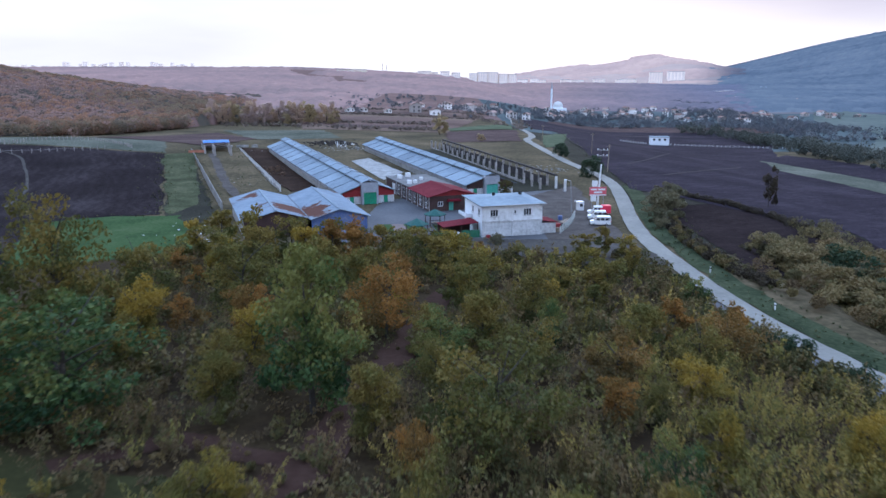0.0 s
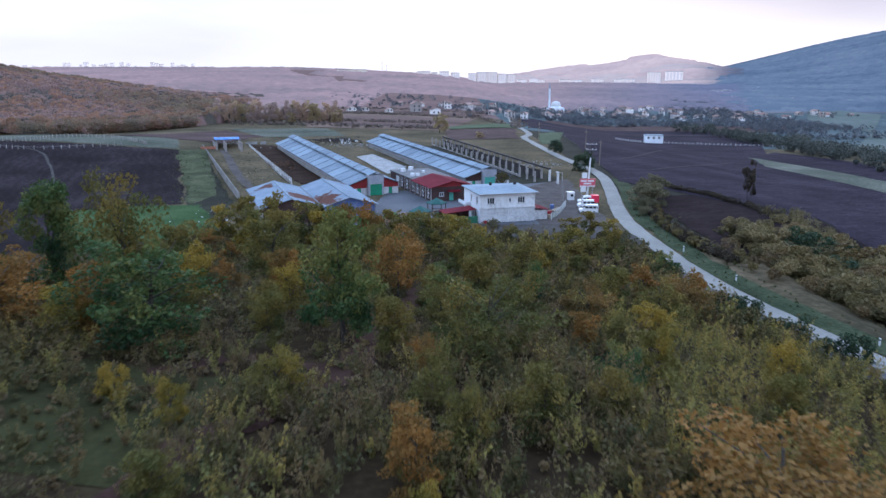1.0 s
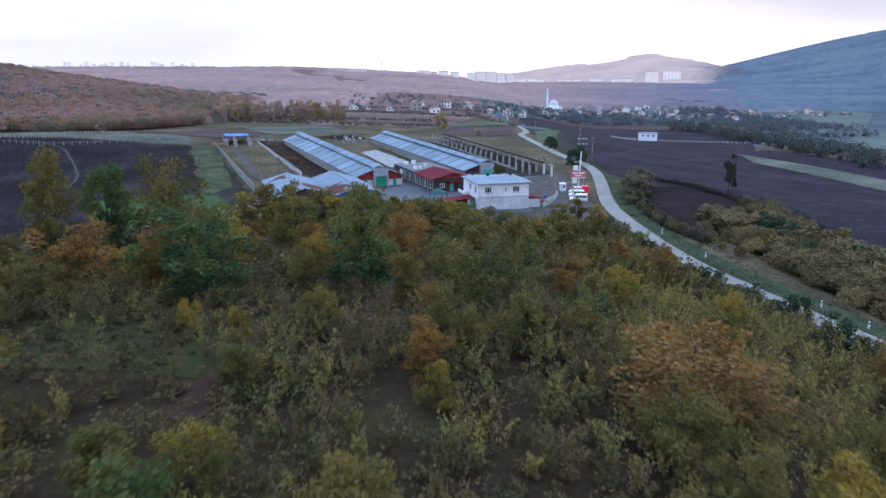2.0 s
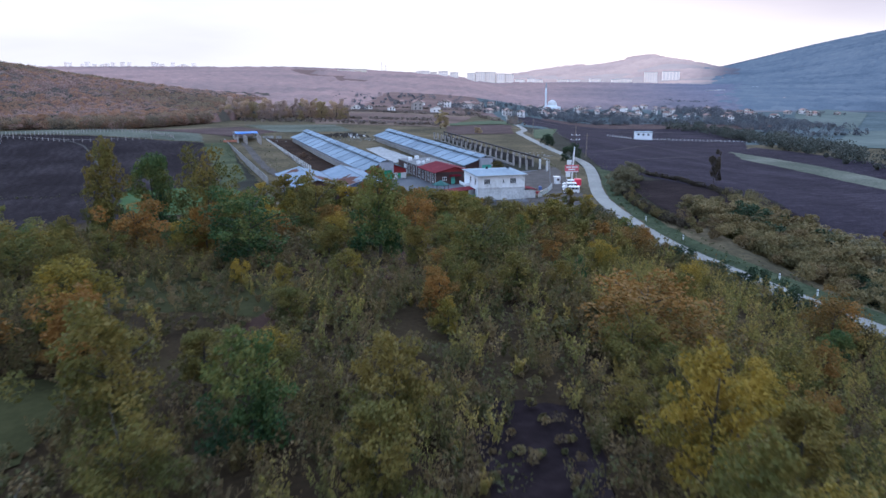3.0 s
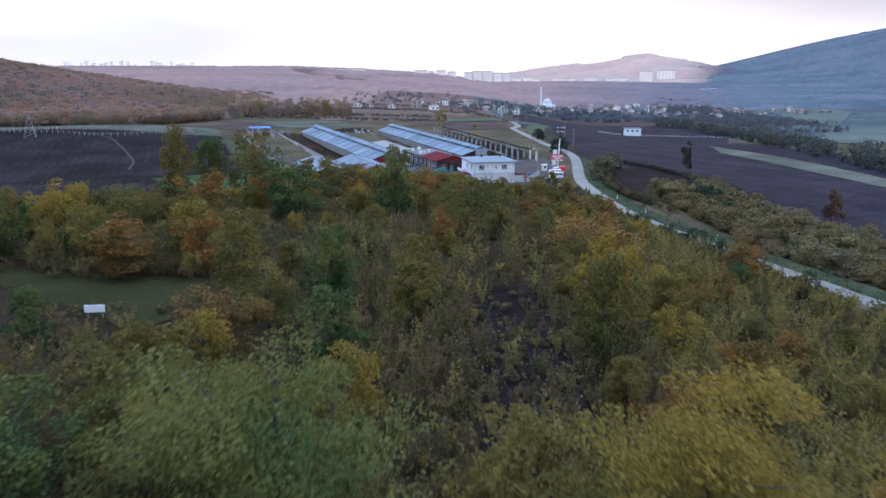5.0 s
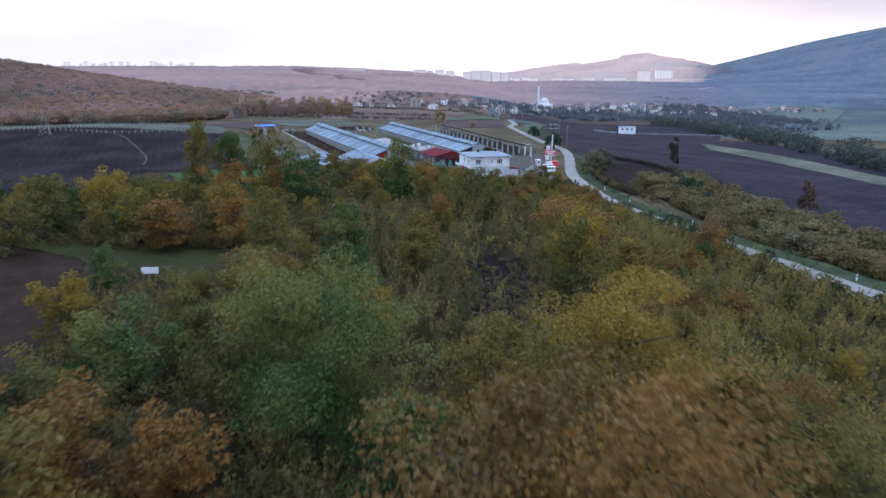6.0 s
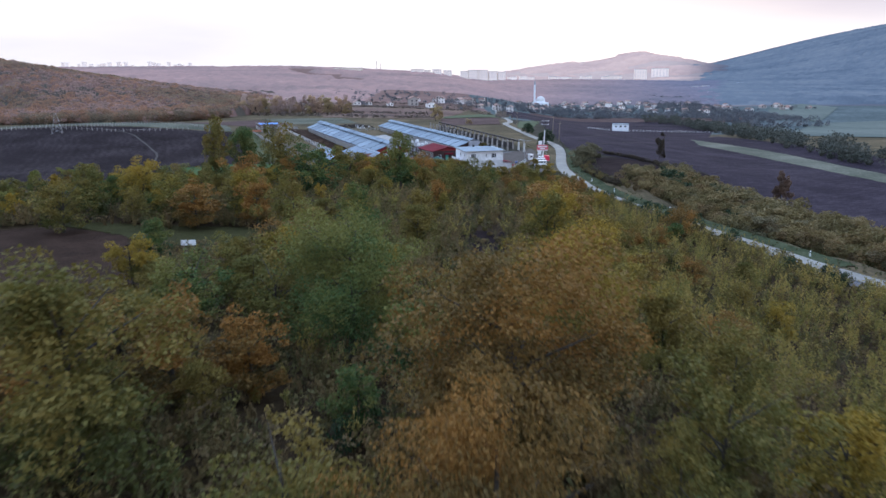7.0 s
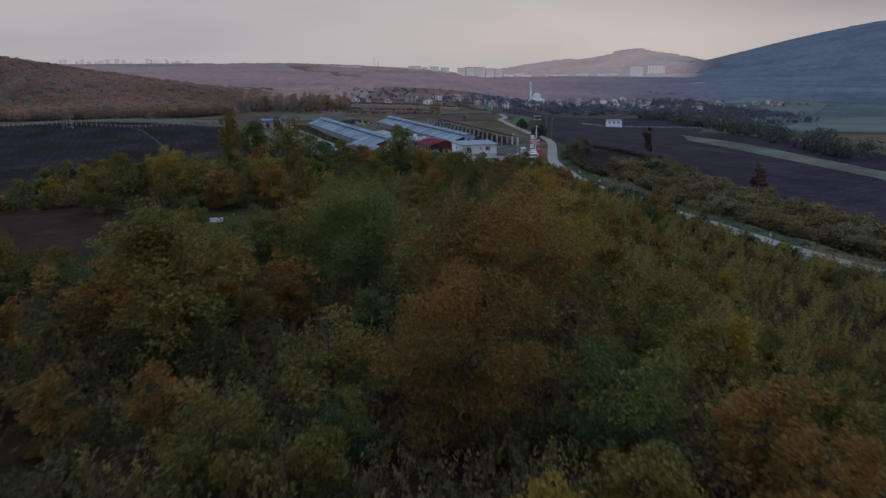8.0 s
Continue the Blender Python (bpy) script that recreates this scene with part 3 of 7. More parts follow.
for line in ([(69, 229.3), (91, 259), (123.5, 305)], [(63.8, 254.8), (80.5, 286.6), (111, 361)], [(60, 318), (62, 360), (68.5, 397.7), (84, 430)]):
    strip("wheel_track", line, 0.6, DIRT_DARK, "thin pale wheel track across the ploughed field", 0.3, category="track", wobble=0.8)
# the clearing and tracks in the wood
LITTER_SOIL = surface("turned_brown_soil", [(0.02016, 0.0125, 0.009375), (0.03136, 0.019, 0.01387), (0.04704, 0.029, 0.021)], 0.25, 2.6, bump=0.9, grain=0.25, rough=1.0, spec=0.02)
MOSS = surface("mossy_track", [(0.0216, 0.0198, 0.00825), (0.0312, 0.0297, 0.01125), (0.0432, 0.0396, 0.01575)], 0.2, 2.0, bump=0.6, grain=0.15, rough=1.0, spec=0.05)
RED_PATH = surface("reddish_trodden_litter", [(0.03, 0.016, 0.012), (0.042, 0.022, 0.016), (0.056, 0.032, 0.024)], 0.3, 2.4, bump=0.6, grain=0.12, rough=1.0, spec=0.05)
field("field", [(-38, -40), (-70, 7), (-43, 6), (-27, -36)], LITTER_SOIL, "dark brown turned soil of a clearing in the wood", 0.06, 30)
field("field", [(-44, 3), (-62, 12), (-22, 6), (-26, -10)], MOSS, "mossy grass track beside the clearing", 0.1)
# a patch in the darkest soil colour between the trees
field("hollow", [(0.6, -31), (7.2, -31), (7.6, 3), (1.0, 3)], SOIL_DARK, "dark ground of a hollow in the wood", 0.06, 20)
field("field", [(-37, 24), (-36, 42), (-14, 36), (-13, 19)], MOSS, "dark grassy clearing between the saplings", 0.05, 16)
TRAIL = [(0.5, 92), (-0.9, 83), (-2.4, 68.5), (-4.4, 60), (-6.0, 52), (-6.5, 44), (-7.5, 38), (-10, 32), (-15, 24), (-17, 14)]
strip("path", TRAIL, 3.0, RED_PATH, "reddish path of trodden leaves through the wood", 0.09, 2.0, category="path", wobble=0.7)
strip("path", [(-7.5, 38), (-12, 39), (-16, 41), (-22, 37)], 2.0, RED_PATH, "reddish side path through the saplings", 0.08, 2.0, category="path", wobble=0.7)

# ------------------------------------------------------------------ the farm yard
field("yard", [(-20, 129), (33, 129), (33, 200), (-14, 178)], ASPHALT, "worn grey asphalt farmyard", 0.10, 20, 0.6)
field("yard_front", [(-1, 112), (36, 112), (34, 131), (-2, 131.5)], DIRT_DARK, "dark trodden earth in front of the white house", 0.2, 14, 0.8)
field("yard_strip", [(-14, 176), (-2, 186), (-28, 262), (-45, 258)], GRASS, "trampled strip of ground between the two sheds", 0.10)
field("yard_gravel", [(20, 126), (34, 126), (36, 200), (17, 178)], DIRT, "trodden gravel and dirt beside the yard", 0.15, 14, 0.8)
field("yard_gravel", [(14, 186), (36, 196), (6, 290), (-12, 286)], WASTE, "dark ground beneath the concrete frame", 0.13, 14, 0.8)
field("yard_lawn", [(-13, 139), (-3, 139), (-4, 147), (-13, 147)], LAWN, "small green lawn in the yard", 0.16, 8, 0.3)
field("yard_lawn", [(-1, 134), (6, 135), (5, 147), (-2, 147)], LAWN, "small green lawn beside the white house", 0.16, 8, 0.3)
field("yard_pad", [(-17, 209), (-12, 224), (-26, 257), (-31, 249)], CONCRETE, "pale concrete pad between the sheds", 0.35, 8, 0.2)
field("paddock", [(-44, 163), (-43, 192), (-80, 285), (-94, 276)], GRASS, "rough grass paddock between the walls", 0.12)
field("paddock", [(-40, 190), (-28, 192), (-66, 282), (-78, 284)], LITTER_SOIL, "muddy brown paddock beside the shed", 0.14)
strip("paddock_track", [(-50, 178), (-62, 208), (-76, 246), (-82, 262)], 2.6, DIRT, "broken concrete track through the paddock", 0.2, category="track", wobble=0.9)


SEAM = surface("dark_seam", [(0.0595, 0.068, 0.085), (0.085, 0.0952, 0.1156), (0.119, 0.1275, 0.1496)], 0.6, 3.0, rough=0.8)


def gable_shed(m, w, length, wall_h, ridge_h, label, group, gable_label, red=True, sheets=14):
    """A long livestock shed with a raised ridge vent and a grey porch block at its near gable."""
    ob = thing("livestock_shed", m, label, "shed", group)
    h = w / 2
    base = wall_h * 0.62
    # near gable: low white wall with openings, boards above
    for x0, x1 in ((-h, -4.6), (-3.6, -2.0), (2.0, 3.7), (4.7, h)):
        part("gable_wall", boxes((x0, x1, 0, 0.25, 0, base)), RENDER, ob, "white rendered low wall")
    for x0, x1 in ((-4.6, -3.6), (3.7, 4.7)):
        part("hatch", boxes((x0, x1, 0.06, 0.16, 0.1, base - 0.05), bevel=0.02), GREEN_PAINT, ob, "green painted hatch")
    board = RED_BOARD if red else DARK_WOOD
    slope = (ridge_h - wall_h) / h
    for s in (-1, 1):
        part("gable_board", prism([(s * h, base), (s * 2.0, base), (s * 2.0, ridge_h - 2.0 * slope - 0.12), (s * h, wall_h - 0.1)], 0.02, 0.22), board, ob, gable_label)
    part("porch_block", boxes((-2.0, -1.55, -1.4, 0.3, 0, ridge_h), (1.55, 2.0, -1.4, 0.3, 0, ridge_h), (-1.55, 1.55, -1.4, 0.3, 2.9, ridge_h), bevel=0.03), GREY_SHEET, ob, "grey sheet-clad porch block")
    door = part("door", boxes((-1.55, -0.02, -1.25, -1.13, 0.05, 2.88), (0.02, 1.55, -1.25, -1.13, 0.05, 2.88), bevel=0.02), GREEN_PAINT if red else TEAL_PAINT, ob, "green double sheet door")
    part("door_rail", boxes((-1.6, 1.6, -1.42, -1.36, 2.9, 3.02)), STEEL, door)
    # side walls and far gable
    for s in (-1, 1):
        x0, x1 = sorted((s * (h - 0.25), s * h))
        part("side_wall", boxes((x0, x1, 0.25, length, 0, wall_h * 0.5), (x0, x1, 0.25, length, wall_h * 0.88, wall_h)), CONCRETE, ob, "grey concrete side wall")
        part("vent_band", boxes((x0 + 0.06, x1 - 0.06, 0.25, length, wall_h * 0.5, wall_h * 0.88)), GREY_SHEET, ob, "grey ventilation curtain")
        for k in range(sheets * 2 + 1):
            y = 0.3 + (length - 0.6) * k / (sheets * 2)
            part("wall_post", boxes((x0 - 0.03, x1 + 0.03, y - 0.12, y + 0.12, 0, wall_h)), CONCRETE, ob)
    part("far_gable", prism([(-h, 0), (h, 0), (h, wall_h), (0, ridge_h - 0.1), (-h, wall_h)], length - 0.25, length), CONCRETE, ob)
    # roof sheets on both slopes, each a shallow slab with a lap joint
    over, step = 0.7, (length + 1.2) / sheets
    cap = 1.9
    for s in (-1, 1):
        x_e, z_e = s * (h + over), wall_h - slope * over
        x_r, z_r = s * 0.1, ridge_h - 0.05
        for k in range(sheets):
            y0, y1 = -0.6 + k * step + 0.12, -0.6 + (k + 1) * step
            bm = prism([(x_e, z_e), (x_r, z_r), (x_r, z_r + 0.09), (x_e, z_e + 0.09)], y0, y1)
            part("roof_sheet", bm, METAL_ROOF, ob)
            part("roof_batten", prism([(x_e, z_e + 0.02), (x_r, z_r + 0.02), (x_r, z_r + 0.19), (x_e, z_e + 0.19)], y0 - 0.11, y0 - 0.01), SEAM, ob, "dark lap joint")
        part("roof_lining", prism([(x_e * 0.99, z_e - 0.05), (x_r, z_r - 0.05), (x_r, z_r - 0.01), (x_e * 0.99, z_e - 0.01)], -0.5, length + 0.5), RUBBER, ob, "dark roof underside")
        # raised vent roof along the ridge
        for k in range(sheets):
            y0, y1 = -1.5 + k * (length + 2.1) / sheets + 0.14, -1.5 + (k + 1) * (length + 2.1) / sheets
            zc, ze = ridge_h + 0.62, ridge_h + 0.62 - slope * cap
            part("vent_sheet", prism([(0.0, zc), (s * cap, ze), (s * cap, ze + 0.08), (0.0, zc + 0.08)], y0, y1), METAL_ROOF, ob)
            part("vent_batten", prism([(0.0, zc + 0.01), (s * cap, ze + 0.01), (s * cap, ze + 0.17), (0.0, zc + 0.17)], y0 - 0.13, y0 - 0.01), SEAM, ob, "dark lap joint")
        for k in range(sheets + 1):
            y = -0.4 + (length + 0.6) * k / sheets
            part("vent_post", boxes((min(s * 1.3, s * 1.45), max(s * 1.3, s * 1.45), y - 0.08, y + 0.08, ridge_h - 1.45 * slope, ridge_h + 0.62 - 1.4 * slope)), STEEL, ob)
    return ob


SHED_A = pose(-17.6, 172.6, 0.0, 0.6, 0, 21.7)
gable_shed(SHED_A, 12.6, 110, 2.9, 5.2, "long livestock shed with grey sheet roof and red gable", "livestock sheds", "dark red gable boards")
SHED_B = pose(12.0, 185.6, 0.0, 0.5, 0, 20)
gable_shed(SHED_B, 12.6, 106, 2.9, 5.0, "long livestock shed with grey sheet roof and dark gable", "livestock sheds", "dark timber gable boards", red=False)


def window(parent, x, y, z, w, h, face, bars=2, casing=WHITE_PAINT):
    """A framed window set into a wall; face: 'front' lies in x, 'side' lies in y."""
    t = 0.09
    def dims(x0, x1, z0, z1, d0, d1):
        return (x + x0, x + x1, y + d0, y + d1, z + z0, z + z1) if face == "front" else (x + d0, x + d1, y + x0, y + x1, z + z0, z + z1)
    bm = bmesh.new()
    loops = []
    for a, b, c, d in ((0, w, 0, h), (t, w - t, t, h - t)):
        for depth in (-0.05, 0.07):
            corners = [(dims(u, u, v, v, depth, depth)) for u, v in ((a, c), (b, c), (b, d), (a, d))]
            loops.append([bm.verts.new((q[0], q[2], q[4])) for q in corners])
    for m, n in ((0, 1), (1, 3), (3, 2), (2, 0)):
        for i in range(4):
            bm.faces.new((loops[m][i], loops[m][(i + 1) % 4], loops[n][(i + 1) % 4], loops[n][i]))
    bmesh.ops.recalc_face_normals(bm, faces=bm.faces)
    win = part("window", bm, casing, parent, "white window frame")
    for i in range(1, bars + 1):
        c = w * i / (bars + 1)
        part("glazing_bar", boxes(dims(c - t / 2, c + t / 2, t, h - t, -0.04, 0.06)), casing, win)
    for i in range(bars + 1):
        part("pane", boxes(dims(w * i / (bars + 1) + 0.05, w * (i + 1) / (bars + 1) - 0.05, t, h - t, 0.0, 0.03)), DARK_GLASS, win, "dark glass pane")
    part("sill", boxes(dims(-0.08, w + 0.08, -0.08, 0, -0.12, 0.07)), CONCRETE, win)
    return win


def wall_with_holes(x0, x1, z0, z1, holes, y0, y1):
    """Boxes that make a wall in x and z with rectangular holes (x0, x1, z0, z1) right through it."""
    xs = sorted({x0, x1, *[v for q in holes for v in q[:2]]})
    zs = sorted({z0, z1, *[v for q in holes for v in q[2:]]})
    out = []
    for a, b in zip(xs, xs[1:]):
        run = None
        for c, d in zip(zs, zs[1:]):
            inside = any(q[0] < (a + b) / 2 < q[1] and q[2] < (c + d) / 2 < q[3] for q in holes)
            if inside:
                if run:
                    out.append((a, b, y0, y1, *run))
                run = None
            else:
                run = (run[0], d) if run else (c, d)
        if run:
            out.append((a, b, y0, y1, *run))
    return out


def white_house():
    ob = thing("white_house", pose(7.3, 133.6, 0, 0, 0, 15.5), "two-storey white farmhouse with bare concrete lower wall and pale flat roof", "house")
    W, D, H1, H = 11.9, 11.0, 3.2, 6.2
    holes = [(1.5, 3.1, 4.15, 5.5), (8.1, 9.7, 4.15, 5.5), (6.2, 6.7, 4.5, 5.3)]
    part("upper_wall", boxes(*wall_with_holes(0, W, H1, H, holes, 0, 0.25)), PATCHED, ob, "patchy peeling white render")
    part("lower_wall", boxes((0.05, W - 0.05, 0.03, 0.25, 0, H1)), BARE_BLOCK, ob, "bare pale concrete lower wall")
    for x in (0.0, 2.9, 5.85, 8.8, 11.6):
        part("pilaster", boxes((x, x + 0.3, -0.06, 0.2, 0, H1 - 0.02)), BARE_BLOCK, ob)
    for z in (1.0, 2.05, 3.08):
        part("course", boxes((0.02, W - 0.02, -0.03, 0.1, z, z + 0.1)), BARE_BLOCK, ob)
    part("ledge", boxes((-0.06, W + 0.06, -0.08, 0.2, H1, H1 + 0.14)), RENDER, ob)
    side_holes = [(1.6, 2.7, 4.1, 5.5), (5.4, 6.5, 4.1, 5.5)]
    side = [(a, b, c, d, e, f) for c, d, a, b, e, f in wall_with_holes(0.25, D, 0, H, side_holes, 0, 0.25)]
    part("side_wall", boxes(*side), WHITE_WALL, ob, "smooth white side wall")
    part("side_wall", boxes((W - 0.25, W, 0.25, D, 0, H)), RENDER, ob)
    part("back_wall", boxes((0.25, W - 0.25, D - 0.25, D, 0, H)), RENDER, ob)
    window(ob, 1.5, 0.08, 4.15, 1.6, 1.35, "front", 2)
    window(ob, 8.1, 0.08, 4.15, 1.6, 1.35, "front", 2)
    window(ob, 6.2, 0.08, 4.5, 0.5, 0.8, "front", 0)
    window(ob, 0.08, 1.6, 4.1, 1.1, 1.4, "side", 1)
    window(ob, 0.08, 5.4, 4.1, 1.1, 1.4, "side", 1)
    o = 0.55
    bm = bmesh.new()
    low = [bm.verts.new(p) for p in ((-o, -o, H), (W + o, -o, H), (W + o, D + o, H + 0.25), (-o, D + o, H + 0.25))]
    mid = [bm.verts.new((v.co.x, v.co.y, v.co.z + 0.16)) for v in low]
    top = [bm.verts.new(p) for p in ((2.6, D * 0.52, H + 0.85), (W - 2.6, D * 0.52, H + 0.85))]
    bm.faces.new(low[::-1])
    for i in range(4):
        bm.faces.new((low[i], low[(i + 1) % 4], mid[(i + 1) % 4], mid[i]))
    bm.faces.new((mid[0], mid[1], top[1], top[0]))
    bm.faces.new((mid[2], mid[3], top[0], top[1]))
    bm.faces.new((mid[1], mid[2], top[1]))
    bm.faces.new((mid[3], mid[0], top[0]))
    roof = part("roof", bm, PALE_ROOF, ob, "pale grey sheet roof")
    for x in (4.4, 9.9):
        part("chimney", boxes((x, x + 0.5, 7.0, 7.5, H + 0.5, H + 1.35), bevel=0.03), RUBBER, roof, "small dark chimney")
    part("gutter", boxes((-o, W + o, -o - 0.12, -o - 0.005, H + 0.02, H + 0.16)), STEEL, ob)
    pipe = bmesh.new()
    tube(pipe, (5.95, -0.12, 0.2), (5.95, -0.12, 3.4), 0.07, 0.07)
    part("downpipe", pipe, WHITE_PAINT, ob, "white downpipe")
    # balcony slab with low rail on the yard side
    bal = part("balcony", boxes((-1.3, -0.005, 6.2, D, 3.0, 3.18), bevel=0.02), RENDER, ob, "white balcony slab")
    part("parapet", boxes((-1.3, -1.18, 6.2, D, 3.18, 3.75), (-1.18, -0.01, 6.2, 6.32, 3.18, 3.75)), WHITE_WALL, bal)
    # annex
    ann = part("annex", boxes((W + 0.01, W + 3.2, 0.8, 5.6, 0, 2.3)), RENDER, ob, "low rendered annex")
    part("annex_roof", prism([(W + 0.02, 2.85), (W + 3.6, 2.3), (W + 3.6, 2.4), (W + 0.02, 2.95)], 0.5, 5.9), RED_ROOF, ann, "faded red lean-to roof")
    # red lean-to porch towards the hall
    porch = part("porch_roof", prism([(-7.2, 2.35), (-0.35, 2.95), (-0.35, 3.05), (-7.2, 2.45)], 1.2, 6.0), RED_ROOF, ob, "dark red porch roof")
    for x, y in ((-7.0, 1.4), (-3.6, 1.4), (-0.5, 1.4), (-7.0, 5.8), (-3.6, 5.8)):
        pb = boxes((x - 0.08, x + 0.08, y - 0.08, y + 0.08, -0.0, 2.35 + (x + 7.2) * 0.087))
        part("post", pb, DARK_WOOD, porch)
    part("porch_wall", boxes((-6.9, -0.6, 5.7, 5.85, 0, 2.3)), DARK_WOOD, porch, "dark timber porch wall")
    return ob


BARE_BLOCK = surface("bare_pale_block", [(0.35, 0.3465, 0.3456), (0.475, 0.4725, 0.4736), (0.575, 0.5733, 0.576)], 0.5, 2.0, bump=0.3)
PATCHED = surface("patchy_white_render", [(0.30, 0.29, 0.28), (0.56, 0.555, 0.555), (0.64, 0.64, 0.65), (0.69, 0.69, 0.70)], 0.45, 1.5, bump=0.2)
WHITE_WALL = surface("smooth_white_wall", [(0.58, 0.61, 0.65), (0.66, 0.69, 0.73), (0.71, 0.74, 0.77)], 0.3, 2.0, bump=0.05)
white_house()


ROOF_FELT = surface("stained_roof_screed", [(0.075, 0.074, 0.076), (0.11, 0.108, 0.108), (0.155, 0.15, 0.148)], 0.35, 2.0, bump=0.2)


def hall():
    ob = thing("dining_hall", pose(-3.0, 161.2, 0, 0, 0, 20.5), "long dark timber hall with red sheet roof and flat-roofed wing", "hall")
    W, L1, L2, H = 11.0, 14.5, 34.0, 3.5
    part("front_wall", boxes(*wall_with_holes(0, W, 0, H, [(2.0, 3.2, 1.2, 2.2), (4.6, 5.7, 0.02, 2.1)], 0, 0.2)), DARK_WOOD, ob, "dark stained timber wall")
    window(ob, 2.0, 0.06, 1.2, 1.2, 1.0, "front", 1)
    part("door", boxes((4.6, 5.7, 0.05, 0.12, 0.03, 2.1)), TEAL_PAINT, ob, "pale green door")
    part("door_canopy", prism([(4.0, 2.3), (7.2, 2.3), (7.0, 2.75), (4.2, 2.75)], -1.3, -0.01), RED_ROOF, ob, "small red door canopy")
    cols = [1.4, 5.4, 9.6, 13.4, 18.0, 22.4]
    holes = [(y, y + 1.7, 0.6, 3.0) for y in cols]
    wall = [(a, b, c, d, e, f) for c, d, a, b, e, f in wall_with_holes(0.2, L2, 0, H, holes, 0, 0.2)]
    part("side_wall", boxes(*wall), DARK_WOOD, ob, "dark timber side wall")
    for y in cols:
        window(ob, 0.06, y, 0.6, 1.7, 2.4, "side", 1)
        part("transom", boxes((-0.03, 0.1, y + 0.1, y + 1.6, 1.75, 1.87)), WHITE_PAINT, ob, "white window bar")
    for y in (0.15, 4.2, 8.2, 12.4, 16.4, 20.8, 25.0):
        part("pilaster", boxes((-0.08, 0.1, y - 0.12, y + 0.12, 0, H - 0.02)), RENDER, ob, "pale wall strip")
    part("white_door", boxes((-0.05, 0.05, 26.0, 28.4, 0, 2.9)), WHITE_PAINT, ob, "white sliding door")
    part("far_wall", boxes((0, W, L2, L2 + 0.2, 0, H)), CONCRETE, ob)
    part("side_wall", boxes((W - 0.2, W, 0.2, L2, 0, H)), CONCRETE, ob)
    for s in (-1, 1):
        x_e, x_r = W / 2 + s * (W / 2 + 0.6), W / 2
        part("roof_slope", prism([(x_e, H - 0.15), (x_r, H + 1.35), (x_r, H + 1.45), (x_e, H - 0.05)], -0.7, L1), RED_ROOF, ob, "red sheet roof slope")
    part("gable", prism([(0.2, H), (W - 0.2, H), (W / 2, H + 1.3)], 0.02, 0.15), RED_BOARD, ob, "dark red gable")
    part("back_gable", prism([(0.2, H), (W - 0.2, H), (W / 2, H + 1.3)], L1 - 0.2, L1 - 0.05), DARK_WOOD, ob)
    part("flat_roof", boxes((-0.15, W + 0.1, L1 + 0.01, L2 + 0.35, H - 0.02, H + 0.22)), ROOF_FELT, ob, "stained flat concrete roof")
    for x, y, s in ((1.0, 18.5, 1.0), (2.6, 18.9, 0.9), (1.4, 28.0, 1.1), (4.4, 30.5, 1.2), (6.0, 24.0, 0.8)):
        part("roof_unit", boxes((x, x + s, y, y + s * 0.8, H + 0.23, H + 0.23 + s * 0.9), bevel=0.06), WHITE_PAINT, ob, "white rooftop air unit")
    return ob


hall()


def front_barn():
    """Two low barns side by side under rust-stained sheet roofs."""
    ob = thing("old_barn", pose(-24.6, 134.2, 0, 0, 0, 20), "low twin-gabled barn with pale sheet roof eaten by rust", "barn")
    L, H, R, W = 29.0, 3.6, 5.3, 11.0
    for x0, n in ((-W - 1.0, 0), (0, 1)):
        w = W if n else W + 1.0
        xr = x0 + w / 2
        a, b = (0.0 if n else 2.0), L
        for s, xe in ((-1, x0 - (0 if n else 0.5)), (1, x0 + w + (0.5 if n else 0))):
            sheets = 9
            for k in range(sheets):
                y0, y1 = a - 0.5 + (b - a + 1) * k / sheets, a - 0.5 + (b - a + 1) * (k + 1) / sheets - 0.04
                part("roof_sheet", prism([(xe, H), (xr, R), (xr, R + 0.08), (xe, H + 0.08)], y0, y1), RUSTY_ROOF, ob, "pale sheet stained with rust")
        part("front_gable", prism([(x0 + 0.2, 0), (x0 + w - 0.2, 0), (x0 + w - 0.2, H - 0.05), (xr, R - 0.1), (x0 + 0.2, H - 0.05)], a, a + 0.15), BLUE_SHEET if n else DARK_WOOD, ob, "faded blue sheet gable" if n else "dark weathered gable")
        part("back_gable", prism([(x0 + 0.2, 0), (x0 + w - 0.2, 0), (x0 + w - 0.2, H - 0.05), (xr, R - 0.1), (x0 + 0.2, H - 0.05)], b - 0.15, b), CONCRETE, ob)
    part("valley_gutter", boxes((-0.16, 0.16, 2.0, L + 0.3, H + 0.02, H + 0.14)), SEAM, ob, "dark valley gutter")
    for xr in (-W / 2 - 0.5, W / 2):
        part("ridge_cap", boxes((xr - 0.2, xr + 0.2, 0.2 if xr > 0 else 2.0, L + 0.3, R + 0.06, R + 0.16)), PALE_ROOF, ob, "pale ridge cap")
    part("side_wall", boxes((W - 0.2, W, 0.15, L, 0, H)), CONCRETE, ob, "grey block side wall")
    part("side_wall", boxes((-W - 0.9, -W - 0.7, 2.2, L, 0, H)), CONCRETE, ob, "grey block side wall")
    return ob


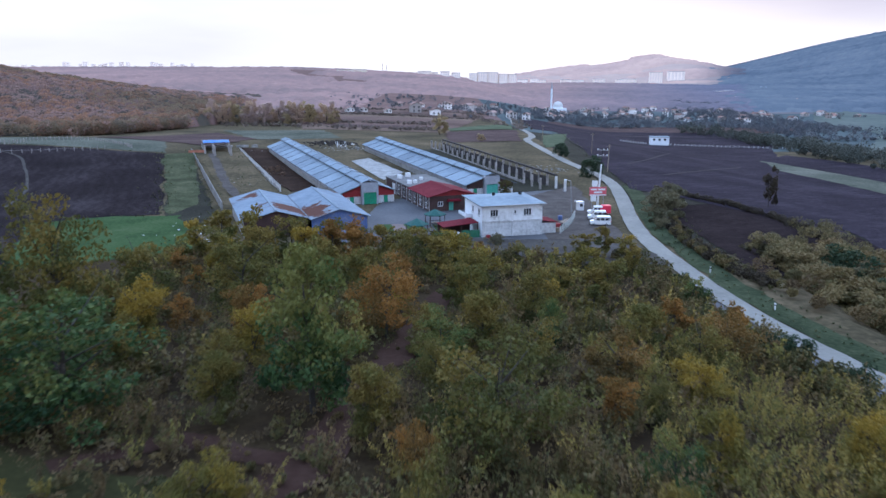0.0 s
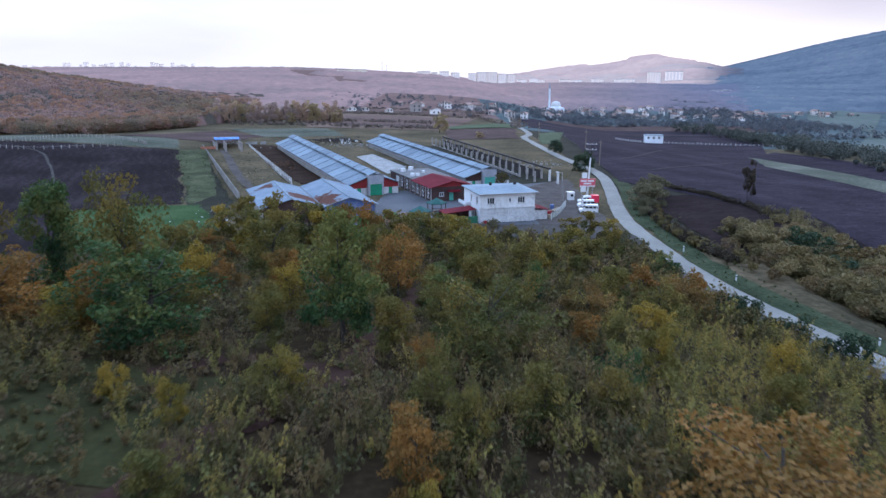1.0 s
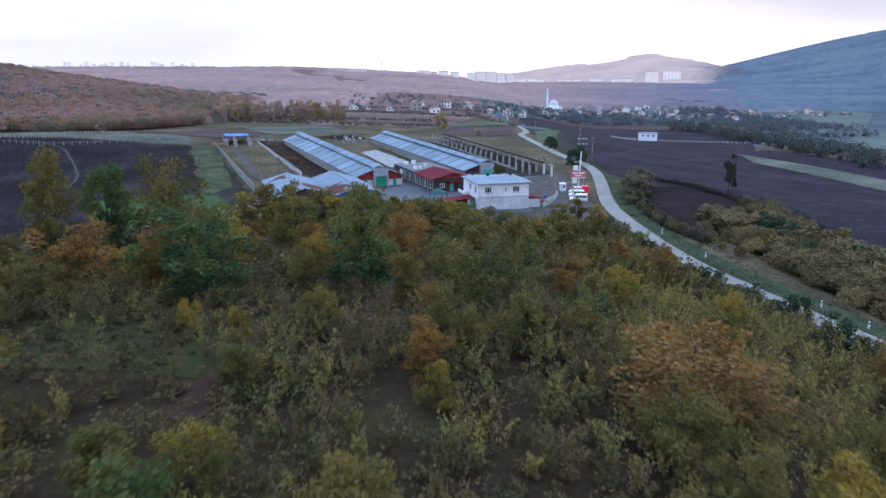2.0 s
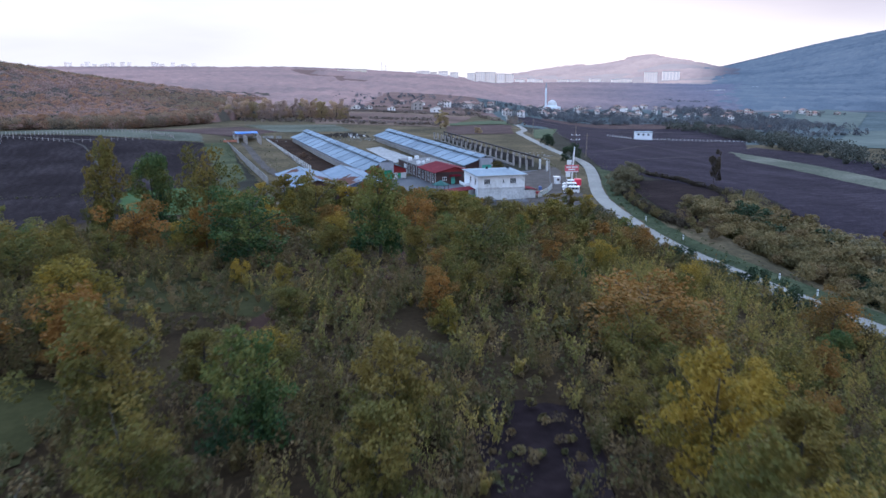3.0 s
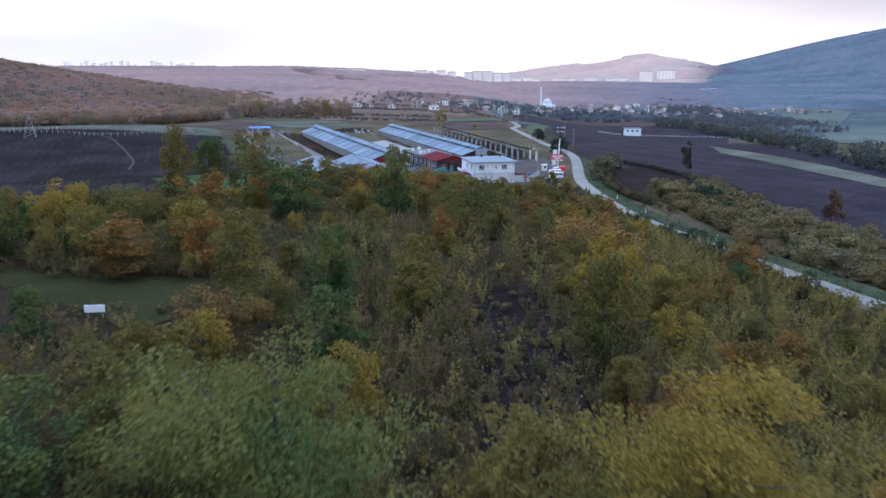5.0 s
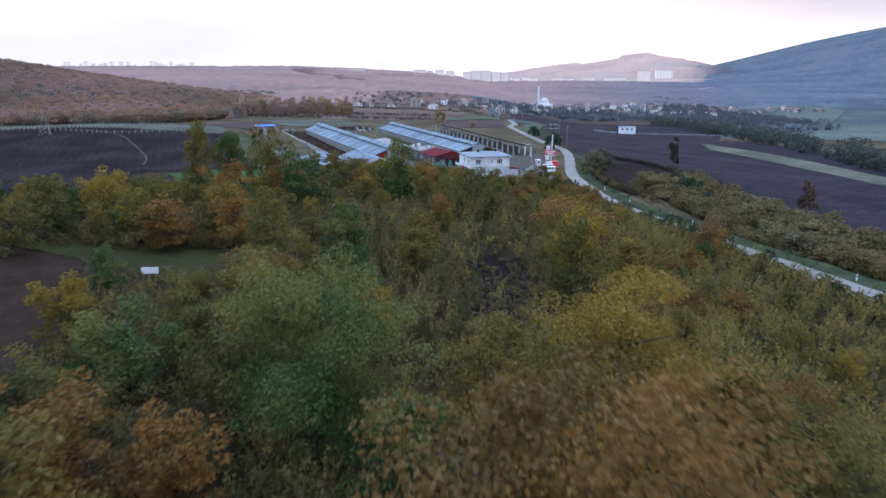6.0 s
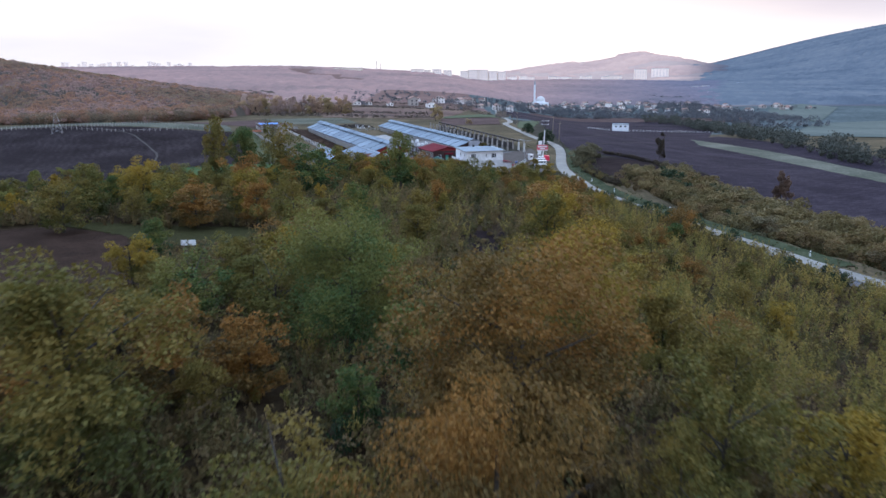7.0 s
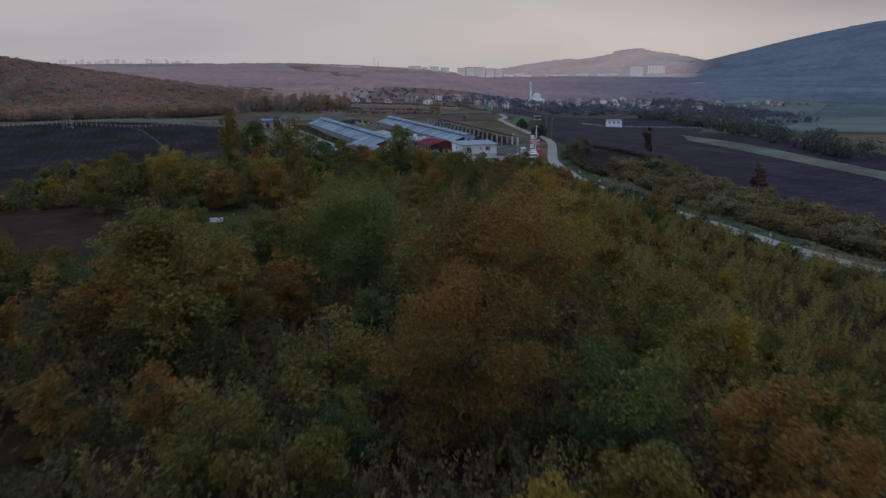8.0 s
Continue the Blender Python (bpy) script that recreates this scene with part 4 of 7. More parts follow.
def rusty_roof():
    m = surface("rust_stained_sheet", [(0.135, 0.165, 0.20), (0.17, 0.205, 0.245), (0.205, 0.24, 0.28)], 0.2, 1.0, rough=0.85, metal=0.0, spec=0.08, bump=0.05)
    n, k = m.node_tree.nodes, m.node_tree.links
    b = n["Principled BSDF"]
    source = b.inputs["Base Color"].links[0].from_socket
    tc, big = n.new("ShaderNodeTexCoord"), n.new("ShaderNodeTexNoise")
    big.inputs["Scale"].default_value, big.inputs["Detail"].default_value, big.inputs["Roughness"].default_value = 0.11, 7.0, 0.62
    k.new(tc.outputs["Object"], big.inputs["Vector"])
    edge = n.new("ShaderNodeValToRGB")
    edge.color_ramp.elements[0].position, edge.color_ramp.elements[1].position = 0.56, 0.60
    # the two places where the sheets have rusted through
    total = big.outputs["Fac"]
    for spot, reach in (((-4.0, 9.0, 4.6), 8.0), ((2.2, 2.5, 4.2), 6.5)):
        gap, near, add = n.new("ShaderNodeVectorMath"), n.new("ShaderNodeMapRange"), n.new("ShaderNodeMath")
        gap.operation, add.operation = "DISTANCE", "ADD"
        gap.inputs[1].default_value = spot
        k.new(tc.outputs["Object"], gap.inputs[0])
        near.inputs["From Min"].default_value, near.inputs["From Max"].default_value = reach, 0.0
        near.inputs["To Min"].default_value, near.inputs["To Max"].default_value = -0.035, 0.20
        k.new(gap.outputs["Value"], near.inputs["Value"])
        k.new(total, add.inputs[0])
        k.new(near.outputs["Result"], add.inputs[1])
        total = add.outputs[0]
    k.new(total, edge.inputs["Fac"])
    mix = n.new("ShaderNodeMix")
    mix.data_type = "RGBA"
    mix.inputs["B"].default_value = (0.085, 0.036, 0.026, 1)
    k.new(edge.outputs["Color"], mix.inputs["Factor"])
    k.new(source, mix.inputs["A"])
    k.new(mix.outputs["Result"], b.inputs["Base Color"])
    return m


RUSTY_ROOF = rusty_roof()
front_barn()


def concrete_frame():
    """The open skeleton of a shed: two rows of posts with beams along their tops."""
    ob = thing("concrete_frame", pose(25.8, 194.0, 0.0, 0.5, 0, 17), "unfinished concrete skeleton of a long open shed", "frame")
    n, gap, H, wide = 20, 5.45, 3.4, 4.6
    for r, x in enumerate((0.0, wide)):
        for k in range(-1 if r else 0, n):
            jit = 0.06 * noise.noise(Vector((k * 3.3, r * 7.7, 0)))
            top = H if r or k > 14 else H - 0.25 + 0.2 * math.sin(k * 2.3)
            part("post", boxes((x - 0.28 + jit, x + 0.28 + jit, k * gap - 0.24, k * gap + 0.24, -0.4, top), bevel=0.02), POST_WHITE if r and k < 1 else POST_GREY, ob, "whitewashed post" if r and k < 1 else "")
    for k in range(n - 1):
        part("beam", boxes((wide - 0.3, wide + 0.3, k * gap + 0.0, (k + 1) * gap - 0.04, H + 0.01, H + 0.5)), BEAM_DARK, ob, "blackened beam")
        # added dark panels stand in for the shaded openings between the posts
        if k > 0:
            part("shade_panel", boxes((wide - 0.06, wide + 0.06, k * gap + 0.3, (k + 1) * gap - 0.3, -0.2, 2.3 + 0.2 * math.sin(k * 1.9))), BEAM_DARK, ob, "dark panel standing in for a shaded opening")
        if k > 1:
            part("low_wall", boxes((-0.12, 0.12, k * gap + 0.3, (k + 1) * gap - 0.3, -0.3, 0.75)), POST_GREY, ob, "low pale concrete wall")
    return ob


BEAM_DARK = surface("dark_timber_and_shade", [(0.022, 0.018, 0.018), (0.034, 0.028, 0.027), (0.05, 0.042, 0.04)], 0.6, 4.0, rough=0.9)
POST_GREY = surface("pale_grey_concrete", [(0.169, 0.151, 0.1404), (0.2535, 0.2278, 0.2119), (0.351, 0.32, 0.3016)], 0.6, 4.0)
POST_WHITE = surface("whitewashed_concrete", [(0.42, 0.41, 0.40), (0.50, 0.49, 0.48), (0.57, 0.56, 0.55)], 0.6, 4.0)
concrete_frame()


def yard_wall(m, length, height, panel, label, gaps=False):
    ob = thing("yard_wall", m, label, "wall", "farm walls")
    n = int(length / panel)
    for k in range(n):
        y = k * panel
        z = 0.01 * y
        part("wall_post", boxes((-0.16, 0.16, y - 0.16, y + 0.16, z - 0.3, z + height + 0.15)), POST_WHITE if gaps else CONCRETE, ob)
        if not gaps or noise.noise(Vector((k * 1.7, 2.0, 0))) > -0.15:
            hh = height * (0.5 + 0.4 * noise.noise(Vector((k * 2.1, 5.0, 0)))) if gaps else height
            part("wall_panel", boxes((-0.08, 0.08, y + 0.17, y + panel - 0.17, z - 0.3, z + hh)), CONCRETE, ob)
    return ob


yard_wall(pose(-49.8, 163.5, 0, 0, 0, 21.5), 120, 1.9, 3.0, "long pale concrete panel wall round the paddock")
yard_wall(pose(-42.4, 190.0, 0.1, 0, 0, 21), 100, 1.7, 3.2, "broken row of concrete posts and panels in the paddock", True)


RUIN_FLOOR = surface("dusty_grey_slab", [(0.1, 0.085, 0.077), (0.145, 0.125, 0.112), (0.195, 0.172, 0.155)], 0.25, 1.5, rough=1.0, spec=0.05)


def byre():
    ob = thing("ruined_byre", pose(-88.0, 263.0, 0.9, 0, 0, 20), "roofless brick byre covered with a blue tarpaulin", "byre")
    part("brick_wall", boxes((-2.5, 3.0, 0, 0.3, 0, 2.6)), BRICK_RED, ob, "red hollow brick wall")
    part("back_wall", boxes(*wall_with_holes(3.0, 23.5, 0, 2.3, [(8.0, 9.2, 0.02, 1.9), (14.0, 15.5, 0.9, 2.3), (20.0, 21.2, 1.2, 2.3)], 18.2, 18.5)), CONCRETE, ob, "broken grey block wall")
    part("side_wall", boxes((2.7, 3.0, 0.3, 18.2, 0, 3.4)), CONCRETE, ob)
    part("front_wall", boxes((12.2, 23.5, 3.0, 3.25, 0, 0.9)), CONCRETE, ob, "low grey block wall")
    for x in (12.4, 16.0, 19.6, 23.3):
        part("wall_stub", boxes((x - 0.2, x + 0.2, 2.9, 3.35, 0, 1.5 + 0.3 * math.sin(x))), CONCRETE, ob)
    for x, y, top in ((16.0, 10.5, 1.4), (20.5, 11.5, 1.0)):
        part("cross_wall", boxes((x, x + 0.25, 3.3, y, 0, top)), CONCRETE, ob, "crumbling grey cross wall")
    part("floor_slab", boxes((12.0, 23.4, 3.3, 18.1, -0.2, 0.16)), RUIN_FLOOR, ob, "dusty grey concrete floor")
    for x, y in ((6.0, -8), (6.0, -3), (6.0, 2), (11.5, -8), (11.5, -3), (11.5, 2), (3.0, -3), (3.2, 17.5), (11.5, 17.5)):
        part("post", boxes((x - 0.35, x + 0.35, y - 0.35, y + 0.35, -0.3, 4.5), bevel=0.03), POST_GREY, ob, "grey concrete post")
    part("roof_slab", boxes((2.6, 12.2, 2.4, 18.4, 4.5, 4.72)), RUIN_FLOOR, ob, "grey dusty flat roof")
    bm = bmesh.new()
    rows = []
    for i in range(13):
        rows.append([bm.verts.new((2.8 + i * 0.76, 2.6 + j * (1.5 + 0.25 * noise.noise(Vector((i * 0.9, 3.0, 0)))), 4.9 + 0.18 * noise.noise(Vector((i * 0.6, j * 0.7, 1))) + 0.1 * j)) for j in range(5)])
    for i in range(12):
        for j in range(4):
            bm.faces.new((rows[i][j], rows[i + 1][j], rows[i + 1][j + 1], rows[i][j + 1]))
    bmesh.ops.solidify(bm, geom=bm.faces[:], thickness=0.03)
    part("tarpaulin", bm, TARP, ob, "blue tarpaulin")
    return ob


byre()


# ------------------------------------------------------------------ trees
def crown_leaves(rng, radius, height, clumps, n, size):
    """Leaves in uneven clumps on a handful of spreading limbs; the crown starts at z = 0. Also the tone of each leaf:
    every limb its own, higher in the colour range towards the top.
    """
    limbs = max(7, min(12, clumps // 8))
    lobes = []
    for i in range(limbs):
        a, h = 2.4 * i + rng.uniform(-0.5, 0.5), (i + rng.uniform(0, 1)) / limbs
        w = np.sqrt(max(0.06, 1 - ((h - 0.36) / 0.68) ** 2))
        r = radius * w * rng.uniform(0.3, 0.86)
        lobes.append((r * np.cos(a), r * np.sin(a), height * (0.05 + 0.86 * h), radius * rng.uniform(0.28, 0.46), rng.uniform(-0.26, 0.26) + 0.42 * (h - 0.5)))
    cen = []
    for i in range(clumps):
        x, y, z, s, tone = lobes[i % limbs]
        d = rng.normal(size=3) * s * 0.62
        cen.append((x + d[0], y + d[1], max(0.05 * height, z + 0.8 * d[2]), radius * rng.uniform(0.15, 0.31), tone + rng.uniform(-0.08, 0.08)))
    cen = np.array(cen)
    weight = cen[:, 3] ** 2
    pick = rng.choice(clumps, size=n, p=weight / weight.sum())
    d = rng.normal(size=(n, 3))
    d /= np.linalg.norm(d, axis=1, keepdims=True)
    d[:, 2] = d[:, 2] * 0.75 + 0.1
    rad = cen[pick, 3:4] * rng.uniform(0.35, 1.12, size=(n, 1)) ** 0.6
    return leaves(rng, cen[pick, :3] + d * rad, size), cen[pick, 4]


def trunk_mesh(name, rng, height, crown_radius, girth):
    bm = bmesh.new()
    lean = Vector((rng.uniform(-0.25, 0.25), rng.uniform(-0.25, 0.25), 0))
    mid = Vector((0, 0, height * 0.4)) + lean
    top = Vector((0, 0, height * 0.86)) + lean * 2
    tube(bm, (0, 0, -0.6), mid, girth, girth * 0.68, 7)
    tube(bm, mid, top, girth * 0.68, girth * 0.18, 7)
    for i in range(8):
        a = 2 * math.pi * (i + rng.uniform(-0.3, 0.3)) / 8
        z = height * rng.uniform(0.3, 0.7)
        start = Vector((0, 0, z)) + lean * (z / height * 2)
        end = start + Vector((math.cos(a), math.sin(a), rng.uniform(0.5, 1.1))) * crown_radius * rng.uniform(0.45, 0.8)
        tube(bm, start, end, girth * 0.34, girth * 0.08, 5)
    me = bpy.data.meshes.new(name)
    bm.to_mesh(me)
    bm.free()
    me.materials.append(BARK)
    return me


SPECIES = {"green": OAK_GREEN, "olive": OAK_OLIVE, "yellow": OAK_YELLOW, "rust": OAK_RUST}
FORMS = {}


DETAIL = {0: (56, 2500, 0.26), 1: (80, 6200, 0.165), 2: (120, 18000, 0.105), 3: (150, 40000, 0.07)}


def tree_form(kind, variant, level):
    """Shared trunk and crown meshes of one kind of oak, ten metres tall; more and smaller leaves at a higher level."""
    key = (kind, variant, level)
    if key not in FORMS:
        rng = np.random.default_rng(100 + 17 * variant + 5 * len(kind))
        radius, height = 3.7 + 0.5 * (variant % 3), 10.0
        base = 0.9 + 0.4 * (variant % 2)
        clumps, n, size = DETAIL[level]
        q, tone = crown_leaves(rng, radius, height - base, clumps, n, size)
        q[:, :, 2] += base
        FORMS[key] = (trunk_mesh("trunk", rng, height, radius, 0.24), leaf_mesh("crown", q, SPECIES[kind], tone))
    return FORMS[key]


TREE_WORDS = {"green": "broad oak with dense dark green crown", "olive": "oak with olive green autumn crown", "yellow": "oak with yellowing autumn crown", "rust": "oak with rust brown autumn crown"}


def oak(x, y, height, kind, variant, spread=1.0, turn=0.0, level=1):
    s = height / 10.0
    ob = new("oak_tree")
    ob.matrix_world = Matrix.LocRotScale((x, y, gz(x, y)), Euler((0, 0, turn)), (s * spread, s * spread, s))
    tagged(ob, TREE_WORDS[kind], "tree", "oaks of the wood")
    for name, me in zip(("trunk", "crown"), tree_form(kind, variant, level)):
        p = new(name, me)
        p.parent = ob
    return ob


rng = np.random.default_rng(7)
# the trees that stand out: x, y, height, kind, spread
MARKED = [
    (-8.7, 45.6, 10.6, "green", 0.9), (-24.1, 42.8, 8.6, "green", 1.35), (-34.5, 63, 14.0, "olive", 0.7), (-42.8, 64.5, 13.5, "green", 0.7), (-46.5, 57, 14.0, "olive", 0.62),
    (-22.2, 78, 8.5, "olive", 1.1), (-5.4, 66.5, 7.4, "rust", 1.05), (3.4, 58.4, 6.2, "olive", 1.0), (9.3, 73, 5.8, "olive", 1.2), (13, 51.5, 4.8, "rust", 1.2),
    (2.8, 38.3, 6.6, "olive", 1.2), (-4.1, 40.3, 5.2, "olive", 1.0), (-29.4, 45.1, 7.0, "rust", 0.8), (-38.7, 48, 7.2, "rust", 1.3), (-31.5, 44.5, 5.0, "yellow", 1.2), (-21.5, 30.5, 3.0, "yellow", 0.9), (-16.6, 27, 3.2, "yellow", 0.9),
    (-28.6, 12.2, 7.0, "yellow", 1.0), (-48.2, 33.7, 6.0, "olive", 1.3), (-34.6, 6.4, 6.0, "rust", 1.6), (-11.6, -4.4, 7.0, "green", 0.9), (-12.5, 106, 8.0, "rust", 0.9),
    (6.8, 53.8, 4.8, "olive", 1.1), (17.9, 63, 5.6, "olive", 1.2), (-52, 12.8, 7.5, "olive", 1.2), (-39.7, 11, 6.4, "yellow", 1.2), (-41.6, 15.5, 5.2, "green", 1.3),
    (-26.8, 7.5, 6.2, "rust", 1.2), (-16.7, -24.1, 5.6, "yellow", 1.2), (-18.8, -31.5, 5.6, "olive", 1.1), (-21.4, -36.8, 5.6, "green", 1.3), (-8.1, -45, 10.2, "green", 1.12),
    (9.2, -17.5, 7.8, "olive", 0.9), (6.4, -44.5, 8.5, "yellow", 1.25), (0.8, -62.5, 10.8, "rust", 1.3), (-0.5, -72.5, 8.6, "rust", 1.1), (-18.2, -62, 10.2, "olive", 1.2),
    (-24.1, -57.5, 6.5, "rust", 1.2), (-24.5, -43, 4.6, "olive", 1.2), (-16.8, -36, 5.4, "olive", 1.1), (-6.3, -58, 4.0, "green", 1.1), (-17.2, -17.8, 5.2, "rust", 1.5),
    (15.5, 17, 6.4, "rust", 1.9), (11.5, -8, 8.4, "yellow", 0.85), (-4, -2.4, 6.0, "olive", 1.1), (-20, -2.2, 8.0, "olive", 0.95), (-46.5, 18.7, 7.8, "yellow", 1.0),
    (-51.5, 31.5, 6.6, "yellow", 1.1), (-30.8, 13.3, 6.0, "olive", 1.2), (-51.5, 4, 6.6, "olive", 1.2), (-26, 103, 7.6, "olive", 1.0), (-20.5, 107, 7.4, "yellow", 1.0),
    (-30.5, 99, 6.6, "yellow", 1.0), (-6.5, 104, 6.6, "olive", 1.0), (-2.5, 109, 6.4, "olive", 1.0), (26.4, 117, 5.2, "olive", 1.1), (22.5, 115, 4.6, "olive", 1.2), (29.5, 115.5, 4.2, "yellow", 1.2), (2.2, 107, 5.6, "yellow", 1.1), (-1, 100, 6.0, "olive", 1.1), (14, 84, 5.2, "olive", 1.2), (22, 95, 4.6, "olive", 1.3),
    (19.4, 100.3, 5.0, "yellow", 1.1), (-13, -52, 5.0, "rust", 1.2), (5.5, 26, 4.4, "olive", 1.2), (-15, 90, 7.2, "olive", 1.0), (-36, 84, 7.5, "olive", 1.0),
    (-27, 62, 6.5, "yellow", 1.0), (-17, 62, 6.0, "rust", 1.0), (-9, 84, 6.6, "olive", 1.0), (4, 90, 6.0, "olive", 1.0), (-34, 111, 8.6, "olive", 1.0), (-29, 109, 9.2, "olive", 0.95), (-38.5, 112, 7.0, "yellow", 1.0), (-23, 110, 8.2, "olive", 0.9), (-17, 109, 7.8, "rust", 0.9), (-30, -68, 8.5, "olive", 1.1), (10, -63, 6.0, "olive", 1.1),
    (-14, 115, 6.0, "olive", 1.0), (-9.5, 113, 6.0, "olive", 1.1), (-5, 116, 5.4, "olive", 1.1), (-18.5, 117, 6.4, "olive", 1.0), (0.5, 115, 4.8, "yellow", 1.2),
    (29.1, -5.3, 4.6, "rust", 1.2), (19.5, -17.4, 4.8, "rust", 1.2), (33.9, -17.9, 4.4, "yellow", 1.2), (21.9, -34.4, 4.4, "rust", 1.2), (16.2, -12.2, 4.6, "yellow", 1.2),
    (16.7, -25.3, 4.4, "olive", 1.3), (24.2, 6.2, 4.2, "rust", 1.1), (20.6, 7.5, 4.4, "yellow", 1.2), (33.2, 21.8, 4.2, "rust", 1.1), (22.2, 1.0, 4.2, "olive", 1.2), (11.0, -31.5, 4.6, "rust", 1.2),
]
NEAREST = ((0.8, -62.5), (-0.5, -72.5), (6.4, -44.5), (-8.1, -45))
placed = []
for i, (x, y, h, kind, spread) in enumerate(MARKED):
    tall = h > 8.5 and y < 0
    oak(x, y, h, kind, i % 2 if tall else i % 4, spread, i * 1.3, 3 if (x, y) in NEAREST else 2 if tall else 0 if y > 80 else 1)
    placed.append((x, y))


def in_wood(x, y):
    edge = 117 - 0.0006 * (x + 5) ** 2 + 5 * math.sin(x * 0.13) - (6 if 3 < x < 25 else 0)
    road = np.interp(y, [p[1] for p in ROAD], [p[0] for p in ROAD])
    if y > edge or x > road - 5.5 or x < -75 - 0.4 * max(0, -y):
        return False
    if y > -40 and -70 < x < -27 - 0.35 * (y + 36) and y < 8:
        return False
    if -45 < x < -24 and -12 < y < 6:
        return False
    if x < -45 and y > 70:
        return False
    return True


def clearing(x, y):
    """Bare spots in the wood: the open grass, the reddish track and the dark gaps."""
    return (-36 < x < -15 and 15 < y < 38 and not (x < -30 and y > 34)) or (-15 < x < -3 and abs(y - 44 - 0.5 * x) < 3.5) or (-37 < x < -22 and -16 < y < -4) or (x - 4) ** 2 + (y - 6) ** 2 < 14 or (34 < y < 88 and abs(x - np.interp(-y, [-q[1] for q in TRAIL], [q[0] for q in TRAIL])) < 2.1) or ((x - 4) ** 2 < 9 and -30 < y < 2)


kinds = ["olive", "olive", "olive", "yellow", "green", "rust", "olive"]
tries = 0
sizes = [0.42 * h * spread for _, _, h, _, spread in MARKED]
while len(placed) < 310 and tries < 14000:
    tries += 1
    x, y = rng.uniform(-85, 42), rng.uniform(-88, 114)
    if not in_wood(x, y) or (x > 16 and rng.uniform() < 0.75):
        continue
    if any((x - a) ** 2 + (y - b) ** 2 < 15 for a, b in placed) or clearing(x, y) or any((x - a) ** 2 + (y - b) ** 2 < (r + 1.5) ** 2 for (a, b), r in zip(placed, sizes)):
        continue
    if -26 < x < -4 and 6 < y < 40 and rng.uniform() < 0.9:  # only saplings round the path
        continue
    if -50 < y < -4 and abs(x + 34.1 + 0.3835 * y) < 3.2:  # an open lane up to the white panel
        continue
    h = rng.uniform(4.2, 7.0) * (0.75 if y > 85 else 0.72 if -38 < x < 16 and -5 < y < 72 else 0.9)
    kind, form, wide, turn = kinds[int(rng.integers(len(kinds)))], int(rng.integers(4)), rng.uniform(0.85, 1.3), rng.uniform(0, 6.28)
    if not (-5 < x < 6 and -34 < y < -12):  # a dark hollow with brush alone
        oak(x, y, h, kind, form, wide, turn, 0 if y > 66 or x < -58 else 1)
    placed.append((x, y))


def shrub_field(name, material, spots, label, category, low, high, per, size, upright=0.9):
    """Undergrowth: saplings of several slender leafy shoots that fan out upwards, all in one mesh; each sapling has its
    own tone, paler towards its tips.
    """
    r = np.random.default_rng(len(spots) + per)
    out, tones = [], []
    for x, y in spots:
        h = low + (high - low) * r.uniform() ** 1.5
        z = gz(x, y)
        stems = r.integers(4, 9)
        s = r.integers(0, stems, per)
        ang, tilt, tall = r.uniform(0, 6.28, stems), r.uniform(0.06, 0.62, stems), r.uniform(0.5, 1.0, stems)
        t = r.uniform(0.12, 1.0, per) ** 0.85
        girth = h * r.uniform(0.06, 0.1) * np.sin(np.pi * np.clip(t, 0.02, 1.0) ** 0.8) ** 0.7 + 0.04
        spin, reach = r.uniform(0, 6.28, per), r.uniform(0.2, 1.0, per) ** 0.7
        top = h * t * tall[s]
        lean = tilt[s] * top * (0.55 + 0.45 * t)
        px = x + np.cos(ang[s]) * lean + np.cos(spin) * girth * reach
        py = y + np.sin(ang[s]) * lean + np.sin(spin) * girth * reach
        out.append(leaves(r, np.stack([px, py, z + top], 1), size, upright))
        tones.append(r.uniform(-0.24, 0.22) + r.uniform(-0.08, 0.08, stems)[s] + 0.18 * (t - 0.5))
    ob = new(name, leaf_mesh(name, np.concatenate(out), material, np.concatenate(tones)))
    return tagged(ob, label, category, kind="stuff")


near, further, slope = [], [], []
while len(near) < 3000 or len(further) < 1900 or len(slope) < 2300:
    x, y = rng.uniform(-85, 64), rng.uniform(-85, 120)
    if not in_wood(x, y) or (clearing(x, y) and rng.uniform() < 0.88):
        continue
    if x > 13 and y < 62:
        if len(slope) < 2300:
            slope.append((x, y))
        continue
    if noise.noise(Vector((x * 0.06, y * 0.06, 1.5))) < (-0.18 if 8 < y < 62 else -0.3):
        continue
    if y < 48 and x > -60 and len(near) < 3000:
        near.append((x, y))
    elif (y >= 48 or x <= -60) and len(further) < 1900:
        further.append((x, y))
shrub_field("undergrowth", SHRUB_LEAF, near[:1500], "dense olive green saplings and brush of the wood", "undergrowth", 1.3, 3.7, 260, 0.092, 1.3)
shrub_field("undergrowth", SHRUB_GOLD, near[1500:2000], "yellowing saplings of the wood", "undergrowth", 1.3, 3.7, 260, 0.092, 1.3)
shrub_field("undergrowth", SHRUB_BARE, near[2000:], "half bare grey-brown brush of the wood", "undergrowth", 1.2, 4.0, 240, 0.085, 1.5)
shrub_field("undergrowth", SHRUB_GOLD, slope[:1600], "slender yellow-green saplings crowding the slope", "undergrowth", 2.2, 4.8, 220, 0.11, 1.7)
shrub_field("undergrowth", SHRUB_LEAF, slope[1600:2000], "slender olive saplings crowding the slope", "undergrowth", 2.0, 4.6, 220, 0.11, 1.7)
shrub_field("undergrowth", SHRUB_BARE, slope[2000:], "bare grey-brown saplings on the slope", "undergrowth", 2.0, 4.6, 150, 0.12, 1.7)
